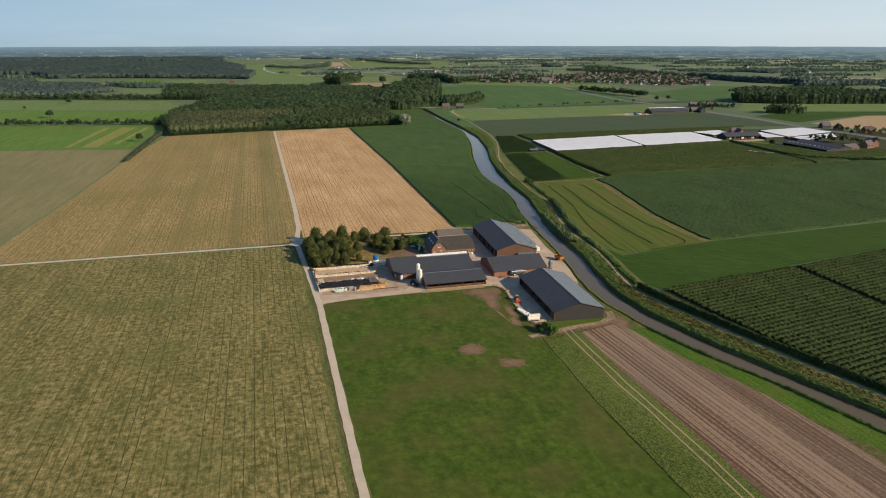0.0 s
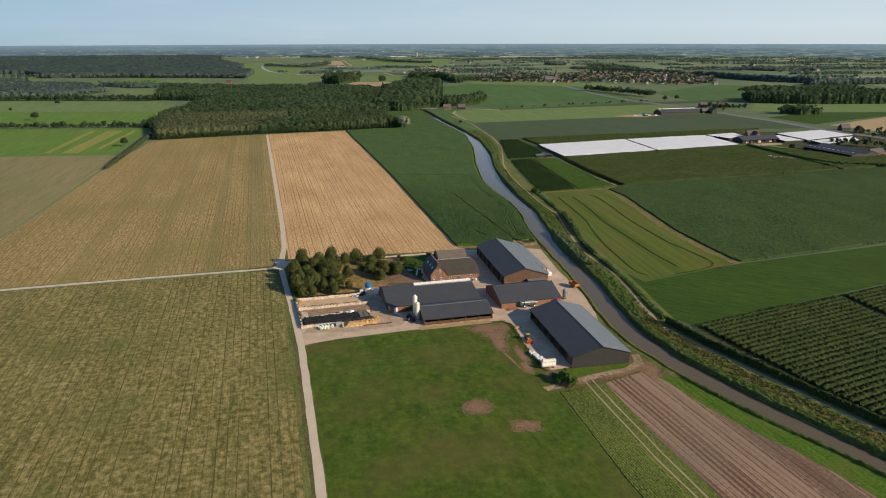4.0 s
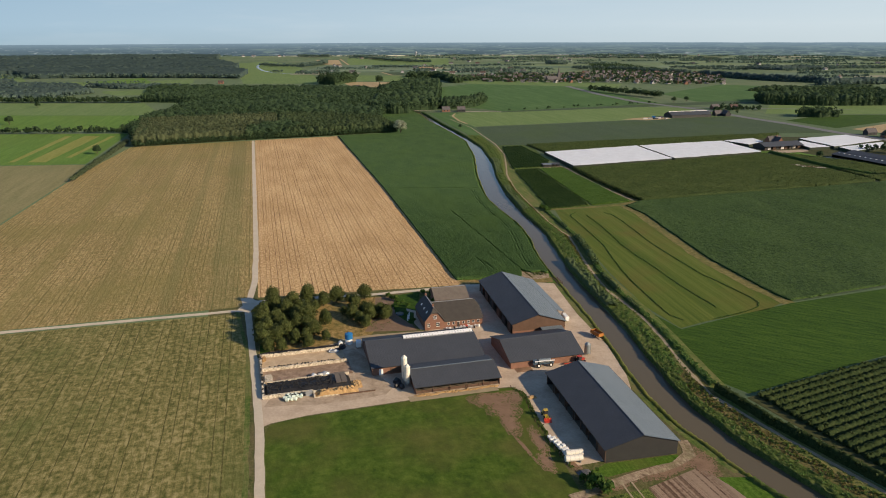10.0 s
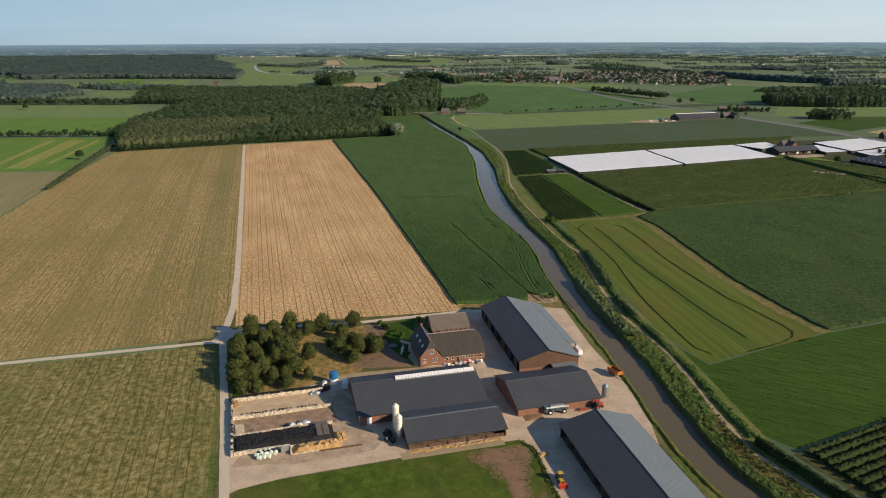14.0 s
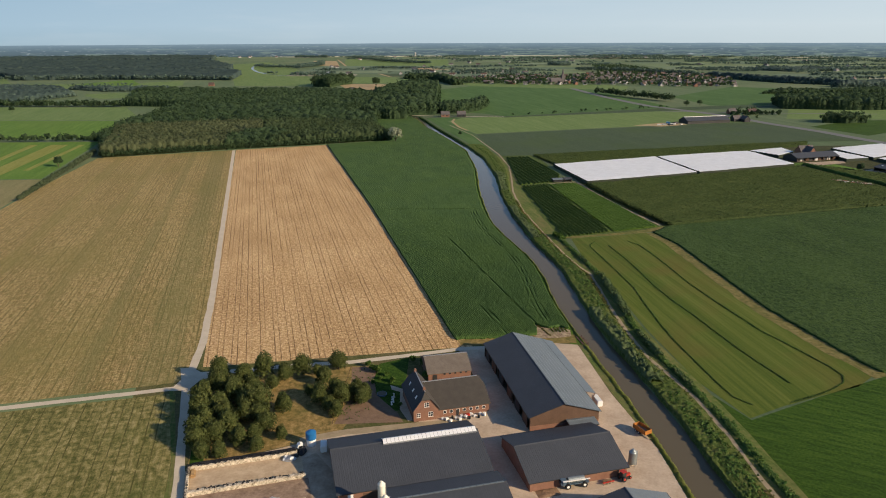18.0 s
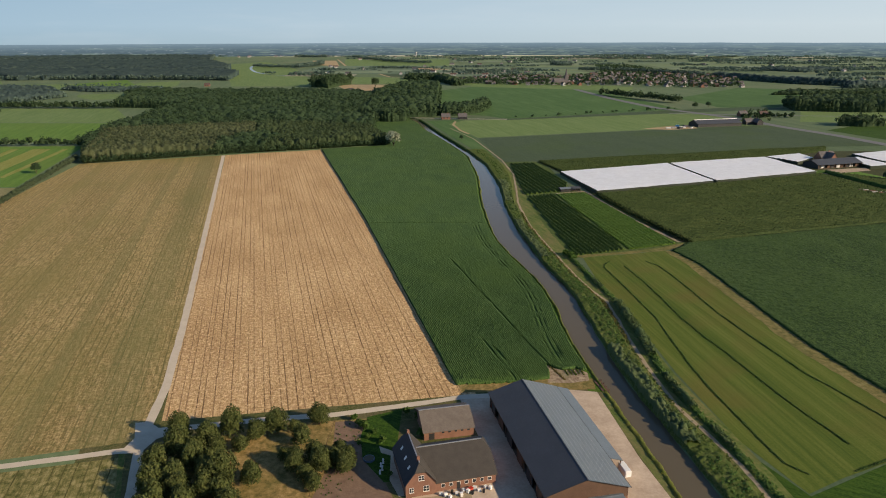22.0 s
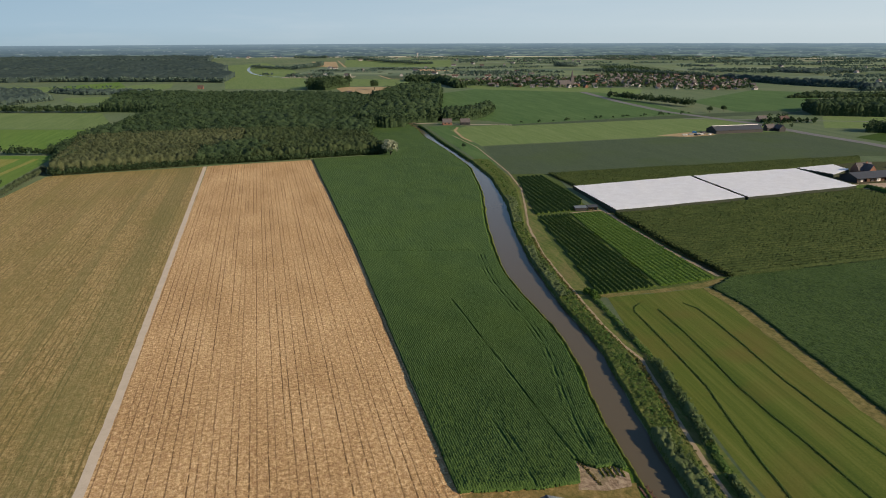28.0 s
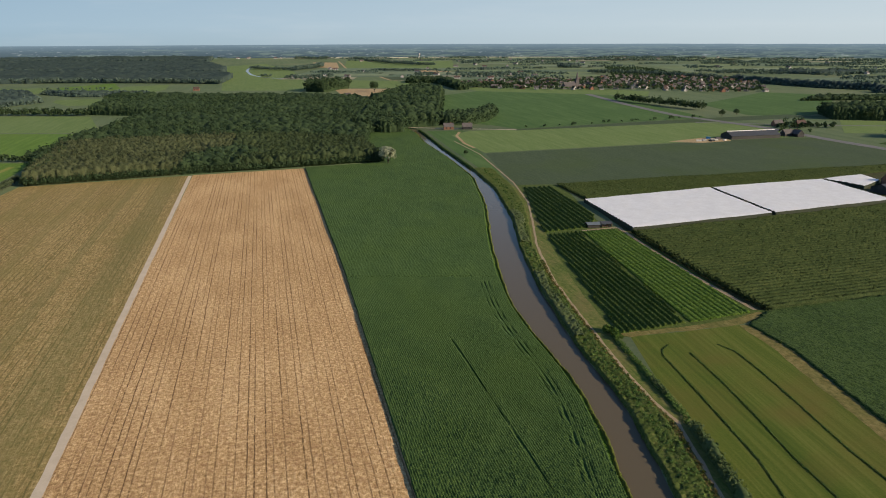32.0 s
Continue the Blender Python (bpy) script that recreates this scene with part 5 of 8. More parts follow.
M_WILLOW = leaf_mat("willow_leaves", (0.1350, 0.1650, 0.1050), (0.3000, 0.3300, 0.2250), (0.4500, 0.4650, 0.3450), 0.4)
M_POLLARD = leaf_mat("pollard_leaves", (0.045, 0.070, 0.036), (0.090, 0.120, 0.062), (0.135, 0.165, 0.090), 0.3)
M_ORCH = leaf_mat("orchard_leaves", (0.0250, 0.0560, 0.0110), (0.0680, 0.1100, 0.0230), (0.1200, 0.1600, 0.0400), 0.15)
M_ORCH_D = leaf_mat("orchard_dark_leaves", (0.0230, 0.0420, 0.0130), (0.0580, 0.0820, 0.0270), (0.1000, 0.1200, 0.0430), 0.12)
M_REED = leaf_mat("reed_leaves", (0.0418, 0.0728, 0.0151), (0.0970, 0.1394, 0.0344), (0.2071, 0.2070, 0.0680), 0.12)
M_TALLREED = leaf_mat("tall_reed_leaves", (0.050, 0.085, 0.030), (0.100, 0.145, 0.058), (0.160, 0.195, 0.090), 0.3)
M_FRINGE = leaf_mat("fringe_grass", (0.060, 0.095, 0.016), (0.135, 0.165, 0.032), (0.25, 0.235, 0.065), 0.15)
M_DRYTUFT = leaf_mat("dry_tuft_straw", (0.100, 0.092, 0.030), (0.190, 0.160, 0.058), (0.290, 0.235, 0.095), 0.2)
M_SHRUB = leaf_mat("shrub_leaves", (0.0263, 0.0638, 0.0120), (0.0750, 0.1360, 0.0270), (0.1400, 0.1913, 0.0450), 0.25)
M_BARK = plain_mat("bark", (0.05, 0.038, 0.027), (0.12, 0.095, 0.07), 1.0, fine=8)
M_PALEBARK = plain_mat("pale_bark", (0.16, 0.14, 0.11), (0.30, 0.27, 0.22), 1.0, fine=8)
M_OAKSKIN = leaf_mat("oak_canopy", (0.0275, 0.0530, 0.0260), (0.0510, 0.0850, 0.0390), (0.0780, 0.1160, 0.0510), 0.02, 7.0)
M_ALDERSKIN = leaf_mat("alder_canopy", (0.0330, 0.0550, 0.0240), (0.0590, 0.0860, 0.0370), (0.0890, 0.1170, 0.0520), 0.012, 4.5)
M_POPSKIN = leaf_mat("poplar_canopy", (0.0480, 0.0660, 0.0310), (0.0910, 0.1100, 0.0520), (0.1300, 0.1460, 0.0750), 0.012, 4.0)
# closed far canopy, its colour blued by painted haze as well
M_HAZYSKIN = leaf_mat("hazed_canopy", (0.0430, 0.0690, 0.0700), (0.0680, 0.1040, 0.0930), (0.1010, 0.1400, 0.1130), 0.006, 26.0)
M_REEDSKIN = leaf_mat("reed_stand", (0.0480, 0.0860, 0.0200), (0.1100, 0.1550, 0.0400), (0.2050, 0.2100, 0.0760), 0.12, 0.8)
M_SCRUB = leaf_mat("scrub_leaves", (0.0375, 0.0900, 0.0225), (0.1087, 0.1875, 0.0488), (0.1970, 0.2587, 0.0750), 0.1)
M_SCRUBSKIN = leaf_mat("scrub_stand", (0.0280, 0.0672, 0.0168), (0.0728, 0.1330, 0.0336), (0.1330, 0.1820, 0.0532), 0.15, 1.1)
M_ORCHSKIN = leaf_mat("orchard_row", (0.0360, 0.0760, 0.0150), (0.0940, 0.1440, 0.0300), (0.1600, 0.2020, 0.0520), 0.05, 0.9)
M_SOFTSKIN = leaf_mat("soft_fruit_row", (0.0700, 0.1350, 0.0200), (0.1250, 0.2150, 0.0360), (0.1850, 0.2700, 0.0600), 0.05, 0.9)
M_ORCHSKIN_M = leaf_mat("mid_orchard_row", (0.0260, 0.0480, 0.0160), (0.0600, 0.0900, 0.0290), (0.1020, 0.1290, 0.0450), 0.05, 0.9)
M_ORCHSKIN_D = leaf_mat("dark_orchard_row", (0.0151, 0.0340, 0.0101), (0.0416, 0.0655, 0.0202), (0.0731, 0.0958, 0.0315), 0.05, 0.9)
rng = np.random.default_rng(7)


def leaf_cloud(n, rx, rz, size, seed, lift=0.0, flat=0.5, lobes=5):
    """Leaf clumps as small bent quads on an uneven, lobed crown of radius rx and half height rz, centred at height lift."""
    r = np.random.default_rng(seed)
    d = r.normal(size=(n, 3))
    d /= np.linalg.norm(d, axis=1)[:, None]
    d[:, 2] = np.where(d[:, 2] < -0.55, -d[:, 2] * 0.6, d[:, 2])
    ld = r.normal(size=(lobes, 3))
    ld /= np.linalg.norm(ld, axis=1)[:, None]
    bulge = np.max(np.clip(d @ ld.T, 0, 1) ** 3, axis=1)
    rad = (0.58 + 0.46 * bulge) * r.uniform(0.7, 1.08, n)
    c = d * rad[:, None] * np.array([rx, rx, rz]) + np.array([0, 0, lift])
    nrm = d + r.normal(size=(n, 3)) * flat
    nrm /= np.linalg.norm(nrm, axis=1)[:, None]
    t = np.cross(nrm, r.normal(size=(n, 3)))
    t /= np.linalg.norm(t, axis=1)[:, None] + 1e-9
    b2 = np.cross(nrm, t)
    s = size * r.uniform(0.6, 1.35, n)[:, None]
    q = np.stack([c - t * s - b2 * s * 0.6, c + t * s * 0.9 - b2 * s * 0.7 - nrm * s * 0.25, c + t * s * 1.1 + b2 * s * 0.6, c - t * s * 0.8 + b2 * s * 0.75 - nrm * s * 0.2], 1)
    return q.reshape(-1, 3)


def scatter(clouds, pos, scale, spin, hscale=None):
    """Joins many clouds of quads set at pos, scaled and turned."""
    out = []
    pick = rng.integers(0, len(clouds), len(pos))
    for k, c in enumerate(clouds):
        idx = np.nonzero(pick == k)[0]
        if not len(idx):
            continue
        s = scale[idx][:, None]
        ca, sa = np.cos(spin[idx])[:, None], np.sin(spin[idx])[:, None]
        x = (c[None, :, 0] * ca - c[None, :, 1] * sa) * s + pos[idx, 0][:, None]
        y = (c[None, :, 0] * sa + c[None, :, 1] * ca) * s + pos[idx, 1][:, None]
        hs = s if hscale is None else hscale[idx][:, None]
        z = c[None, :, 2] * hs + (pos[idx, 2][:, None] if pos.shape[1] > 2 else 0)
        out.append(np.stack([x, y, z], -1).reshape(-1, 3))
    v = np.concatenate(out)
    return v, np.arange(len(v)).reshape(-1, 4)


def inside(px, py, poly):
    """Which of the points lie in a polygon."""
    ok = np.zeros(px.shape, bool)
    n = len(poly)
    for i in range(n):
        (x0, y0), (x1, y1) = poly[i], poly[(i + 1) % n]
        if y0 == y1:
            continue
        cross = ((y0 > py) != (y1 > py)) & (px < (x1 - x0) * (py - y0) / (y1 - y0) + x0)
        ok ^= cross
    return ok


def fill(poly, step, jitter=0.42, turn=0.0, stagger=True):
    """Jittered grid points in a polygon."""
    p = np.array(poly, float)
    ca, sa = math.cos(turn), math.sin(turn)
    u, v = p[:, 0] * ca + p[:, 1] * sa, -p[:, 0] * sa + p[:, 1] * ca
    gu, gv = np.meshgrid(np.arange(u.min(), u.max(), step), np.arange(v.min(), v.max(), step))
    gu = gu + rng.uniform(-jitter, jitter, gu.shape) * step
    gv = gv + rng.uniform(-jitter, jitter, gv.shape) * step
    x, y = (gu * ca - gv * sa).ravel(), (gu * sa + gv * ca).ravel()
    ok = inside(x, y, poly)
    return np.stack([x[ok], y[ok]], 1)


def canopy(name, poly, turn, du, dv, height, mat, label, category, base=0.0):
    """A crop stand as a close uneven surface over a polygon, with sides down to the ground. height(x, y, u, v) gives its top."""
    p = np.array(poly, float)
    ca, sa = math.cos(turn), math.sin(turn)
    u, v = p[:, 0] * ca + p[:, 1] * sa, -p[:, 0] * sa + p[:, 1] * ca
    gu, gv = np.meshgrid(np.arange(u.min() - du, u.max() + du, du), np.arange(v.min() - dv, v.max() + dv, dv))
    h, w = gu.shape
    ju, jv = gu + rng.uniform(-0.2, 0.2, gu.shape) * du, gv + rng.uniform(-0.4, 0.4, gu.shape) * dv
    x, y = ju * ca - jv * sa, ju * sa + jv * ca
    ok = inside(x, y, poly)
    z = height(x, y, gu, gv)
    ids = np.arange(h * w).reshape(h, w)
    quad = np.stack([ids[:-1, :-1], ids[:-1, 1:], ids[1:, 1:], ids[1:, :-1]], -1)
    keep = ok[:-1, :-1] & ok[:-1, 1:] & ok[1:, 1:] & ok[1:, :-1]
    f = quad[keep]
    verts = np.stack([x.ravel(), y.ravel(), z.ravel()], 1)
    e = np.concatenate([f[:, [0, 1]], f[:, [1, 2]], f[:, [2, 3]], f[:, [3, 0]]])
    key = np.sort(e, 1)
    code = key[:, 0].astype(np.int64) * (h * w) + key[:, 1]
    _, first, count = np.unique(code, return_index=True, return_counts=True)
    rim = e[first[count == 1]]
    low = verts.copy()
    low[:, 2] = base
    n = len(verts)
    used = np.unique(np.concatenate([f.ravel(), rim.ravel(), rim.ravel() + n]))
    both = np.concatenate([verts, low])
    remap = np.full(2 * n, -1)
    remap[used] = np.arange(len(used))
    side = np.stack([rim[:, 1], rim[:, 0], rim[:, 0] + n, rim[:, 1] + n], 1)
    ob = array_mesh(name, both[used], remap[np.concatenate([f, side])], mat)
    return tagged(ob, label, category, kind="stuff")


def crowns(cell, top, drop, jit, seed):
    """Height of a closed wood: rounded crowns set side by side, each of its own height."""
    def rnd(a, b, k):
        return np.mod(np.sin(a * 127.1 + b * 311.7 + k * 74.7 + seed) * 43758.5453, 1.0)

    def fn(x, y, u, v):
        ci, cj = np.floor(x / cell), np.floor(y / cell)
        best = np.full(x.shape, -99.0)
        for di in (-1, 0, 1):
            for dj in (-1, 0, 1):
                a, b = ci + di, cj + dj
                cx, cy = (a + 0.1 + 0.8 * rnd(a, b, 1)) * cell, (b + 0.1 + 0.8 * rnd(a, b, 2)) * cell
                d2 = ((x - cx) ** 2 + (y - cy) ** 2) / (0.62 * cell) ** 2
                best = np.maximum(best, top * (0.76 + 0.26 * rnd(a, b, 3)) - drop * d2)
        best += top * 0.06 * np.sin(x * 0.021 + 1.3 * np.sin(y * 0.017)) + top * 0.05 * np.sin(y * 0.033 + x * 0.011)
        return np.maximum(best, top * 0.4) + rng.uniform(-jit, jit, x.shape)
    return fn


def row_height(top, ridge, jit, period):
    def fn(x, y, u, v):
        return top + ridge * np.cos(u * 2 * np.pi / period) + rng.uniform(-jit, jit, x.shape)
    return fn


def corn_height(x, y, u, v):
    off = river_l(y) - x
    rows = np.where(off < 11.0, off, u)
    fade = np.interp(y, [700, 868], [1.0, 0.4])
    z = 1.05 + fade * (0.15 * np.cos(rows * 2 * np.pi / 0.76) + rng.uniform(-0.13, 0.13, x.shape))
    # wheel tracks, half overgrown: along the bank, straight through, and two short ones at the headland
    broken = 0.55 + 0.45 * np.sin(y * 0.31 + 2.0 * np.sin(y * 0.07)) + rng.uniform(-0.3, 0.3, x.shape)
    for o, deep in ((8.6, 0.45), (10.6, 0.6), (12.4, 0.3)):
        z -= deep * broken * np.exp(-((off - o) / 0.26) ** 2) * (y < 860)
    d = (x - 49.2) * 0.966 + (y - 707.7) * 0.258
    z -= 0.6 * np.exp(-(d / 0.22) ** 2) * (y < 790) * (0.6 + 0.4 * broken)
    for o in (0.0, 2.0):
        d = (x - 44.1 - o) * 0.961 + (y - 664) * 0.277
        z -= 0.55 * broken * np.exp(-(d / 0.26) ** 2) * (y < 684 - 4 * o)
    front = np.clip(0.6 + (y - 646 - (x - 28) * 0.1) / 5, 0.45, 1)
    return z * front


def corn_far(x, y, u, v):
    return 1.05 + 0.08 * np.cos(u * 2 * np.pi / 1.52) + rng.uniform(-0.12, 0.12, x.shape)


CORN = [(27, 645.2), (51, 646.8), (55, 648.4), (61, 649.3), (61.8, 655), (61.2, 661), (64.2, 657.7), (67, 656.2), (72, 657.4), (74.6, 655.2)] + edge_l(657, 868, 2.3) + [(-26, 868)]
canopy("corn_field", CORN, TURN, 0.253, 0.62, corn_height, M_CORN, "tall dense green maize standing in rows", "corn field")
CORN_FAR = edge_l(866.4, 1478, 2.5) + [(-74, 1478), (-66, 1330), (-52, 1262), (-36, 1216), (-50, 1204), (-107, 1183), (-25.6, 866.4)]
canopy("corn_field", CORN_FAR, TURN, 0.5, 1.25, corn_far, M_CORN, "tall dense green maize reaching to the wood", "corn field")
canopy("beet_field", [(154, 806), (171, 823), (267, 851), (385, 887), (520, 928), (640, 800), (319, 664), (182, 613), (177, 630), (168, 677), (164, 732), (161, 780)], radians(20), 0.95, 1.0, row_height(0.7, 0.05, 0.18, 1.9), M_BEET, "dense dark green crop with an upright edge", "crop field")
canopy("potato_rows", [(58.6, 467.3), (68.6, 470.5), (74.4, 447), (79.8, 425), (88.8, 392), (96.4, 362), (102, 340), (89, 340), (83.5, 362), (78.5, 381), (69.2, 416)], radians(16), 0.253, 0.5, row_height(0.14, 0.07, 0.07, 0.76), M_POTATO, "low leafy green plants in ridged rows", "crop field", base=0.03)


def tree_rows(tall, wide, gap):
    """Height of hedge-like rows with open lanes between them."""
    def fn(x, y, u, v):
        d = np.abs((u / gap) % 1.0 - 0.5) * gap
        lump = 0.85 + 0.15 * np.sin(v * 2.1 + np.floor(u / gap) * 2.4) + rng.uniform(-0.16, 0.16, x.shape)
        return np.where(d < wide, tall * lump * (1 - 0.35 * (d / wide) ** 2), 0.1)
    return fn


def orchard(name, poly, turn, gap, tall, wide, mat, label, step=1.0, skin=None, leafy=5, every=1.8):
    """Rows of small trees, run together along each row, with loose clumps of leaves."""
    ob = canopy(name, poly, turn + math.pi / 2, gap / 7, step, tree_rows(tall, wide, gap), skin or mat, label, "orchard", base=0.05)
    p = np.array(poly, float)
    ca, sa = math.cos(turn + math.pi / 2), math.sin(turn + math.pi / 2)
    u, v = p[:, 0] * ca + p[:, 1] * sa, -p[:, 0] * sa + p[:, 1] * ca
    k = np.arange(np.floor(u.min() / gap), u.max() / gap)
    gu, gv = np.meshgrid((k + 0.5) * gap, np.arange(v.min(), v.max(), every), indexing="ij")
    gu, gv = gu + rng.uniform(-0.2, 0.2, gu.shape), gv + rng.uniform(-0.6, 0.6, gv.shape)
    x, y = (gu * ca - gv * sa).ravel(), (gu * sa + gv * ca).ravel()
    ok = inside(x, y, poly)
    pos = np.stack([x[ok], y[ok]], 1)
    clouds = [leaf_cloud(leafy, wide * 0.9, tall * 0.4, 0.34, 100 + s, lift=tall * 0.62, flat=0.6) for s in range(5)]
    vv, ff = scatter(clouds, pos, rng.uniform(0.85, 1.15, len(pos)), rng.uniform(0, 6.28, len(pos)))
    return tagged(array_mesh("orchard_leaves", vv, ff, mat), "loose leafy twigs of the orchard rows", "orchard", kind="stuff")


def bank_canopy(name, side, off0, off1, y0, y1, tall, jit, mat, label, category="reeds", gaps=0.0, reach=None):
    """Reeds or weeds as a close uneven band that follows a bank."""
    yy = np.arange(y0, y1, 0.6)
    oo = np.arange(off0, off1 + 0.01, 0.5)
    gy, go = np.meshgrid(yy, oo, indexing="ij")
    e = river_l(yy) if side < 0 else river_r(yy)
    edge = np.array([noise.noise((3.3, q * 0.08, off0)) for q in yy]) * 0.7
    k = 1.0 if reach is None else (reach(yy) - e)[:, None] / off1
    x = e[:, None] + side * (go * k + edge[:, None]) + rng.uniform(-0.2, 0.2, go.shape)
    y = gy + rng.uniform(-0.25, 0.25, gy.shape)
    big = np.array([[noise.noise((a * 0.12, c * 0.3, 5.0)) for c in oo] for a in yy])
    small = np.array([[noise.noise((a * 0.55, c * 0.7, 9.0)) for c in oo] for a in yy])
    z = tall * (0.85 + 0.25 * big + 0.45 * small) + rng.uniform(-jit, jit, go.shape)
    if gaps:
        z = np.where(big < gaps - 0.6, 0.08, z)
    z[:, 0] = -0.7 if off0 < 1 else 0.0
    z[:, -1] = 0.0
    z = np.maximum(z, np.where(go < 1.0, -0.7, 0.02))
    h, w = go.shape
    ids = np.arange(h * w).reshape(h, w)
    f = np.stack([ids[:-1, :-1], ids[:-1, 1:], ids[1:, 1:], ids[1:, :-1]], -1).reshape(-1, 4)
    if side < 0:
        f = f[:, ::-1]
    else:
        f = f[:, [0, 1, 2, 3]]
    return tagged(array_mesh(name, np.stack([x.ravel(), y.ravel(), z.ravel()], 1), f, mat), label, category, kind="stuff")



def line_canopy(name, pts, width, tall, jit, mat, label, category="hedge", lumpy=0.4, gaps=-9.0, round_top=True):
    """A continuous hedge or belt of scrub along a line, with an uneven skin."""
    line = []
    for (x0, y0), (x1, y1) in zip(pts, pts[1:]):
        n = max(1, int(math.hypot(x1 - x0, y1 - y0) / 0.6))
        line += [(x0 + (x1 - x0) * k / n, y0 + (y1 - y0) * k / n) for k in range(n)]
    line = np.array(line)
    d = np.gradient(line, axis=0)
    d /= np.linalg.norm(d, axis=1)[:, None]
    side = np.stack([-d[:, 1], d[:, 0]], 1)
    m = max(5, int(width / 0.4) + 1)
    o = np.linspace(-0.5, 0.5, m)
    big = np.array([noise.noise((p[0] * 0.16, p[1] * 0.16, 2.0)) for p in line])
    wide = width * (1 + 0.5 * lumpy * big)
    x = line[:, None, 0] + side[:, None, 0] * o[None] * wide[:, None] + rng.uniform(-0.15, 0.15, (len(line), m))
    y = line[:, None, 1] + side[:, None, 1] * o[None] * wide[:, None] + rng.uniform(-0.15, 0.15, (len(line), m))
    prof = np.sqrt(np.clip(1 - (2 * np.abs(o)) ** (2.2 if round_top else 6), 0, 1))
    z = tall * prof[None] * (0.85 + lumpy * big[:, None]) + rng.uniform(-jit, jit, x.shape) * prof[None]
    z = np.where((big < gaps)[:, None], 0.02, np.maximum(z, 0.02))
    h, w = x.shape
    ids = np.arange(h * w).reshape(h, w)
    f = np.stack([ids[:-1, :-1], ids[1:, :-1], ids[1:, 1:], ids[:-1, 1:]], -1).reshape(-1, 4)
    return tagged(array_mesh(name, np.stack([x.ravel(), y.ravel(), z.ravel()], 1), f, mat), label, category, kind="stuff")


orchard("orchard", [(128, 524), (206, 559.5), (219, 505), (262, 420), (205, 366), (178, 414), (150, 470)], radians(25), 3.35, 1.9, 0.85, M_ORCH_D, "close rows of dark green fruit trees", step=0.7, skin=M_ORCHSKIN_D, leafy=12, every=1.2)
orchard("orchard", [(210, 561), (290, 597), (420, 655), (420, 520), (275, 425), (224, 503)], radians(25), 3.35, 1.9, 0.85, M_ORCH_D, "close rows of dark green fruit trees", step=0.7, skin=M_ORCHSKIN_D, leafy=12, every=1.2)
orchard("orchard", [(89, 1090), (113, 1094), (128, 1000), (122, 968), (87, 953)], radians(-80), 4.0, 1.7, 0.7, M_ORCH, "young orchard with widely set rows", skin=M_ORCHSKIN)
orchard("orchard", [(88.5, 948), (110, 955), (129, 807.5), (97.5, 796)], radians(-80), 2.9, 1.4, 0.6, M_ORCH, "fruit rows trained as narrow hedges", skin=M_ORCHSKIN)
orchard("orchard", [(111.5, 956), (131, 961), (136, 955), (161, 819), (130.5, 808)], radians(-80), 2.9, 0.8, 1.2, M_SOFTSKIN, "brighter green soft-fruit rows", skin=M_SOFTSKIN)
orchard("orchard", [(144, 953), (250, 991), (357, 1030), (388, 890), (285, 856), (171, 821), (159, 870)], radians(16.3), 3.6, 2.4, 0.95, M_ORCH_D, "broad orchard block in close rows", step=1.3, skin=M_ORCHSKIN_M)
orchard("orchard", [(117, 1101), (131, 1046), (236, 1085), (342, 1120), (430, 1160), (444, 1188), (280, 1144)], radians(16.3), 3.6, 2.4, 0.95, M_ORCH_D, "orchard strip behind the white covers", step=1.4, skin=M_ORCHSKIN_M)
orchard("orchard", [(366, 1046), (392, 890), (470, 920), (560, 960), (420, 985)], radians(16.3), 3.6, 2.2, 0.95, M_ORCH_D, "broad orchard block in close rows", step=1.4, skin=M_ORCHSKIN_M)


def bushes(name, pts, width, tall, step, mat, label, category="hedge", n=26, size=0.45, seed=0, wide=None):
    """A hedge or a line of bushes along a line of points."""
    pos = []
    for (x0, y0), (x1, y1) in zip(pts, pts[1:]):
        ln = math.hypot(x1 - x0, y1 - y0)
        k = max(1, int(ln / step))
        for i in range(k):
            f = (i + rng.uniform(0, 1)) / k
            o = rng.uniform(-0.5, 0.5) * width
            pos.append((x0 + (x1 - x0) * f - (y1 - y0) / ln * o, y0 + (y1 - y0) * f + (x1 - x0) / ln * o))
    pos = np.array(pos)
    w = wide or tall * 0.55
    clouds = [leaf_cloud(n, w, tall * 0.5, size, seed + s, lift=tall * 0.47, flat=0.6) for s in range(6)]
    v, f = scatter(clouds, pos, rng.uniform(0.6, 1.2, len(pos)), rng.uniform(0, 6.28, len(pos)))
    return tagged(array_mesh(name, v, f, mat), label, category, kind="stuff")


# river banks: reeds, shrubs, the path and the ditch
PATH_PTS = [(36, 1360), (62, 1262), (83, 1113), (87, 1040), (83, 975), (79, 925), (80, 863), (85, 815), (91, 764), (95, 741), (99, 727), (99, 705), (98.6, 680), (99.2, 650), (100.6, 630), (104, 615), (108, 596), (110, 572), (110.3, 551), (112.5, 525), (121.5, 505.4), (131, 487), (140, 470), (155, 443), (168, 421), (195, 374), (250, 279)]


def path_x(y):
    return np.interp(y, [p[1] for p in PATH_PTS[::-1]], [p[0] for p in PATH_PTS[::-1]])


def between(y0, y1, f):
    """A line on the bank, at the share f of the way from the water to the path."""
    return [(float(river_r(y) * (1 - f) + path_x(y) * f), float(y)) for y in np.arange(y0, y1, 12)]


def reed_reach(y):
    """How far the weeds reach from the water: nearly to the path, but only half way where dry grass takes over."""
    share = np.interp(y, [0, 520, 580, 2000], [0.42, 0.42, 0.9, 0.9])
    e = river_r(y)
    return e + (path_x(y) - 0.9 - e) * share


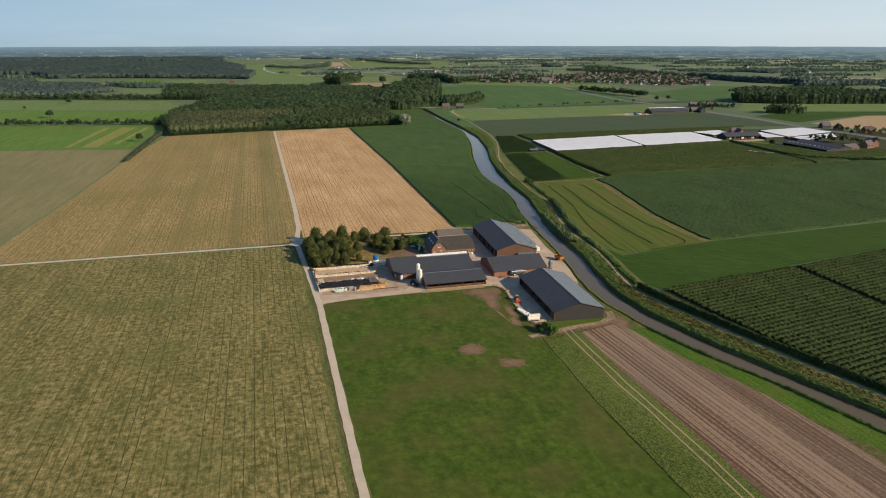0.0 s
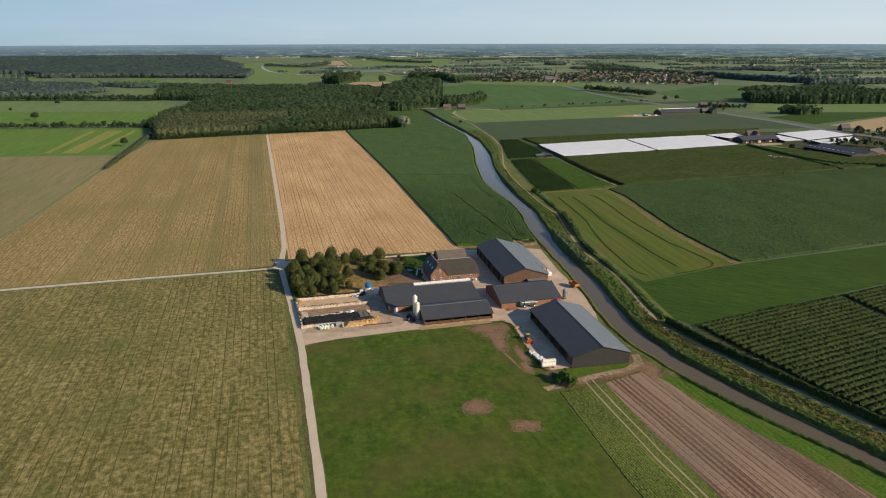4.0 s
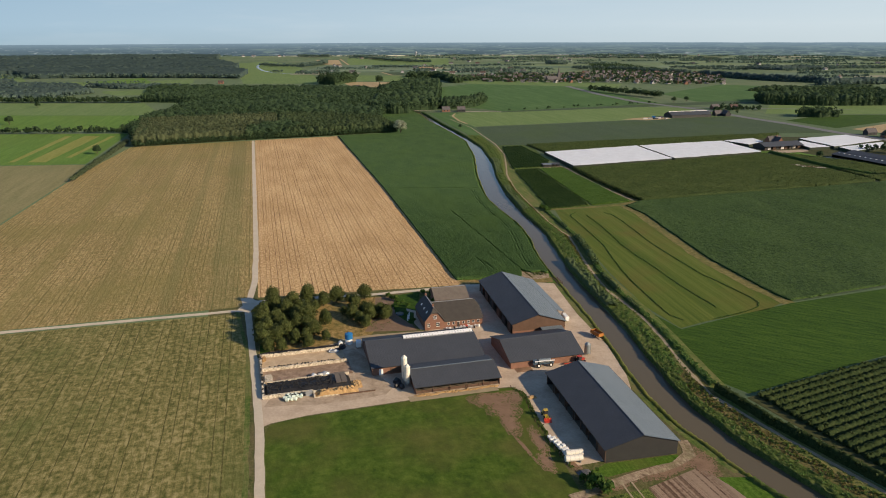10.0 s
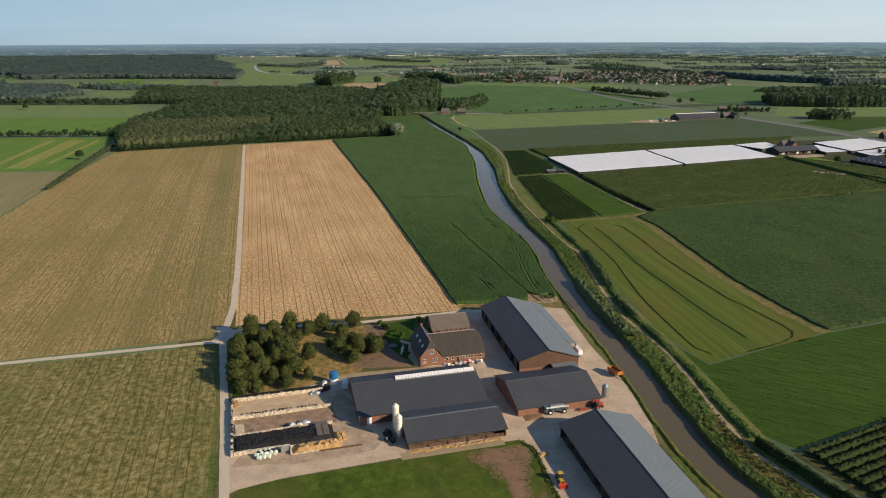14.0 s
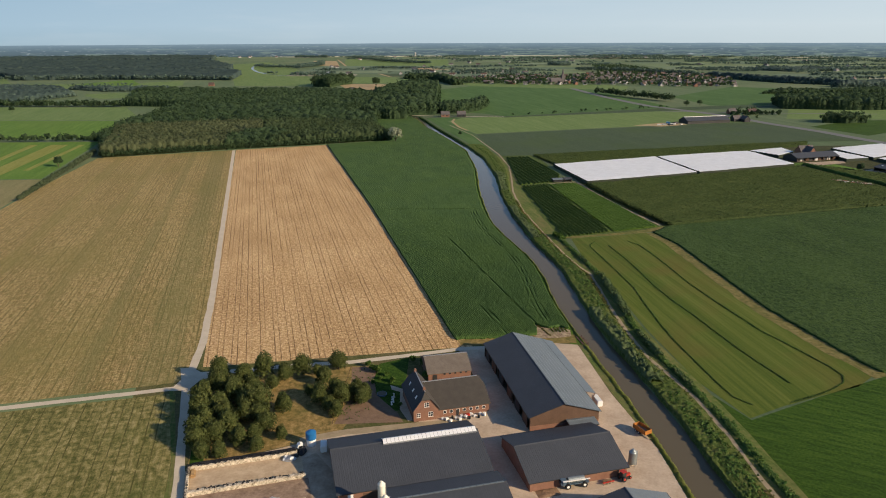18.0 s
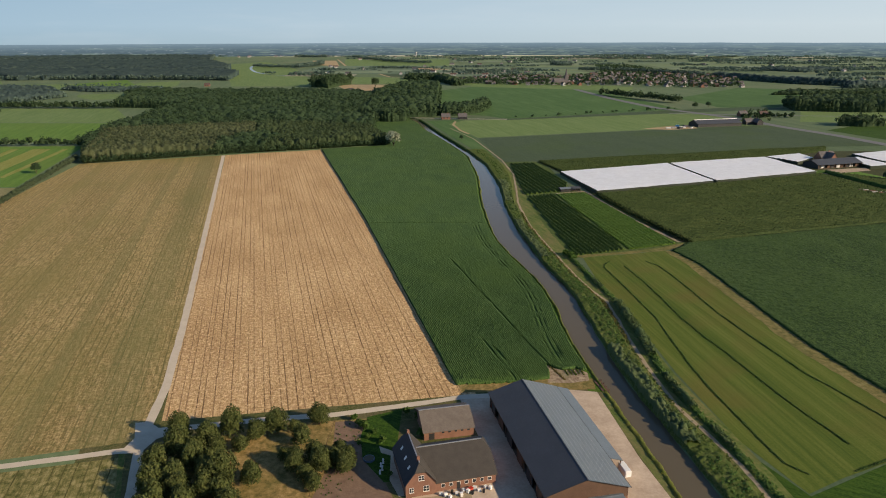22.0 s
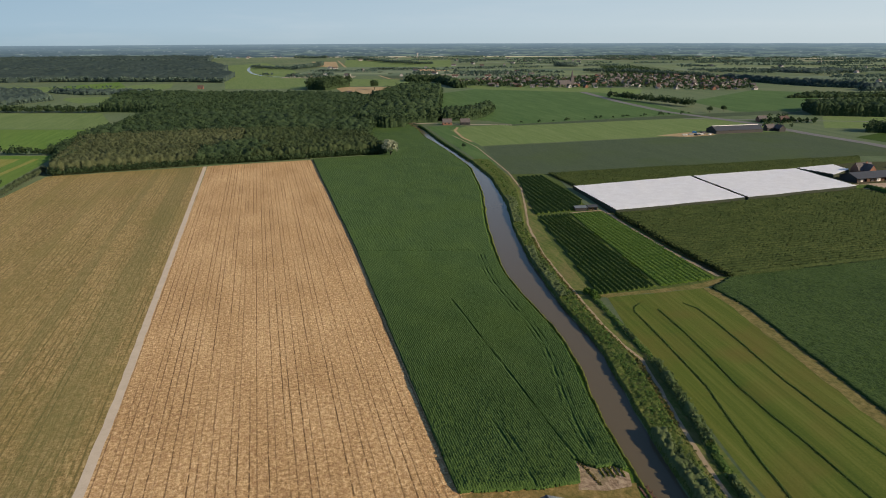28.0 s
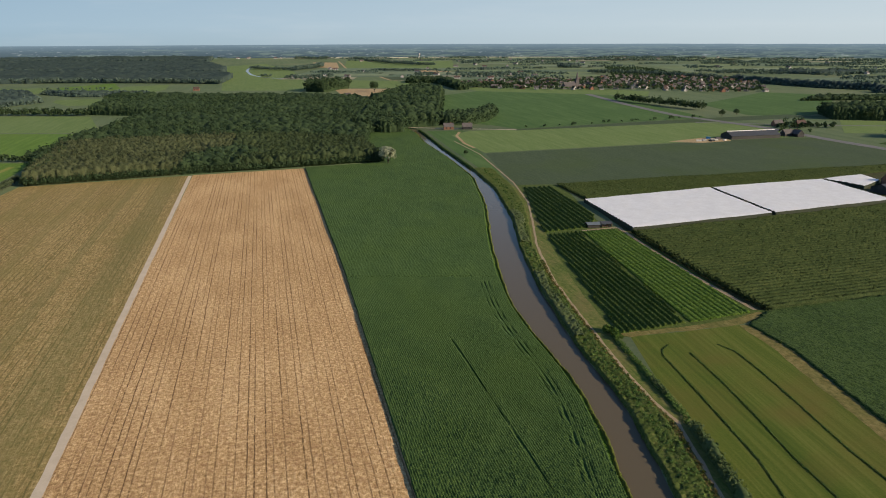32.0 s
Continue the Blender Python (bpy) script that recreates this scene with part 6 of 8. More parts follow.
bank_canopy("reeds", 1, 0.2, 9.0, 300, 1180, 1.0, 0.3, M_REEDSKIN, "dense green reeds and weeds on the bank", reach=reed_reach)
for y0, y1, tall in ((606, 676, 2.7), (792, 876, 1.9), (930, 1010, 1.8)):
    bank_canopy("tall_reeds", 1, 0.6, 6.5, y0, y1, tall, 0.35, M_TALLREED, "tall grey-green reed bed along the water", reach=lambda y: river_r(y) + (path_x(y) - river_r(y)) * (0.6 + 0.1 * np.sin(y * 0.11)))
    bushes("reed_plumes", [(x, y) for x, y in between(y0 + 2, y1 - 2, 0.42)] , 5.0, tall * 1.15, 0.22, M_TALLREED, "leafy tops of the reed bed", "reeds", n=9, size=0.26, seed=int(y0), wide=0.8)
bank_canopy("reeds", -1, 0.2, 2.8, 300, 478, 0.8, 0.3, M_REED, "narrow green reed fringe along the water")
bank_canopy("reeds", -1, 0.2, 2.2, 478, 640, 0.5, 0.2, M_FRINGE, "narrow yellow-green fringe along the yard")
bank_canopy("reeds", -1, 0.2, 2.0, 640, 1440, 0.6, 0.2, M_FRINGE, "yellow-green grass fringe below the maize")
bank_canopy("reeds", 1, 0.2, 3.5, 1180, 1460, 1.3, 0.4, M_SCRUBSKIN, "dark bushes lining the far river")
bushes("shrubs", between(540, 606, 0.45), 6.0, 1.5, 0.22, M_SCRUB, "dense leafy scrub among the reeds", "shrubs", n=14, size=0.22, seed=25, wide=0.9)
bushes("shrubs", between(676, 860, 0.5), 6.6, 1.5, 0.2, M_SCRUB, "dense leafy scrub among the reeds", "shrubs", n=13, size=0.22, seed=26, wide=0.9)
bushes("shrubs", between(330, 545, 0.2), 3.0, 1.3, 0.26, M_SCRUB, "leafy weeds along the water's edge", "shrubs", n=12, size=0.2, seed=27, wide=0.8)
bushes("shrubs", between(860, 1180, 0.45), 5.4, 1.4, 0.7, M_SCRUB, "leafy scrub among the reeds", "shrubs", n=16, size=0.3, seed=28, wide=0.9)
bushes("reed_tufts", between(440, 900, 0.72), 5.0, 0.9, 0.45, M_REED, "pale reed tufts on the bank", "reeds", n=12, size=0.2, seed=29, wide=0.55)
bushes("dry_tufts", between(680, 900, 0.88), 1.8, 0.7, 0.5, M_DRYTUFT, "straw-yellow dry grass tufts beside the path", "grass", n=9, size=0.2, seed=33, wide=0.6)
bushes("dry_tufts", between(330, 540, 0.66), 6.0, 0.4, 0.3, M_DRYTUFT, "straw-yellow dry grass on the bank", "grass", n=8, size=0.2, seed=34, wide=0.6)
bushes("weeds", between(330, 540, 0.62), 6.5, 0.5, 0.45, M_SCRUB, "green weeds in the dry bank grass", "grass", n=9, size=0.2, seed=35, wide=0.6)
bank_strip("dry_bank", 1, 3.0, 12.5, 330, 548, M_DRYBANK, 0.06, "dry brownish grass slope beside the path")
bushes("trampled_maize", [(62.5, 660), (66.5, 649)], 0.8, 0.25, 0.2, M_DRYTUFT, "flattened straw-coloured maize stalks", "maize", n=6, size=0.22, seed=37, wide=0.35)
for k in range(5):
    bushes("trampled_maize", [(67.5 + 1.5 * k, 657.5), (68.3 + 1.4 * k, 652.5 + 0.5 * (k % 2))], 0.3, 0.4, 0.2, M_FRINGE, "yellowing row of broken maize", "maize", n=6, size=0.2, seed=38 + k, wide=0.3)
ribbon("path", PATH_PTS, 1.35, M_DIRT, 0.1, "pale dirt path along the river", "path", ragged=0.5)
DITCH = [(116, 532), (113.5, 556), (112.5, 580), (109, 606), (105.5, 628), (103.6, 640), (103.2, 660), (103.8, 690), (103.6, 714), (102, 735), (99, 756), (96.5, 775), (94, 795)]
line_canopy("ditch_scrub", DITCH, 2.6, 1.0, 0.3, M_SCRUBSKIN, "uneven low scrub along the ditch", "shrubs", lumpy=0.7, gaps=-0.3)
bushes("shrubs", DITCH, 2.4, 1.4, 0.3, M_SCRUB, "loose shrubs along the ditch", "shrubs", n=12, size=0.22, seed=52, wide=0.8)
for k, (y0, y1, tall, wide) in enumerate(((668, 724, 3.0, 3.4), (628, 652, 2.4, 2.6), (604, 618, 1.8, 2.0), (744, 758, 1.6, 2.0))):
    pts = [(float(np.interp(y, [p[1] for p in DITCH], [p[0] for p in DITCH])), y) for y in range(y0, y1 + 1, 4)]
    line_canopy("reed_thicket", pts, wide, tall, 0.35, M_TALLREED, "tall thick reeds in the ditch", "reeds", lumpy=0.5)
    bushes("reed_plumes", pts, wide, tall * 1.15, 0.16, M_TALLREED, "leafy tops of the ditch reeds", "reeds", n=9, size=0.26, seed=80 + k, wide=0.8)
bushes("shrubs", [(97, 796), (92, 800), (96, 790)], 2.5, 3.4, 1.0, M_SHRUB, "rounded bush beside the path", "shrubs", n=60, size=0.4, seed=54)
line_canopy("hedge", [(115.5, 529), (124.5, 506.5), (134, 488.5), (143, 471.5), (158, 444.5), (171, 422.5), (198, 376), (228, 324)], 2.4, 3.2, 0.35, M_ORCHSKIN_D, "trimmed hedge beside the orchard", "hedge", lumpy=0.12, round_top=False)
bushes("hedge", [(170, 821), (157.5, 870), (142.5, 952)], 1.0, 2.6, 0.8, M_ORCH_D, "clipped windbreak hedge", "hedge", n=24, size=0.5, seed=60, wide=1.1)
bushes("hedge", [(400, 916), (440, 905), (475, 903)], 1.4, 3.2, 0.9, M_OAK, "dark clipped hedge of a farm", "hedge", n=24, size=0.55, seed=62, wide=1.5)
ribbon("path", [(112, 958), (126, 963), (137, 966), (144, 919), (153, 870), (164.5, 823)], 2.2, M_DIRT, 0.09, "dirt lane between the orchards", "path", ragged=0.5)
ribbon("path", [(166, 820), (150, 810.5), (126, 802.5), (100, 794)], 2.2, M_TANGRASS, 0.095, "grassy lane with dry wheel marks", "path", ragged=0.5)
for pts in ([(114, 785.5), (110.5, 781.5), (109, 776), (110.5, 763), (113.3, 735.6), (116, 706), (115.4, 685.4), (115.2, 661.8), (116, 641.4), (117.6, 625.7), (119.2, 609.8), (121, 597), (125.5, 591.5)], [(120.3, 778.3), (123.6, 755), (125.6, 731), (127, 705.6), (130, 685), (133.3, 668.8), (135.8, 651), (138.3, 636.5), (141, 624), (143.3, 615), (145.2, 606.6)], [(134, 786), (138.5, 779), (140.7, 764), (143, 741), (145, 713), (148, 692.8), (151.5, 672.6), (155, 653), (159.3, 641), (163.3, 628.6), (166.2, 619), (167, 612), (164.5, 607), (158.7, 602.5), (150.4, 598), (139, 593)]):
    ribbon("swath", pts, 0.65, M_ORCHSKIN_D, 0.16, "dark ragged line of uncut grass", "swath", ragged=0.35)
    bushes("tussocks", pts, 0.35, 0.4, 0.4, M_SCRUB, "low tussocks of uncut grass", "grass", n=6, size=0.16, seed=64, wide=0.3)
bushes("hedge_leaves", [(115.5, 529), (124.5, 506.5), (134, 488.5), (143, 471.5), (158, 444.5), (171, 422.5), (198, 376)], 2.0, 3.5, 0.4, M_ORCH_D, "leafy face of the orchard hedge", "hedge", n=16, size=0.26, seed=58, wide=0.9)
bushes("vegetables", [(-9, 583), (-6, 600), (-7, 620)], 10, 0.5, 0.35, M_SHRUB, "small vegetable plants on the garden bed", "garden", n=5, size=0.16, seed=66, wide=0.3)
ribbon("wheel_track", [(69.3, 475), (69.8, 472), (75.6, 447.2), (80.9, 425.1), (86, 408.5), (90, 392), (93.8, 378), (97.6, 362), (128, 240)], 0.6, M_DIRT, 0.09, "worn wheel track beside the crop", "track", ragged=0.2)
ribbon("wheel_track", [(72, 476), (72.7, 472.6), (78.2, 449.6), (83.5, 428), (88.4, 410), (92.6, 394.8), (96.4, 381), (100.5, 363), (131, 240)], 0.6, M_DIRT, 0.09, "worn wheel track beside the crop", "track", ragged=0.2)
ribbon("dirt_road", [(54, 469), (64, 474.5), (77, 480), (87, 484), (93, 489), (93, 497)], 3.4, M_STRAWDIRT, 0.1, "dusty dirt road behind the machine barn", "track", ragged=1.2)
ribbon("verge", [(37.5, 200), (-36.5, 500)], 1.2, M_BANK, 0.05, "rough grass edge of the track", "grass", ragged=0.5)
ribbon("verge", [(33, 200), (-41.5, 500), (-56.5, 560), (-73, 604)], 1.6, M_BANK, 0.05, "rough grass edge of the track", "grass", ragged=0.5)


def bare_patch(cx, cy, rx, ry, turn, seed):
    """Trodden earth: many small ragged flakes, close in the middle and thinning outwards."""
    r = random.Random(seed)
    vs, fs = [], []
    for k in range(int(60 * rx * ry)):
        d = r.random() ** 0.62 * 1.25
        a = r.uniform(0, 6.283)
        lim = 1 + 0.45 * noise.noise((math.cos(a) * 1.6, math.sin(a) * 1.6, seed * 3.7))
        size = r.uniform(0.18, 0.75) * (1.15 - 0.75 * min(1, d))
        u, v = math.cos(a) * d * lim * rx, math.sin(a) * d * lim * ry
        x, y = cx + u * math.cos(turn) - v * math.sin(turn), cy + u * math.sin(turn) + v * math.cos(turn)
        n = len(vs)
        z = 0.04 + 0.00002 * k
        vs += [(x + math.cos(q) * size * r.uniform(0.6, 1.2), y + math.sin(q) * size * r.uniform(0.6, 1.2), z) for q in (0.3, 1.7, 3.2, 4.9)]
        fs.append((n, n + 1, n + 2, n + 3))
    tagged(array_mesh("bare_patch", np.array(vs), np.array(fs), M_BARE), "bare trodden brown earth in the grass", "bare earth", kind="stuff")


for k, (cx, cy, rx, ry, turn) in enumerate(((29, 457, 4.6, 5.0, 0), (44.5, 445, 4.2, 3.6, 0), (36.5, 523.5, 7.5, 4.2, 0.3), (40, 517, 4.6, 5.5, 0.2), (41, 508, 2.6, 6.5, 0.15), (44, 494, 0.5, 8, 0.35), (44.5, 524, 2.0, 4, 0.1), (49.5, 486, 1.8, 5, 0.2), (49, 497, 1.6, 7, 0.2), (84, 481.5, 9, 2.2, 0.45), (95, 485, 3.5, 6, 0.2), (66, 474, 8, 1.6, 0.4), (57, 487, 1.5, 7, 0.25))):
    bare_patch(cx, cy, rx, ry, turn, k + 1)
sheet("grove_ground", [(-62, 606), (-52, 558), (-22, 570), (-10, 577), (-5, 600), (-2, 623), (-36, 619)], M_DRYGRASS, 0.05, "dry yellow grass under the fruit trees", "grass")
sheet("garden_bed", [(-13, 581), (9, 582), (6, 590), (-1, 600), (-3, 622), (-12, 621), (-10, 600)], M_BED, 0.065, "freshly dug dark garden bed", "garden")
sheet("lawn", [(-1, 600), (6, 589), (10, 590), (8.5, 605), (9, 629), (-2, 624), (-3, 612)], M_BRIGHT, 0.07, "small green garden lawn", "lawn")
sheet("lawn", [(-57, 580), (-51.5, 558), (-48, 560), (-54, 582)], M_BRIGHT, 0.07, "strip of green lawn by the track", "lawn")


sheet("lawn", [(61, 480.5), (66.6, 484.8), (88.8, 489.3), (90.5, 486.5), (78, 483), (66, 478.5)], M_LUSHBANK, 0.055, "strip of green grass behind the machine barn", "lawn")
sheet("track", [(-74, 603.5), (-72.5, 612), (-76, 621), (-71.5, 621.5), (-67, 617.5), (-61, 617.8), (-61.5, 614.6), (-65.5, 611.5), (-67.5, 604)], M_TRACK, 0.093, "wide gravel junction of the farm tracks", "track")
# weeds and a fence along the edge of the yard
EDGE = [(44.5, 531), (48, 526.5), (50.3, 508), (53, 495), (57, 483)]
bushes("weeds", EDGE, 1.2, 0.3, 0.3, M_REED, "rank green weeds along the yard's edge", "grass", n=8, size=0.2, seed=91, wide=0.5)
for (x0, y0), (x1, y1) in zip(EDGE, EDGE[1:]):
    for k in range(int(math.hypot(x1 - x0, y1 - y0) / 3.2)):
        f = k * 3.2 / math.hypot(x1 - x0, y1 - y0)
        root = tagged(empty("fence_post", x0 + (x1 - x0) * f - 1.0, y0 + (y1 - y0) * f, 0.03), "weathered wooden pasture fence post", "fence post", "pasture fence posts")
        slot(root, "post", -0.07, -0.07, 0, 0.07, 0.07, 1.25, M_WOOD)


# ---- trees ----
def tree(name, label, tall, spread, leaf, seed, quads=420, size=0.42, trunk_h=0.28, group="", bark=None, taper=0.0):
    """One tree: a tapered trunk with limbs, and a crown of many leaf clumps."""
    r = random.Random(seed)
    root = tagged(empty(name, 0, 0), label, "tree", group)
    bm = bmesh.new()
    th = tall * trunk_h
    tube(bm, (0, 0, -0.05), (0, 0, th * 1.6), tall * 0.03, tall * 0.018, 8)
    for k in range(6):
        a = k * 1.05 + r.uniform(-0.3, 0.3)
        z0 = th * r.uniform(0.8, 1.5)
        tube(bm, (0, 0, z0), (math.cos(a) * spread * 0.6, math.sin(a) * spread * 0.6, z0 + tall * r.uniform(0.2, 0.4)), tall * 0.013, tall * 0.004, 5)
    part("trunk", bm, bark or M_BARK, root)
    half = tall * (1 - trunk_h) * 0.52
    v = leaf_cloud(quads, spread, half, size, seed, lift=tall - half * 0.95, flat=0.45, lobes=9)
    inner = leaf_cloud(quads // 3, spread * 0.6, half * 0.65, size * 1.3, seed + 1, lift=tall - half, flat=0.8)
    skirt = leaf_cloud(quads // 3, spread * 0.92, tall * 0.2, size, seed + 2, lift=tall * 0.27, flat=0.6, lobes=7) if taper else inner[:0]
    v = np.concatenate([v, inner, skirt])
    up = np.clip((v[:, 2] - th) / (tall - th), 0, 1.1)
    v[:, :2] *= (1 + taper * (0.45 - up))[:, None]
    array_mesh("crown", v, np.arange(len(v)).reshape(-1, 4), leaf, root)
    return root


def plant(protos, spots, seed, lo=0.85, hi=1.2):
    """Copies of the given trees at the spots (x, y, size)."""
    r = random.Random(seed)
    used = set()
    for k, (x, y, s) in enumerate(spots):
        p = protos[k % len(protos)]
        m = pose(x, y, 0, 0, 0, r.uniform(0, 360))
        s *= r.uniform(lo, hi)
        o = p if p.name not in used else copy_thing(p, m)
        used.add(p.name)
        o.matrix_basis = m @ Matrix.Diagonal((s, s, s * r.uniform(0.92, 1.1), 1))


grove = [tree("fruit_tree", "old dark leafy tree on dry grass", 8.7, 3.9, M_GROVE, 300 + k, 1900, 0.25, 0.1, group="trees of the grove", taper=0.28) for k in range(5)]
GROVE = [(-58, 611, 1.0), (-59.5, 595, 1.0), (-53, 578, 1.0), (-48.5, 583, 1.05), (-48.5, 607.5, 0.9), (-43, 613.5, 0.95), (-35, 611, 0.85), (-29.5, 615.5, 1.0), (-17, 620, 1.0), (-19.5, 594.5, 0.85), (-12, 594, 0.9), (-5.5, 594, 0.9), (-38.5, 589, 1.0), (-33.5, 577.5, 0.9), (-40, 569, 0.85), (-44, 562.5, 0.6), (-52, 568, 0.95), (-30.5, 589, 0.75), (-28, 573, 0.6), (-55.5, 602, 1.0), (-49, 595, 1.05), (-44.5, 603, 0.9), (-41.5, 583.5, 0.95), (-47.5, 571, 0.9), (-34, 566, 0.65)]
plant(grove, GROVE, 11, 0.85, 1.12)
more = [tree("fruit_tree", "smaller leafy tree in the grove", 6.9, 3.3, M_GROVE, 320 + k, 1300, 0.25, 0.12, group="trees of the grove", taper=0.35) for k in range(3)]
plant(more, [(-20.5, 608, 0.85), (-57, 586, 1.1), (-8, 603, 0.8), (-52, 588, 1.1), (-13, 586, 0.8), (-24, 600, 0.55), (-54, 573, 1.0), (-57, 606, 1.1), (-50, 601, 1.1), (-45, 577, 1.1), (-43, 590, 1.0), (-44, 597, 0.9), (-37, 583, 0.95), (-36, 572, 0.9), (-38, 605, 0.7), (-49, 563, 0.8), (-15, 600, 0.8), (-9, 597, 0.9), (-16, 590, 0.75), (-5, 600, 0.7), (-24, 616, 0.6)], 17, 0.9, 1.15)
garden_bush = [tree("garden_bush", "rounded garden bush beside the lawn", 2.2, 1.3, M_SHRUB, 340 + k, 120, 0.28, 0.1, "garden bushes") for k in range(2)]
plant(garden_bush, [(-4, 618.5, 1.0), (-0.5, 611.5, 0.9), (-2, 616.5, 1.2), (1.5, 614, 0.8), (10.5, 626, 1.1), (15, 622, 1.5), (-3, 608, 0.7), (16.4, 612, 1.4), (4, 609, 0.9), (-6, 622, 0.8), (63.5, 471, 1.7), (61.5, 474.5, 2.0), (59.6, 473, 1.4), (65.2, 473, 1.2), (58.6, 476.5, 1.1), (7.5, 592, 0.6), (12.5, 606.5, 0.7)], 12)
pollard = [tree("pollard_tree", "small rounded pollard tree in a row", 5.2, 2.9, M_POLLARD, 350 + k, 260, 0.36, 0.1, "pollard row") for k in range(3)]
plant(pollard, [(-295.5 - 1.42 * k, 903 + 6.75 * k, 1.0 + 0.008 * k) for k in range(33)], 13, 0.95, 1.08)
field_oak = [tree("field_tree", "lone dark broadleaf tree in a field", 13, 6.0, M_OAK, 360 + k, 620, 0.55, 0.14, "lone field trees") for k in range(3)]
plant(field_oak, [(400, 1006, 0.55), (-343, 1050, 0.85), (-588, 1312, 1.0), (-683, 1560, 0.8), (-705, 1450, 0.5), (-132, 2136, 1.9), (47, 1258, 0.45), (449, 1615, 0.9), (478, 1632, 0.9), (640, 1560, 1.2)], 14)
poplar = [tree("poplar_tree", "tall narrow dark poplar", 22, 4.0, M_OAK, 370, 240, 0.9, 0.15)]
plant(poplar, [(-213, 2262, 1.35), (-206, 2268, 1.25), (395, 2250, 0.8), (150, 2270, 0.9)], 15)
willow = [tree("silver_willow", "pale silver-leaved willow at the wood's corner", 14, 6.5, M_WILLOW, 380, 520, 0.6, 0.12)]
plant(willow, [(-30, 1205, 1.4)], 16, 1, 1)

# the woods
oak_clouds = [leaf_cloud(20, 4.8, 4.0, 0.8, 400 + s, lift=11.0, flat=0.22, lobes=6) for s in range(7)]
pop_clouds = [leaf_cloud(15, 2.2, 4.8, 0.5, 420 + s, lift=9.2, flat=0.25, lobes=5) for s in range(7)]
line_clouds = [leaf_cloud(20, 6.0, 5.0, 1.5, 460 + s, lift=5.5, flat=0.22) for s in range(5)]


def wood(name, poly, step, clouds, mat, label, lo=0.8, hi=1.25, jitter=0.45, skin=None, seed=0):
    """A wood: crowns of leaf clumps and, where skin gives (crown width, height, drop, mesh step, material), the closed canopy under them."""
    if skin:
        cell, top, drop, grid, smat = skin
        canopy(name, poly, 0.3, grid, grid, crowns(cell, top, drop, grid * 0.22, seed), smat, label, "wood")
    if clouds is None:
        return
    pos = fill(poly, step, jitter)
    pos = np.concatenate([pos, np.zeros((len(pos), 1))], 1)
    if skin:
        rim = []
        for (x0, y0), (x1, y1) in zip(poly, poly[1:] + poly[:1]):
            n = max(1, int(math.hypot(x1 - x0, y1 - y0) / (step * 0.45)))
            rim += [(x0 + (x1 - x0) * k / n + random.uniform(-1.5, 1.5), y0 + (y1 - y0) * k / n + random.uniform(-1.5, 1.5), (-1.5, -0.3 * skin[1])[k % 2]) for k in range(n)]
        pos = np.concatenate([pos, np.array(rim)])
    s = rng.uniform(lo, hi, len(pos))
    s[pos[:, 2] < 0] *= 0.85
    v, f = scatter(clouds, pos, s, rng.uniform(0, 6.28, len(pos)))
    return tagged(array_mesh("tree_crowns", v, f, mat), "leafy crowns of " + label, "wood", kind="stuff")


POPLARS = [(-326, 1101), (-208, 1154), (-114, 1189), (-52, 1215), (-36, 1214), (-50, 1260), (-70, 1330), (-200, 1370), (-395, 1300)]
PALE_SIDE = [(-326, 1101), (-211, 1152), (-218, 1190), (-196, 1252), (-222, 1366), (-395, 1300)]
DARK_CLUMP = [(-213, 1149), (-163, 1171), (-158, 1225), (-196, 1254), (-220, 1190)]
GREEN_SIDE = [(-165, 1171), (-114, 1189), (-52, 1215), (-36, 1214), (-50, 1260), (-70, 1330), (-200, 1370), (-218, 1362), (-194, 1250), (-158, 1225)]
OAKS = [(-397, 1290), (-200, 1360), (-65, 1325), (-72, 1480), (-30, 1500), (15, 1500), (24, 1540), (-20, 1700), (-95, 1830), (-320, 1850), (-600, 1880), (-545, 1660), (-425, 1640), (-410, 1480)]
wood("wood", PALE_SIDE, 4.7, pop_clouds, M_POPLAR, "a plantation of slender grey-green poplars", 0.8, 1.2, skin=(4.6, 13.0, 3.0, 1.1, M_POPSKIN))
wood("wood", DARK_CLUMP, 8.0, oak_clouds, M_OAK, "a clump of dark broadleaf trees", 0.8, 1.15, skin=(8.5, 15.0, 4.5, 1.6, M_OAKSKIN), seed=7)
wood("wood", GREEN_SIDE, 5.0, pop_clouds, M_ALDER, "a stand of close dark green trees", 0.8, 1.25, skin=(5.2, 13.5, 3.2, 1.2, M_ALDERSKIN), seed=4)
wood("wood", OAKS, 9.5, oak_clouds, M_OAK, "a dense dark broadleaf wood", 0.8, 1.25, skin=(9.5, 15.5, 4.5, 1.8, M_OAKSKIN), seed=3)
wood("wood", [(-95, 1440), (-50, 1428), (-26, 1436), (-28, 1486), (12, 1500), (18, 1600), (20, 1800), (22, 2030), (-20, 2140), (-65, 2110), (-82, 1950), (-110, 1840), (-90, 1700)], 12.0, [c * 1.4 for c in oak_clouds], M_OAK, "tall old trees by the river", 0.85, 1.2, skin=(13.0, 22.5, 7.0, 2.2, M_OAKSKIN), seed=5)
wood("wood", [(22, 1508), (62, 1516), (88, 1560), (108, 1640), (98, 1690), (66, 1600), (20, 1560)], 7.5, oak_clouds, M_OAK, "a row of trees behind a brick farmhouse", skin=(8.0, 16.5, 5.0, 1.8, M_OAKSKIN))
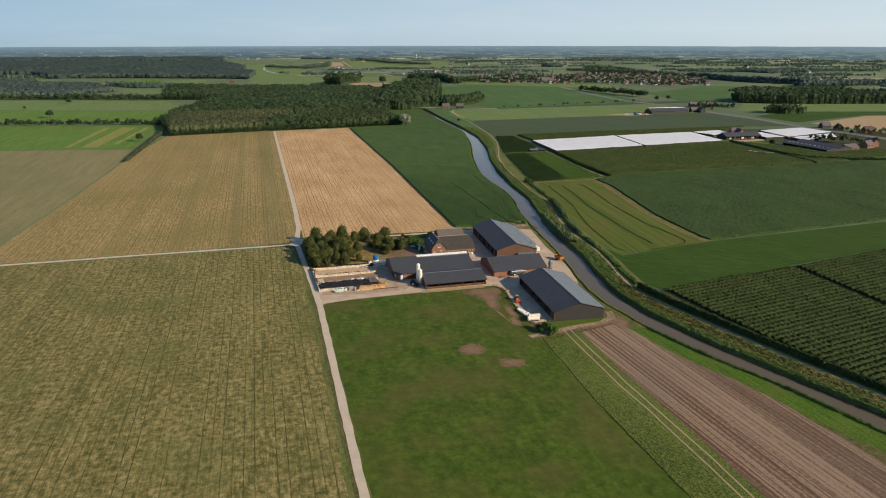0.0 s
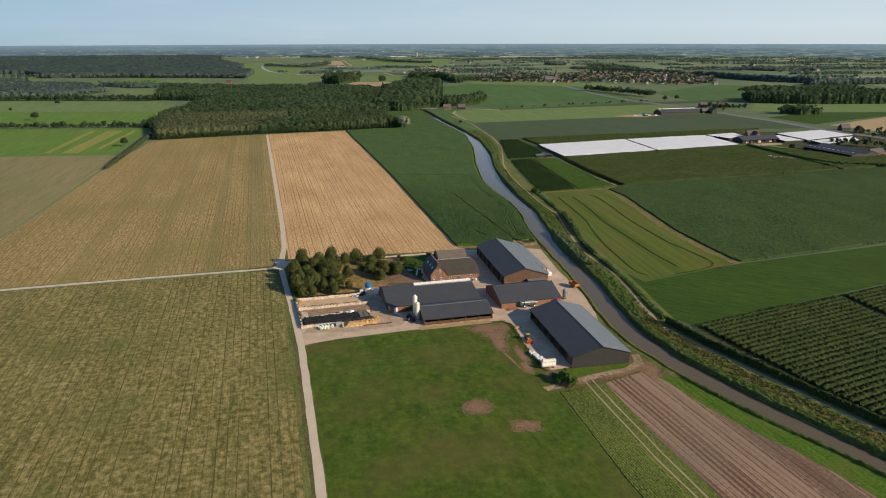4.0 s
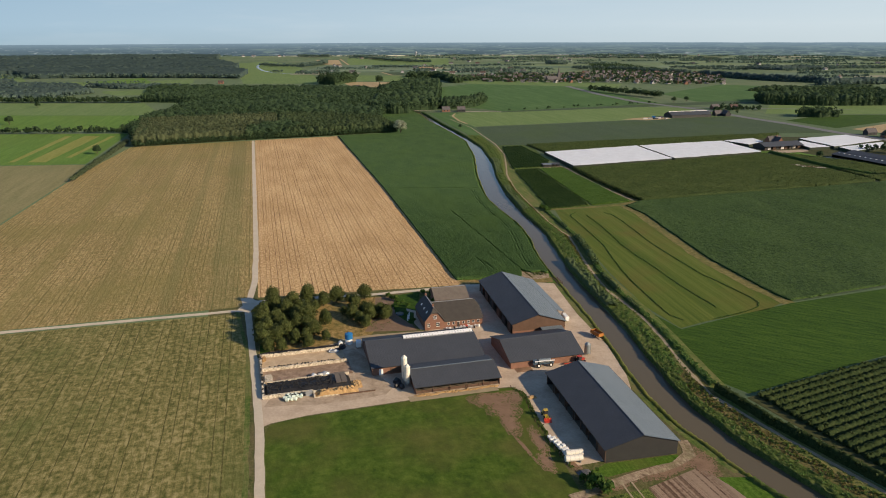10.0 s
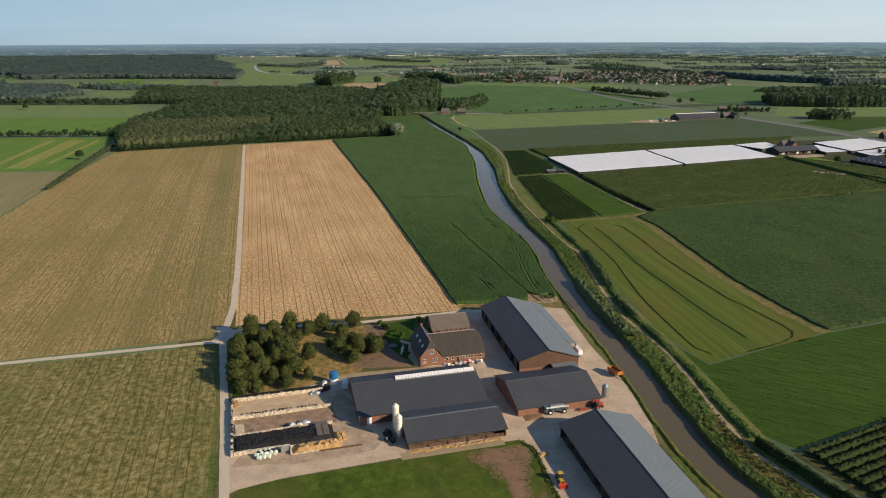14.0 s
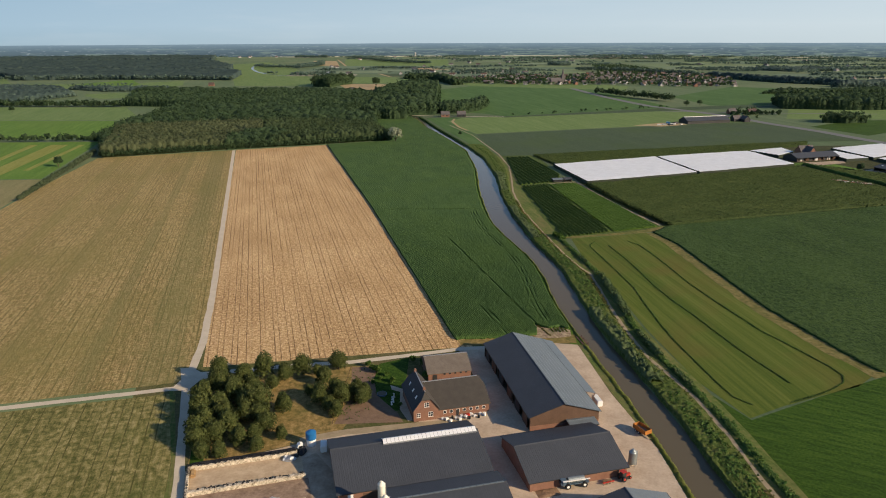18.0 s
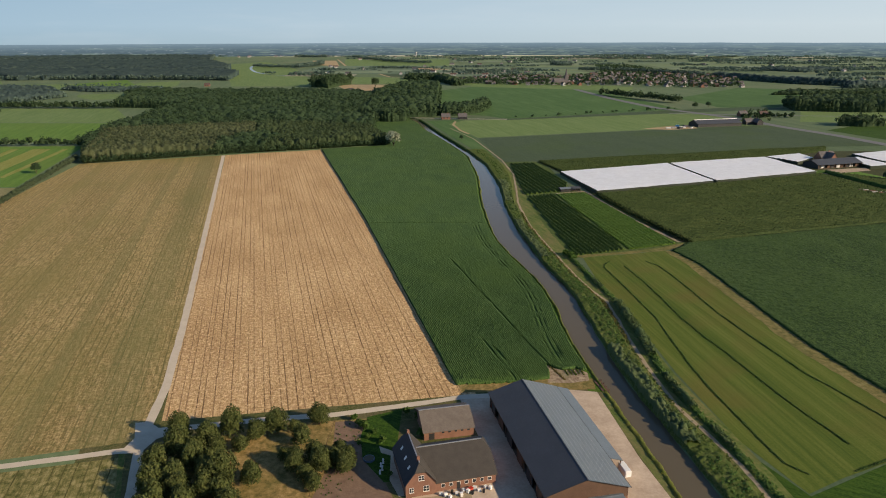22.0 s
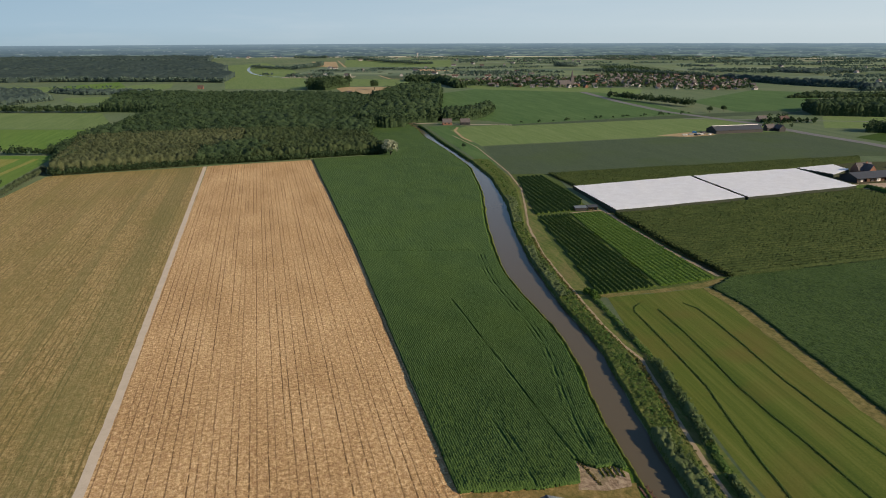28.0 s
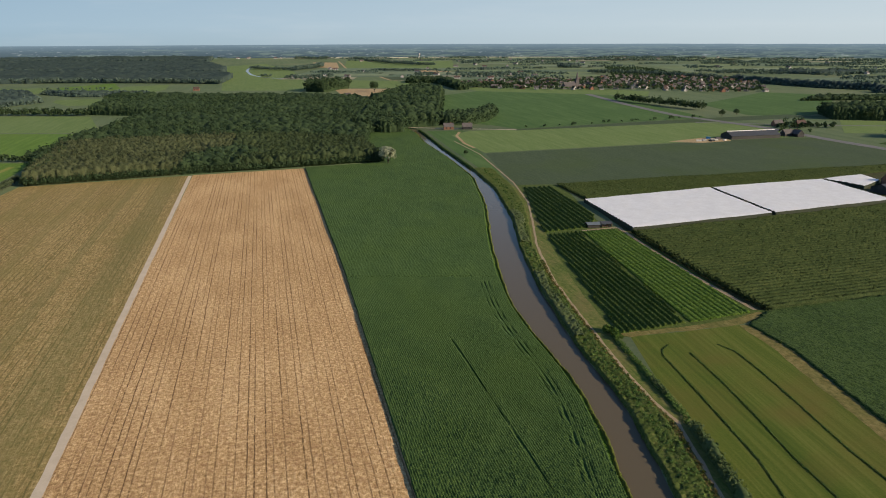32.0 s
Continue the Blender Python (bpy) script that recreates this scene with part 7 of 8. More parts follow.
wood("wood", [(-395, 1300), (-392, 1222), (-378, 1216), (-326, 1104), (-340, 1200)], 6.5, [c * 0.8 for c in oak_clouds], M_OAK, "dark edge trees of the wood", skin=(7.5, 12.0, 5.0, 1.6, M_OAKSKIN))
# straight stems along the plantation's front
stems = bmesh.new()
for k in range(90):
    f = random.random() * 3
    i = min(2, int(f))
    (x0, y0), (x1, y1) = POPLARS[i], POPLARS[i + 1]
    x, y = x0 + (x1 - x0) * (f - i), y0 + (y1 - y0) * (f - i) + random.uniform(0.5, 4.5)
    tube(stems, (x, y, 0), (x, y, random.uniform(4, 9)), 0.16, 0.08, 5)
tagged(part("stems", stems, M_PALEBARK, None), "pale straight stems along the wood's edge", "tree trunks", kind="stuff")
bushes("undergrowth", [(-326, 1099), (-208, 1152), (-114, 1187), (-52, 1212), (-36, 1212), (-40, 1230)], 4, 8, 0.8, M_OAK, "dark leafy edge of the plantation", "shrubs", n=46, size=0.5, seed=69, wide=2.4)
bushes("hedgerow", [(-1500, 1212), (-610, 1216), (-385, 1221)], 4, 9, 4.0, M_OAK, "dark hedgerow of trees between fields", "hedgerow", n=40, size=1.1, seed=70, wide=4.0)
bushes("hedgerow", [(-1500, 1690), (-868, 1662), (-536, 1652)], 20, 12, 1.9, M_OAK, "dense straight belt of trees", "hedgerow", n=34, size=1.4, seed=72, wide=4.6)
# ---- middle distance and far country ----
M_COVER = plain_mat("white_crop_cover", (0.58, 0.60, 0.62), (0.74, 0.77, 0.80), 0.15, 0.7, 0.3, fine=0.8, relief=0.1)
M_ROAD = plain_mat("worn_asphalt", (0.120, 0.120, 0.120), (0.185, 0.185, 0.180), 0.1)
M_NET = plain_mat("dark_side_net", (0.02, 0.03, 0.02), (0.04, 0.05, 0.03), 0.5)
M_REDTILE = plain_mat("red_roof_tiles", (0.062, 0.043, 0.038), (0.105, 0.072, 0.061), 0.4)
M_GREYTILE = plain_mat("grey_roof_tiles", (0.0660, 0.0600, 0.0600), (0.1320, 0.1200, 0.1200), 0.4)
M_RENDER = plain_mat("pale_render", (0.55, 0.52, 0.47), (0.72, 0.70, 0.66), 0.4)
M_FARWALL = plain_mat("distant_pale_wall", (0.29, 0.28, 0.27), (0.42, 0.41, 0.40), 0.05)
M_MOWN = field_mat("mown_strip", (0.16, 0.18, 0.035), (0.21, 0.22, 0.05), (0.26, 0.25, 0.075), row=4, relief=0)
sheet("field", [(-372, 1002), (-405, 1192), (-425, 1192), (-390, 1002)], M_MOWN, 0.055, "pale mown strip in a green field")
sheet("field", [(-403, 1002), (-440, 1192), (-449, 1192), (-409, 1002)], M_MOWN, 0.055, "pale mown strip in a green field")
sheet("field", [(-360, 1030), (-386, 1192), (-392, 1192), (-366, 1030)], M_MOWN, 0.055, "pale mown strip in a green field")
sheet("field", [(-390, 1250), (-420, 1430), (-700, 1440), (-1500, 1450), (-1500, 1240), (-640, 1240)], M_LUSH, 0.05, "grass field beyond a hedgerow")
sheet("field", [(-420, 1440), (-530, 1640), (-860, 1650), (-1500, 1660), (-1500, 1460)], M_HAYGREEN, 0.05, "pale green field before a tree belt")
sheet("field", [(-745, 1945), (-720, 1885), (-655, 1815), (-560, 1860), (-575, 2000)], M_HAYGREEN, 0.1, "green clearing among woods")
sheet("field", [(-1060, 2120), (-865, 2110), (-855, 2200), (-925, 2290), (-1060, 2260)], M_HAYGREEN, 0.1, "green clearing among woods")
sheet("field", [(-862, 2140), (-755, 2150), (-755, 2260), (-862, 2460), (-925, 2300)], M_LUSH, 0.11, "bright clearing among woods")
sheet("field", [(-740, 2110), (-632, 2120), (-632, 2220), (-690, 2400), (-775, 2330)], M_HAYGREEN, 0.1, "green clearing among woods")
sheet("field", [(-1360, 2680), (-1110, 2290), (-1250, 2380), (-1500, 2500)], M_HAYGREEN, 0.1, "green clearing among woods")
sheet("field", [(-895, 3560), (-803, 3880), (-518, 3129), (-326, 2383), (-292, 2180), (-490, 2184)], M_HAYGREEN, 0.1, "wide pale green field with a curved edge")
sheet("field", [(-240, 2240), (-100, 2230), (-90, 1960), (-139, 1930), (-200, 2080)], M_TANFIELD, 0.12, "tan dry field around a lone tree")
sheet("field", [(-276, 2584), (-60, 2530), (-60, 2260), (-235, 2270)], M_HAYGREEN, 0.1, "pale grass field")
sheet("field", [(-108, 3189), (-24, 3240), (75, 3000), (38, 2880), (-65, 2890)], M_TANFIELD, 0.12, "tan harvested field")
sheet("field", [(-268, 3111), (-94, 2896), (60, 2713), (-45, 2560), (-128, 2575)], M_DARKCROP, 0.1, "dark crop field")
sheet("field", [(-610, 4030), (-490, 4010), (-385, 3359), (-495, 3470)], M_TANFIELD, 0.12, "tan harvested field")
sheet("field", [(-480, 4300), (66, 4300), (66, 3322), (-250, 3066), (-380, 3470)], M_HAYGREEN, 0.1, "wide pale green field")
sheet("field", [(485, 1815), (717, 2090), (830, 2010), (658, 1700), (577, 1611), (496, 1631)], M_VILLAGEFIELD, 0.1, "green field beside a road")
sheet("field", [(600, 1560), (690, 1540), (1300, 1560), (1300, 1400), (640, 1410), (530, 1420)], M_HAYGREEN, 0.1, "grass field beside a wood")
sheet("field", [(560, 1230), (700, 1330), (1300, 1380), (1300, 1100), (700, 1080), (600, 1130)], M_TANFIELD, 0.1, "brownish stubble field beyond the road")
sheet("field", [(520, 1330), (620, 1400), (1300, 1400), (700, 1340), (545, 1240)], M_BRIGHT, 0.11, "green strip beside the road")
sheet("field", [(85, 1475), (122, 1470), (420, 1595), (560, 1640), (600, 1605), (416, 1548), (120, 1455)], M_DARKCROP, 0.12, "dark field strip")
sheet("field", [(100, 2150), (369, 2035), (440, 1990), (480, 2120), (340, 2250), (60, 2300)], M_HAYGREEN, 0.1, "pale field at the village edge")
sheet("field", [(287, 1350), (322, 1338), (362, 1354), (364, 1376), (336, 1380)], M_TANFIELD, 0.14, "sandy storage ground beside a barn")
sheet("field", [(440, 940), (560, 975), (800, 1030), (800, 1010), (500, 926), (470, 918)], M_HAYGREEN, 0.1, "yellow-green grass strip")
ribbon("road", [(330, 2050), (352, 1820), (372, 1700), (386, 1627), (421, 1552), (461, 1459), (479, 1365), (507, 1278), (523, 1194), (541, 1146), (575, 1040), (640, 860)], 15, M_ROAD, 0.25, "grey asphalt main road", "road")
ribbon("road", [(382, 1537), (513, 1505), (700, 1480)], 6, M_ROAD, 0.24, "grey asphalt side road", "road")
ribbon("track", [(-504, 4169), (-358, 3357), (-235, 2983), (-128, 2575), (-45, 2542)], 9, M_TANFIELD, 0.2, "pale country lane", "track")
ribbon("path", [(58, 1305), (48, 1340), (40, 1404), (44, 1440)], 3.5, M_TANFIELD, 0.15, "curved sandy drive to a farmhouse", "path")
ribbon("track", [(-30, 1492), (20, 1478), (120, 1463)], 4, M_TRACK, 0.15, "lane by the far bridge", "track")
ribbon("brook", [(-745, 3400), (-729, 3310), (-690, 3150), (-659, 3049), (-610, 2900), (-567, 2808), (-530, 2745), (-491, 2693), (-436, 2659), (-400, 2650)], 10, M_WATER, 0.2, "curve of open water in a meadow", "water")


def cover(name, a, b, c, d, label):
    """A white weather cover over crop rows: a ridged sheet on posts, with netted sides. Corners run round from the near west one."""
    A, B, Cc, D = (Vector((*p, 0)) for p in (a, b, c, d))
    root = tagged(empty(name, 0, 0), label, "crop cover", "white crop covers")
    depth = ((D - A).length + (Cc - B).length) / 2
    nv = max(4, int(depth / 4.5))
    nu = 40
    vs, fs = [], []
    for i in range(2 * nv + 1):
        f = i / (2 * nv)
        for j in range(nu + 1):
            p = (A.lerp(B, j / nu)).lerp(D.lerp(Cc, j / nu), f)
            vs.append((p.x, p.y, 2.75 + (0.45 if i % 2 else 0) + noise.noise((p.x * 0.06, p.y * 0.06, 0)) * 0.35))
    for i in range(2 * nv):
        for j in range(nu):
            k = i * (nu + 1) + j
            fs.append((k, k + 1, k + nu + 2, k + nu + 1))
    array_mesh("cover_sheet", np.array(vs), np.array(fs), M_COVER, root)
    for p, q in ((A, B), (B, Cc), (Cc, D), (D, A)):
        bm = bmesh.new()
        n = Vector((-(q - p).y, (q - p).x, 0)).normalized() * 0.15
        prism(bm, [p + Vector((0, 0, 0.05)), q + Vector((0, 0, 0.05)), q + Vector((0, 0, 2.6)), p + Vector((0, 0, 2.6))], n)
        part("side_net", bm, M_NET, root)
    return root


cover("crop_cover", (143.5, 955.6), (248.3, 993.7), (235.2, 1077.5), (128.3, 1037.3), "taut white foil cover over fruit rows")
cover("crop_cover", (251.3, 994.8), (354, 1034), (342.4, 1112.5), (238.2, 1078.8), "taut white foil cover over fruit rows")
cover("crop_cover", (361, 1081), (388, 1106), (386, 1131), (345, 1114), "small white foil cover beside a barn")
cover("crop_cover", (447.2, 1065.6), (525.4, 1110.4), (509.1, 1157.6), (438.5, 1127.7), "white foil cover beyond a farm")
cover("crop_cover", (452.2, 1035.5), (506.3, 1064.1), (518.4, 1098), (448.5, 1061.5), "white foil cover beyond a farm")
cover("crop_cover", (416.3, 1057.5), (442, 1065), (432, 1108), (415, 1100), "narrow white foil cover behind the fruit shed")


def cottage(name, label, x, y, rot, w, d, eave, ridge, roof_mat, wall_mat, group=""):
    """A small distant house: walls, two roof slopes, a chimney and windows."""
    root = tagged(empty(name, x, y, 0, rot), label, "house", group)
    bm = bmesh.new()
    prism(bm, [(0, 0, 0), (0, d, 0), (0, d, eave), (0, d / 2, ridge - 0.15), (0, 0, eave)], (w, 0, 0))
    part("wall", bm, wall_mat, root)
    for s in (0, 1):
        bm = bmesh.new()
        y0, y1 = (-0.4, d / 2) if s == 0 else (d + 0.4, d / 2)
        z0 = eave - 0.4 * (ridge - eave) / (d / 2)
        prism(bm, [(-0.3, y0, z0), (w + 0.3, y0, z0), (w + 0.3, y1, ridge), (-0.3, y1, ridge)], (0, 0, 0.25))
        part("roof", bm, roof_mat, root)
    bm = bmesh.new()
    box(bm, w * 0.7, d / 2 - 0.4, ridge - 0.5, w * 0.7 + 0.8, d / 2 + 0.4, ridge + 1.0)
    part("chimney", bm, M_BRICK, root)
    for u in (0.2, 0.6):
        bm = bmesh.new()
        box(bm, w * u, -0.06, eave * 0.35, w * u + w * 0.16, 0.05, eave * 0.75)
        part("window", bm, M_DARKGLASS, root)
    return root


M_DARKGLASS = plain_mat("dark_glass", (0.02, 0.025, 0.03), (0.04, 0.045, 0.05), 0.3, 0.1, 0.6, relief=0)
village_kinds = [cottage("village_house", lab, 0, 0, 0, 10.5, 8.5, 4.0, 8.0, rm, wm, "village houses") for lab, rm, wm in (("small brick village house with red tiles", M_REDTILE, M_BRICK), ("small pale village house with grey roof", M_GREYTILE, M_FARWALL), ("small brick village house with dark roof", M_GREYTILE, M_BRICK), ("small pale village house with red tiles", M_REDTILE, M_FARWALL))]
VILLAGE = [(56, 2262), (200, 2180), (340, 2170), (470, 2175), (600, 2085), (729, 2090), (860, 2450), (800, 2830), (760, 3300), (640, 3300), (537, 2720), (376, 2520), (240, 2600), (60, 2420)]
spots = fill(VILLAGE, 34, 0.4)
first_use = set()
for k, (hx, hy) in enumerate(spots[:299]):
    p = village_kinds[(1, 1, 2, 1, 2, 1, 3, 0)[int(rng.integers(0, 8))]]
    m = pose(float(hx), float(hy), 0, 0, 0, float(rng.choice([0, 90, 20, 110])) + float(rng.uniform(-10, 10)))
    if p.name in first_use:
        copy_thing(p, m)
    else:
        p.matrix_basis = m
        first_use.add(p.name)
wood("trees", VILLAGE, 15.0, [leaf_cloud(12, 5.5, 4.6, 1.9, 500 + c, lift=5.2, flat=0.3) for c in range(6)], M_OAK, "garden trees between the village houses", 0.45, 1.1)
# church
church = tagged(empty("church", 332, 2215, 0, 15), "village church with a pointed spire", "church")
bm = bmesh.new()
prism(bm, [(0, -7, 0), (0, 7, 0), (0, 7, 9), (0, 0, 16), (0, -7, 9)], (-30, 0, 0))
part("nave", bm, M_GREYTILE, church)
bm = bmesh.new()
box(bm, 0, -4, 0, 8, 4, 22, 0.2)
part("tower", bm, M_GREYTILE, church)
bm = bmesh.new()
bmesh.ops.create_cone(bm, cap_ends=True, segments=8, radius1=4, radius2=0.1, depth=17, matrix=Matrix.Translation((4, 0, 30.5)))
part("spire", bm, M_GREYTILE, church)

far_barn = shed("far_barn", "long dark barn with a pale ridge beside a road", 366, 1364, 14, 67, [(0, 4.2), (11, 8.6), (22, 4.2)], M_ROOF, M_CLAD, sheet_w=4.0, ribs=False)
slot(far_barn, "ridge_vent", 0.4, 10.5, 8.4, 66.6, 11.5, 9.0, M_WHITE, "pale ridge vent")
for k, (x, y, w, tall, mat) in enumerate(((323, 1352, 6, 1.6, M_RENDER), (331, 1357, 5, 1.4, M_STEEL), (338, 1352, 7, 1.8, M_CLAD), (344, 1360, 8, 1.4, M_RENDER), (350, 1366, 6, 2.6, M_GREYTILE), (355, 1357, 4, 1.2, M_RENDER), (341, 1372, 5, 2.4, M_BLUE))):
    store = tagged(empty("storage_heap", x, y, 0.12, 20 * (k % 3) - 10), "low stored goods on the sandy ground by a barn", "storage heap", "goods beside the far barn")
    slot(store, "heap", -w / 2, -w / 3, 0, w / 2, w / 3, tall, mat, bevel=0.3)
fruit = shed("fruit_shed", "dark-roofed fruit shed with open crate-filled front", 368, 1057, 16, 50, [(0, 4.0), (9.5, 7.4), (19, 4.0)], M_ROOF, M_CLAD, walls="blr", sheet_w=4.0, ribs=False)
for k in range(9):
    slot(fruit, "bay_panel", 1.0 + 5.4 * k, 1.6 + 1.2 * (k % 2), 0.11, 4.4 + 5.4 * k, 2.4 + 1.2 * (k % 2), 2.2 + 0.5 * (k % 3), (M_CLAD, M_RENDER, M_WOOD)[k % 3], "stacked crates in an open bay")
cottage("farm_dwelling", "dark-roofed house with two gables behind a shed", 390, 1094, 12, 16, 10, 4.0, 9.6, M_GREYTILE, M_BRICK)
cottage("farm_dwelling", "dark gabled wing of a farm house", 404, 1091, 102, 12, 8, 4.0, 9.2, M_GREYTILE, M_BRICK)
yardshed = shed("farm_shed", "long low dark double farm shed", 415, 1011, -71.6, 62, [(0, 3.6), (9, 5.8), (18, 4.2), (27, 6.2), (36, 3.6)], M_ROOF, M_CLAD, walls="blr", sheet_w=4.0, ribs=False)
for k in range(10):
    slot(yardshed, "roof_light", 3 + 6.0 * k, 5.0, 4.84, 4.6 + 6.0 * k, 6.2, 5.16, M_GLASSY, "small pale roof light")
cottage("farm_dwelling", "low dark house beside a farm shed", 462, 962, 20, 18, 10, 3.6, 7.5, M_GREYTILE, M_BRICK)
sheet("yard", [(394, 993), (410, 1014), (425, 1018), (437, 950), (424, 930), (409, 933)], M_CONCRETE, 0.13, "sandy paved yard before a farm shed", "yard")
sheet("yard", [(344, 1036), (356, 1031), (412, 1050), (416, 1064), (352, 1050)], M_YARDDIRT, 0.13, "trodden yard before the fruit shed", "yard")
for k, (cx, cy) in enumerate(((409, 990), (412, 982), (415, 974), (404, 984), (419, 962), (424, 950))):
    car = tagged(empty("car", cx, cy, 0.14, -60 + 25 * (k % 3)), "small parked car on a farmyard", "car", "cars on the farmyard")
    slot(car, "body", -2.1, -0.85, 0.3, 2.1, 0.85, 0.9, (M_WHITE, M_STEEL, M_CLAD)[k % 3], bevel=0.15)
    slot(car, "cabin", -1.2, -0.75, 0.9, 0.9, 0.75, 1.45, M_PANE, bevel=0.2)
    for wx in (-1.3, 1.3):
        for wy in (-0.8, 0.8):
            wheel(car, wx, wy, 0.32, 0.2)
shed("field_hut", "small sheet-roofed hut beside a lane", 117, 964, 10, 8, [(0, 2.4), (3, 3.2), (6, 2.4)], M_ROOFG_LIT, M_CLAD, sheet_w=2.0, ribs=False)
shed("field_hut", "small dark open hut beside a lane", 126.5, 966, 10, 6.5, [(0, 2.6), (3, 3.3), (6, 2.6)], M_ROOF, M_STEEL, walls="lrb", sheet_w=2.0, ribs=False)
for k, (hx, hy, hr, lab, rm, wm) in enumerate(((24, 1466, 5, "red brick farmhouse at the river bend", M_GREYTILE, M_BRICK), (49, 1467, 5, "small dark barn beside a brick farmhouse", M_GREYTILE, M_CLAD), (441, 1390, 14, "roadside house with dark roof", M_GREYTILE, M_CLAD), (462, 1385, 100, "roadside house with dark roof", M_GREYTILE, M_CLAD), (474, 1490, 12, "roadside brick house with dark roof", M_GREYTILE, M_BRICK), (503, 1486, 8, "roadside brick house with red roof", M_REDTILE, M_BRICK), (545, 1170, 10, "roadside house with dark roof", M_GREYTILE, M_CLAD), (560, 1145, 80, "red-roofed house among garden trees", M_REDTILE, M_BRICK), (575, 1120, 10, "red-roofed shed by the road", M_REDTILE, M_BRICK), (498, 985, 30, "dark-roofed farmhouse by a shed", M_GREYTILE, M_BRICK), (520, 1000, 100, "dark-roofed barn by a farmhouse", M_GREYTILE, M_BRICK), (-556, 2187, 5, "red-roofed barn at a wood's edge", M_REDTILE, M_BRICK), (-430, 2680, 10, "white farm in a meadow", M_GREYTILE, M_RENDER), (-390, 2720, 30, "brick farm in a meadow", M_REDTILE, M_BRICK), (-350, 2760, 0, "long pale farm shed", M_RENDER, M_RENDER), (-180, 1995, 10, "white house at the wood's edge", M_GREYTILE, M_RENDER))):
    o = cottage("farmhouse_far" if k < 2 else "country_house", lab, hx, hy, hr, 13, 8.5, 3.8, 8.2, rm, wm)
# crates and machinery on the fruit farm's yard
for k in range(16):
    bm = bmesh.new()
    box(bm, -2, -1.2, 0.03, 2, 1.2, 1.9, 0.08)
    x, y = 353 + 2.9 * (k % 8) + random.uniform(-1, 1), 963 - 5 * (k // 8) - 2.3 * (k % 8)
    o = tagged(part("crate_stack", bm, (M_REDTILE, M_RENDER, M_BRICK)[k % 3], None), "stack of reddish crates on a farmyard", "crates", "crates on the fruit farm")
    o.matrix_basis = pose(x, y, 0.0, 0, 0, random.uniform(-20, 20))
line_canopy("hedge", [(352, 1036), (366, 1040), (374, 997), (385, 945), (400, 916)], 3.2, 3.2, 0.3, M_SCRUBSKIN, "dark clipped hedge around a farm", "hedge", lumpy=0.15, round_top=False)
sheet("lawn", [(372, 1036), (398, 1044), (408, 1016), (394, 995), (380, 1000)], M_LUSH, 0.12, "bright lawn beside a farm", "lawn")
bushes("trees", [(545, 1130), (590, 1110), (620, 1090)], 40, 10, 4, M_OAK, "garden trees around roadside houses", "trees", n=40, size=1.0, seed=80, wide=4.5)
bushes("trees", [(462, 1046), (484, 1040), (520, 1005)], 12, 11, 4.0, M_OAK, "garden trees around a farm", "trees", n=40, size=1.0, seed=81, wide=4)
bushes("trees", [(430, 1400), (470, 1420), (490, 1500), (530, 1545)], 30, 7, 7, M_OAK, "garden trees around roadside houses", "trees", n=30, size=0.8, seed=86, wide=3.2)
bushes("trees", [(352, 1908), (398, 1816), (432, 1752), (454, 1706)], 16, 15, 2.2, M_OAK, "roadside trees", "trees", n=30, size=1.4, seed=82, wide=5)
bushes("trees", [(130, 1480), (420, 1606)], 6, 5, 16, M_OAK, "scattered low bushes along a field edge", "shrubs", n=20, size=0.9, seed=83, wide=3)

# woods and tree lines of the far country
wood("wood", [(592, 1569), (612, 1650), (740, 1690), (1500, 1720), (1500, 1560), (690, 1542)], 11, oak_clouds, M_OAK, "a tall dark wood beyond the road", 1.1, 1.45, skin=(12, 20, 7, 3.0, M_OAKSKIN))
wood("wood", [(700, 1880), (790, 1960), (900, 1930), (1000, 1990), (1000, 1900)], 14, line_clouds, M_OAK, "a dark wood beyond the road", 0.8, 1.1, skin=(11, 9, 4, 4, M_OAKSKIN))
wood("wood", [(815, 2535), (868, 2300), (914, 2200), (990, 2130), (1012, 2145), (940, 2220), (895, 2312), (842, 2540)], 13, line_clouds, M_HAZYLEAF, "a long avenue of trees", 1.1, 1.5, skin=(12, 18, 6, 4, M_HAZYSKIN))
wood("wood", [(955, 2052), (1075, 2076), (1500, 2100), (1500, 2140), (1070, 2118), (950, 2082)], 13, line_clouds, M_HAZYLEAF, "a long avenue of trees", 1.1, 1.5, skin=(12, 18, 6, 4, M_HAZYSKIN))
wood("wood", [(478, 3370), (520, 3350), (560, 3372), (560, 3440), (485, 3440)], 14, line_clouds, M_HAZYLEAF, "a distant copse", 1.2, 1.9, skin=(13, 18, 7, 5, M_HAZYSKIN))
wood("wood", [(556, 1374), (588, 1362), (620, 1368), (612, 1386), (578, 1396)], 6.5, oak_clouds, M_OAK, "a clump of dark trees by a road", 0.8, 1.3, skin=(8, 14, 5, 1.8, M_OAKSKIN))
wood("wood", [(-290, 2150), (-242, 2122), (-222, 2200), (-200, 2246), (-238, 2268), (-285, 2215)], 10, [c * 1.6 for c in oak_clouds], M_OAK, "a clump of tall dark trees in meadows", 0.9, 1.35, skin=(13, 23, 8, 3, M_OAKSKIN))
wood("wood", [(1110, 2900), (1200, 2790), (1380, 2850), (1380, 2960), (1200, 2990)], 18, line_clouds, M_HAZYLEAF, "a distant copse", 0.9, 1.4, skin=(15, 12, 6, 6, M_HAZYSKIN))
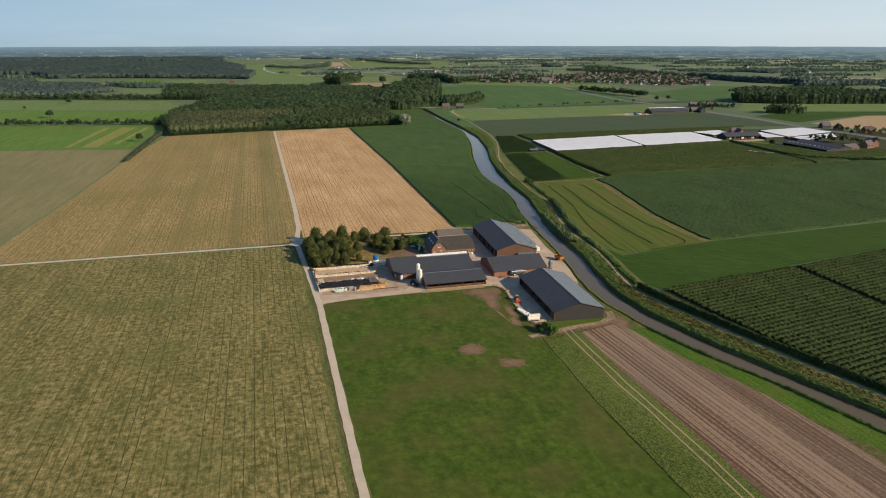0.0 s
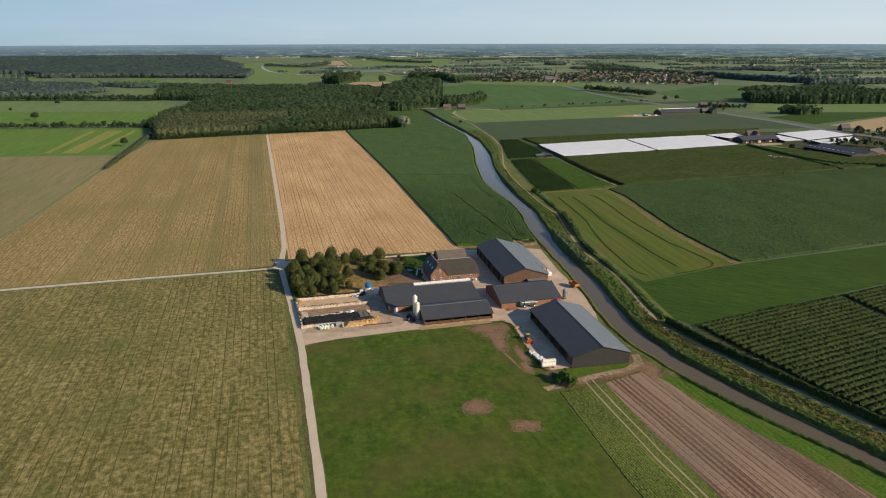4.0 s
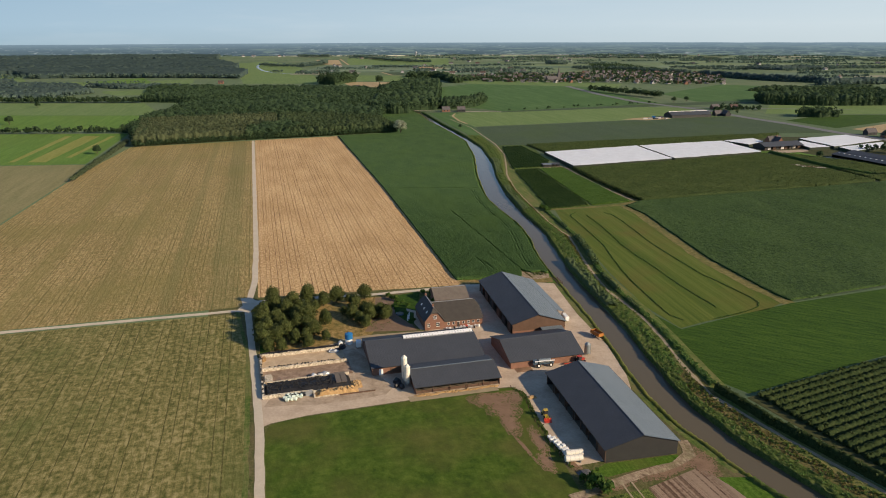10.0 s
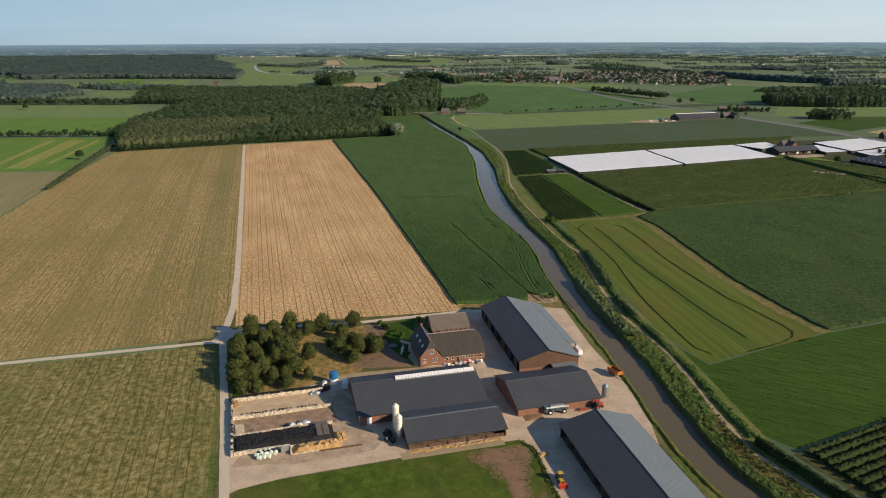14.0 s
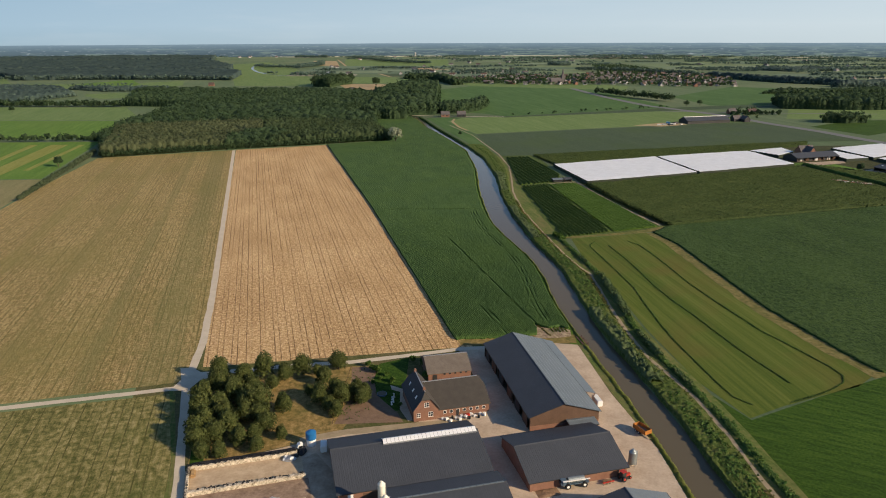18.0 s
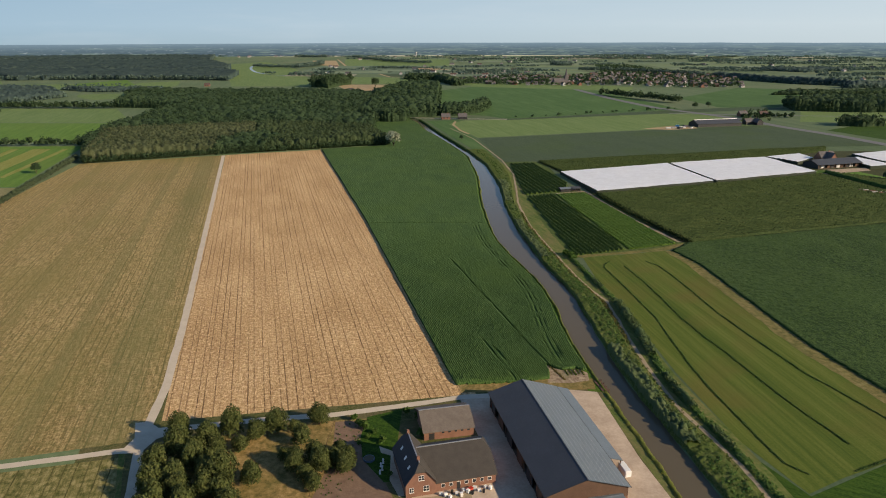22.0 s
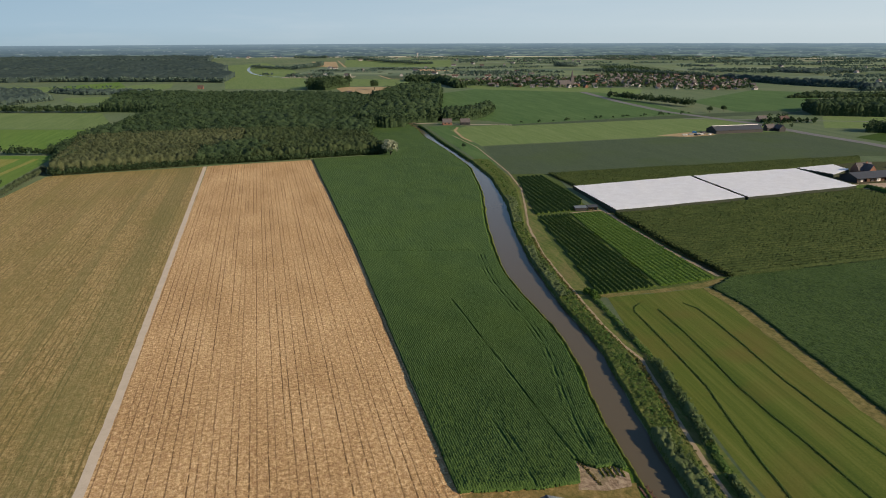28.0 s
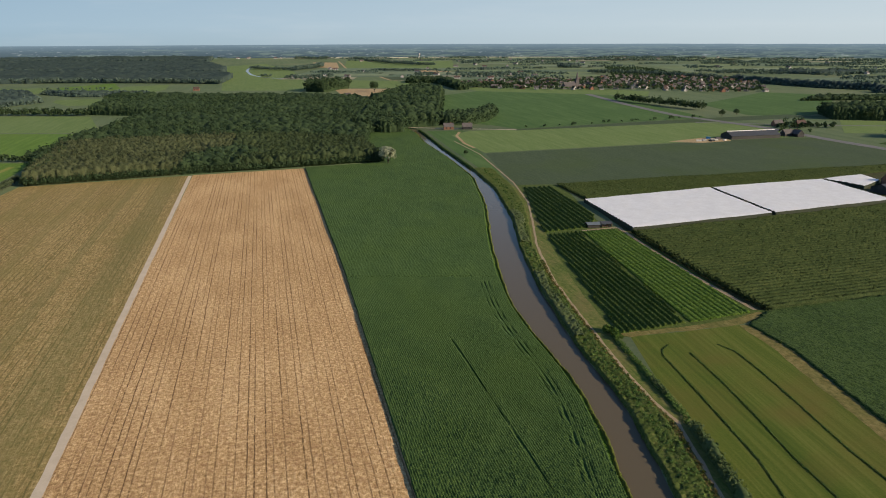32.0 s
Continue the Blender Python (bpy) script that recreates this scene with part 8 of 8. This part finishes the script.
wood("wood", [(-72, 2440), (6, 2428), (58, 2186), (78, 2200), (34, 2480), (-20, 2530), (-70, 2520)], 12, line_clouds, M_OAK, "a dark belt of trees before the village", 1.2, 1.8, skin=(13, 18, 6, 4, M_OAKSKIN))
wood("wood", [(-110, 1840), (-330, 1855), (-620, 1890), (-640, 1960), (-330, 1960), (-150, 1930)], 12, line_clouds, M_OAK, "the far side of the broadleaf wood", 1.1, 1.6, skin=(11, 15, 6, 4, M_OAKSKIN))
wood("wood", [(-1600, 1730), (-900, 1715), (-770, 1740), (-740, 1880), (-880, 2080), (-1070, 2110), (-1120, 2250), (-1600, 2420)], 17, line_clouds, M_HAZYLEAF, "a mixed wood among clearings", 1.0, 1.5, skin=(12, 14, 6, 3.8, M_HAZYSKIN))
wood("wood", [(-735, 2010), (-580, 2020), (-620, 2090), (-850, 2110), (-850, 2080)], 14, line_clouds, M_HAZYLEAF, "a strip of wood between clearings", 0.8, 1.2, skin=(11, 10, 5, 3.6, M_HAZYSKIN))
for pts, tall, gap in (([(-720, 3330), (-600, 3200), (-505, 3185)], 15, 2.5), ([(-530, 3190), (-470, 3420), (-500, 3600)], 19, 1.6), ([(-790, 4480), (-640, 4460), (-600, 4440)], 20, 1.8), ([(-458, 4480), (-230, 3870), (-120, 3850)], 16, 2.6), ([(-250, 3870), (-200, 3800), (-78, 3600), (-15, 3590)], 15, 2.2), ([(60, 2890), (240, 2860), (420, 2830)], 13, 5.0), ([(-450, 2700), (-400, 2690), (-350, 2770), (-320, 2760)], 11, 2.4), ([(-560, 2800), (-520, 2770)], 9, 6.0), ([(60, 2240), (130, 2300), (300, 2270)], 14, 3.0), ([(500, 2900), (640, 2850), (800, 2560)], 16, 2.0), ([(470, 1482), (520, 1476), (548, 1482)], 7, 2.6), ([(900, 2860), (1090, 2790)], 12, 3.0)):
    bushes("trees", pts, 22, tall, gap, M_HAZYLEAF if pts[0][1] > 2400 else M_OAK, "uneven row of dark trees in far fields", "trees", n=22, size=1.7, seed=int(90 + tall + pts[0][0] % 50), wide=tall * 0.42)
bushes("hedgerow", [(-925, 2215), (-840, 2235), (-760, 2240)], 8, 6, 9, M_HAZYLEAF, "row of small trees across a clearing", "hedgerow", n=14, size=1.4, seed=84, wide=3.5)
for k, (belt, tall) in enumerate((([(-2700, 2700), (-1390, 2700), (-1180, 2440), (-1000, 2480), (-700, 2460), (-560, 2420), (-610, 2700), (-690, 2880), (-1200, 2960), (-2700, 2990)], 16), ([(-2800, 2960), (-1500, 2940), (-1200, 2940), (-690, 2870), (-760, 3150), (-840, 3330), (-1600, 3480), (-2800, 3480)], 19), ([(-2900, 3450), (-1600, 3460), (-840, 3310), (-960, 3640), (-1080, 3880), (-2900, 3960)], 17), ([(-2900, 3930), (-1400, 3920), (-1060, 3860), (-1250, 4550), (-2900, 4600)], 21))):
    wood("wood", belt, 30, None, M_HAZYLEAF, "a great dark distant forest", skin=(17, tall, 4, 7.0, M_HAZYSKIN), seed=9 + k)
bushes("trees", [(-1700, 2448), (-1300, 2436), (-1000, 2474), (-700, 2454), (-560, 2416)], 12, 15, 3.6, M_HAZYLEAF, "leafy near edge of a great forest", "wood", n=26, size=1.5, seed=88, wide=5)
# distant field colours, with haze painted in as paler, greyer tones
hazed_fields = [field_mat("hazed_field", tuple(c * 0.85 for c in q), q, tuple(c * 1.15 for c in q), row=15, blotch=0.004, relief=0) for q in ((0.147, 0.201, 0.107), (0.189, 0.236, 0.137), (0.109, 0.159, 0.096), (0.159, 0.206, 0.101), (0.271, 0.260, 0.182), (0.127, 0.177, 0.111), (0.175, 0.222, 0.137))]
blocks = [(-620, 1400, 4150, 4750), (80, 700, 3350, 4300), (860, 2000, 2960, 4600), (1050, 2600, 2250, 2950), (1100, 2300, 1650, 2100), (-460, 330, 2620, 3300), (2000, 4200, 2300, 4700), (-1600, -620, 4600, 4780)]
r7 = random.Random(77)
for x0, x1, y0, y1 in blocks:
    y = y0
    while y < y1:
        dy = r7.uniform(60, 190)
        x = x0
        while x < x1:
            dx = r7.uniform(160, 460)
            k = r7.uniform(-0.1, 0.1)
            if r7.random() < 0.72:
                sheet("field", [(x, y), (x + dx * 0.97, y + k * 40), (x + dx * 0.95, min(y + dy * 0.94, 4790)), (x + 4, min(y + dy * 0.9, 4790))], hazed_fields[r7.randrange(7)], 0.3, "distant flat farm field")
            x += dx
        y += dy
lines = []
for x0, x1, y0, y1 in blocks:
    for k in range(int((x1 - x0) * (y1 - y0) / 30000)):
        cx, cy, ln = r7.uniform(x0, x1), r7.uniform(y0, y1), r7.uniform(40, 260)
        sl = r7.uniform(-0.12, 0.12)
        for i in range(int(ln / 7.5)):
            lines.append((cx + 7.5 * i + r7.uniform(-3, 3), cy + sl * 7.5 * i + r7.uniform(-5, 5)))
lines = np.array(lines)
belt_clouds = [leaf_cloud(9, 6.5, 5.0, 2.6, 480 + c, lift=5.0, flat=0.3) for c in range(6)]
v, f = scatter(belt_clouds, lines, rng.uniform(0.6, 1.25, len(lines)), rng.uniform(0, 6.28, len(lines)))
tagged(array_mesh("hedgerows", v, f, M_HAZYLEAF), "distant hedgerows and copses of a flat country", "hedgerow", kind="stuff")
kind_of = [cottage("distant_house", "pale distant farm building", 0, 0, 0, 18, 10, 4, 8, rm, M_FARWALL, "distant farm buildings") for rm in (M_REDTILE, M_GREYTILE)]
for k in range(90):
    x0, x1, y0, y1 = blocks[r7.randrange(len(blocks))]
    m = pose(r7.uniform(x0, x1), r7.uniform(y0, y1), 0, 0, 0, r7.uniform(0, 180))
    if k < 2:
        kind_of[k].matrix_basis = m
    else:
        copy_thing(kind_of[k % 2], m)
# water tower on the horizon
tower = tagged(empty("water_tower", -118, 4700), "white water tower on the horizon", "tower")
bm = bmesh.new()
tube(bm, (0, 0, 0), (0, 0, 16), 3.4, 3.4, 20)
part("shaft", bm, M_FARWALL, tower)
bm = bmesh.new()
tube(bm, (0, 0, 16), (0, 0, 26), 5.5, 5.5, 20)
part("tank", bm, M_FARWALL, tower)
# backdrop: the flat land and woods that lie beyond, self-lit, with haze painted in
M_HORIZON, nt, b = material("painted_hazy_distance", 1.0, 0, 0.0)
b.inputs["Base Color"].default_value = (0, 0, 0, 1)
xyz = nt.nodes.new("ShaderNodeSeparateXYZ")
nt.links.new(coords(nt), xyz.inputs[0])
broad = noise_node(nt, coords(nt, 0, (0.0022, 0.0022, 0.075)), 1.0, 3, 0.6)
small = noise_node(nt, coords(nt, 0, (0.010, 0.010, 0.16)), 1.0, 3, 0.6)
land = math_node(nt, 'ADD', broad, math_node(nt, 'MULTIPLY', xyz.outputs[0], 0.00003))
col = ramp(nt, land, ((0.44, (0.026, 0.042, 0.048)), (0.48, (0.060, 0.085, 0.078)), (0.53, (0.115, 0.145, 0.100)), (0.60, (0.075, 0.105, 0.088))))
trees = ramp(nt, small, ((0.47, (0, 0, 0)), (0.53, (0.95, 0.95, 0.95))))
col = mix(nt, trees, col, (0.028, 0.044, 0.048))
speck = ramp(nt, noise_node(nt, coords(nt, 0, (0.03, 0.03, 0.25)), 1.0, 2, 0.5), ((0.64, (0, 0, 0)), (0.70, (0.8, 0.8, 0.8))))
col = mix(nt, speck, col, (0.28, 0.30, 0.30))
# pale blue haze mixed into the glow, thicker towards the top
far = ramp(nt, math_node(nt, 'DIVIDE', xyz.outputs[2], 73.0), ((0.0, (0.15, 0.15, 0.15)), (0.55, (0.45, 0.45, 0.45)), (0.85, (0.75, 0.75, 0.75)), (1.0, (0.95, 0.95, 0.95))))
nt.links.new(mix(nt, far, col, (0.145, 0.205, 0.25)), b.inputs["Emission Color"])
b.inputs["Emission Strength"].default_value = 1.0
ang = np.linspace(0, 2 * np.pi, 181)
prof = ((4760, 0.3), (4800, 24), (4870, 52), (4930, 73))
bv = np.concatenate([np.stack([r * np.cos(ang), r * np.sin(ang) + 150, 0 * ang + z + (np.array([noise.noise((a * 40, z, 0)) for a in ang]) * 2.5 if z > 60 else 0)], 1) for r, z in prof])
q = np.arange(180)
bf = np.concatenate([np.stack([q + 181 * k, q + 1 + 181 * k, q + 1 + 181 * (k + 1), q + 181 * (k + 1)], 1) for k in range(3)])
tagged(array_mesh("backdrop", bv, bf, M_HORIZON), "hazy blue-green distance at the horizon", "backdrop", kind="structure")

# hazy sky low over the horizon
M_SKYBAND, nt, b = material("low_hazy_sky", 1.0, 0, 0.0)
b.inputs["Base Color"].default_value = (0, 0, 0, 1)
xyz = nt.nodes.new("ShaderNodeSeparateXYZ")
nt.links.new(coords(nt), xyz.inputs[0])
up = math_node(nt, 'DIVIDE', xyz.outputs[2], 520.0)
west = ramp(nt, up, ((0.10, (0.215, 0.305, 0.365)), (0.35, (0.235, 0.340, 0.425)), (1.0, (0.195, 0.305, 0.41))))
east = ramp(nt, up, ((0.10, (0.40, 0.455, 0.475)), (0.35, (0.425, 0.485, 0.51)), (1.0, (0.36, 0.44, 0.50))))
across = math_node(nt, 'MULTIPLY_ADD', xyz.outputs[0], 1 / 6200.0, 0.5)
haze = mix(nt, across, west, east)
streak = noise_node(nt, coords(nt, 0, (0.0008, 0.0008, 0.006)), 1.0, 4, 0.6)
haze = mix(nt, math_node(nt, 'MULTIPLY', ramp(nt, streak, ((0.5, (0, 0, 0)), (0.8, (1, 1, 1)))), 0.25), haze, (0.45, 0.49, 0.52))
nt.links.new(haze, b.inputs["Emission Color"])
b.inputs["Emission Strength"].default_value = 1.0
sv = np.concatenate([np.stack([r * np.cos(ang), r * np.sin(ang) + 150, 0 * ang + z], 1) for r, z in ((4935, 40), (4945, 300), (4940, 620))])
sf = np.concatenate([np.stack([q + 181 * k, q + 1 + 181 * k, q + 1 + 181 * (k + 1), q + 181 * (k + 1)], 1) for k in range(2)])
tagged(array_mesh("sky_backdrop", sv, sf, M_SKYBAND), "pale hazy sky low over the horizon", "sky", kind="structure")
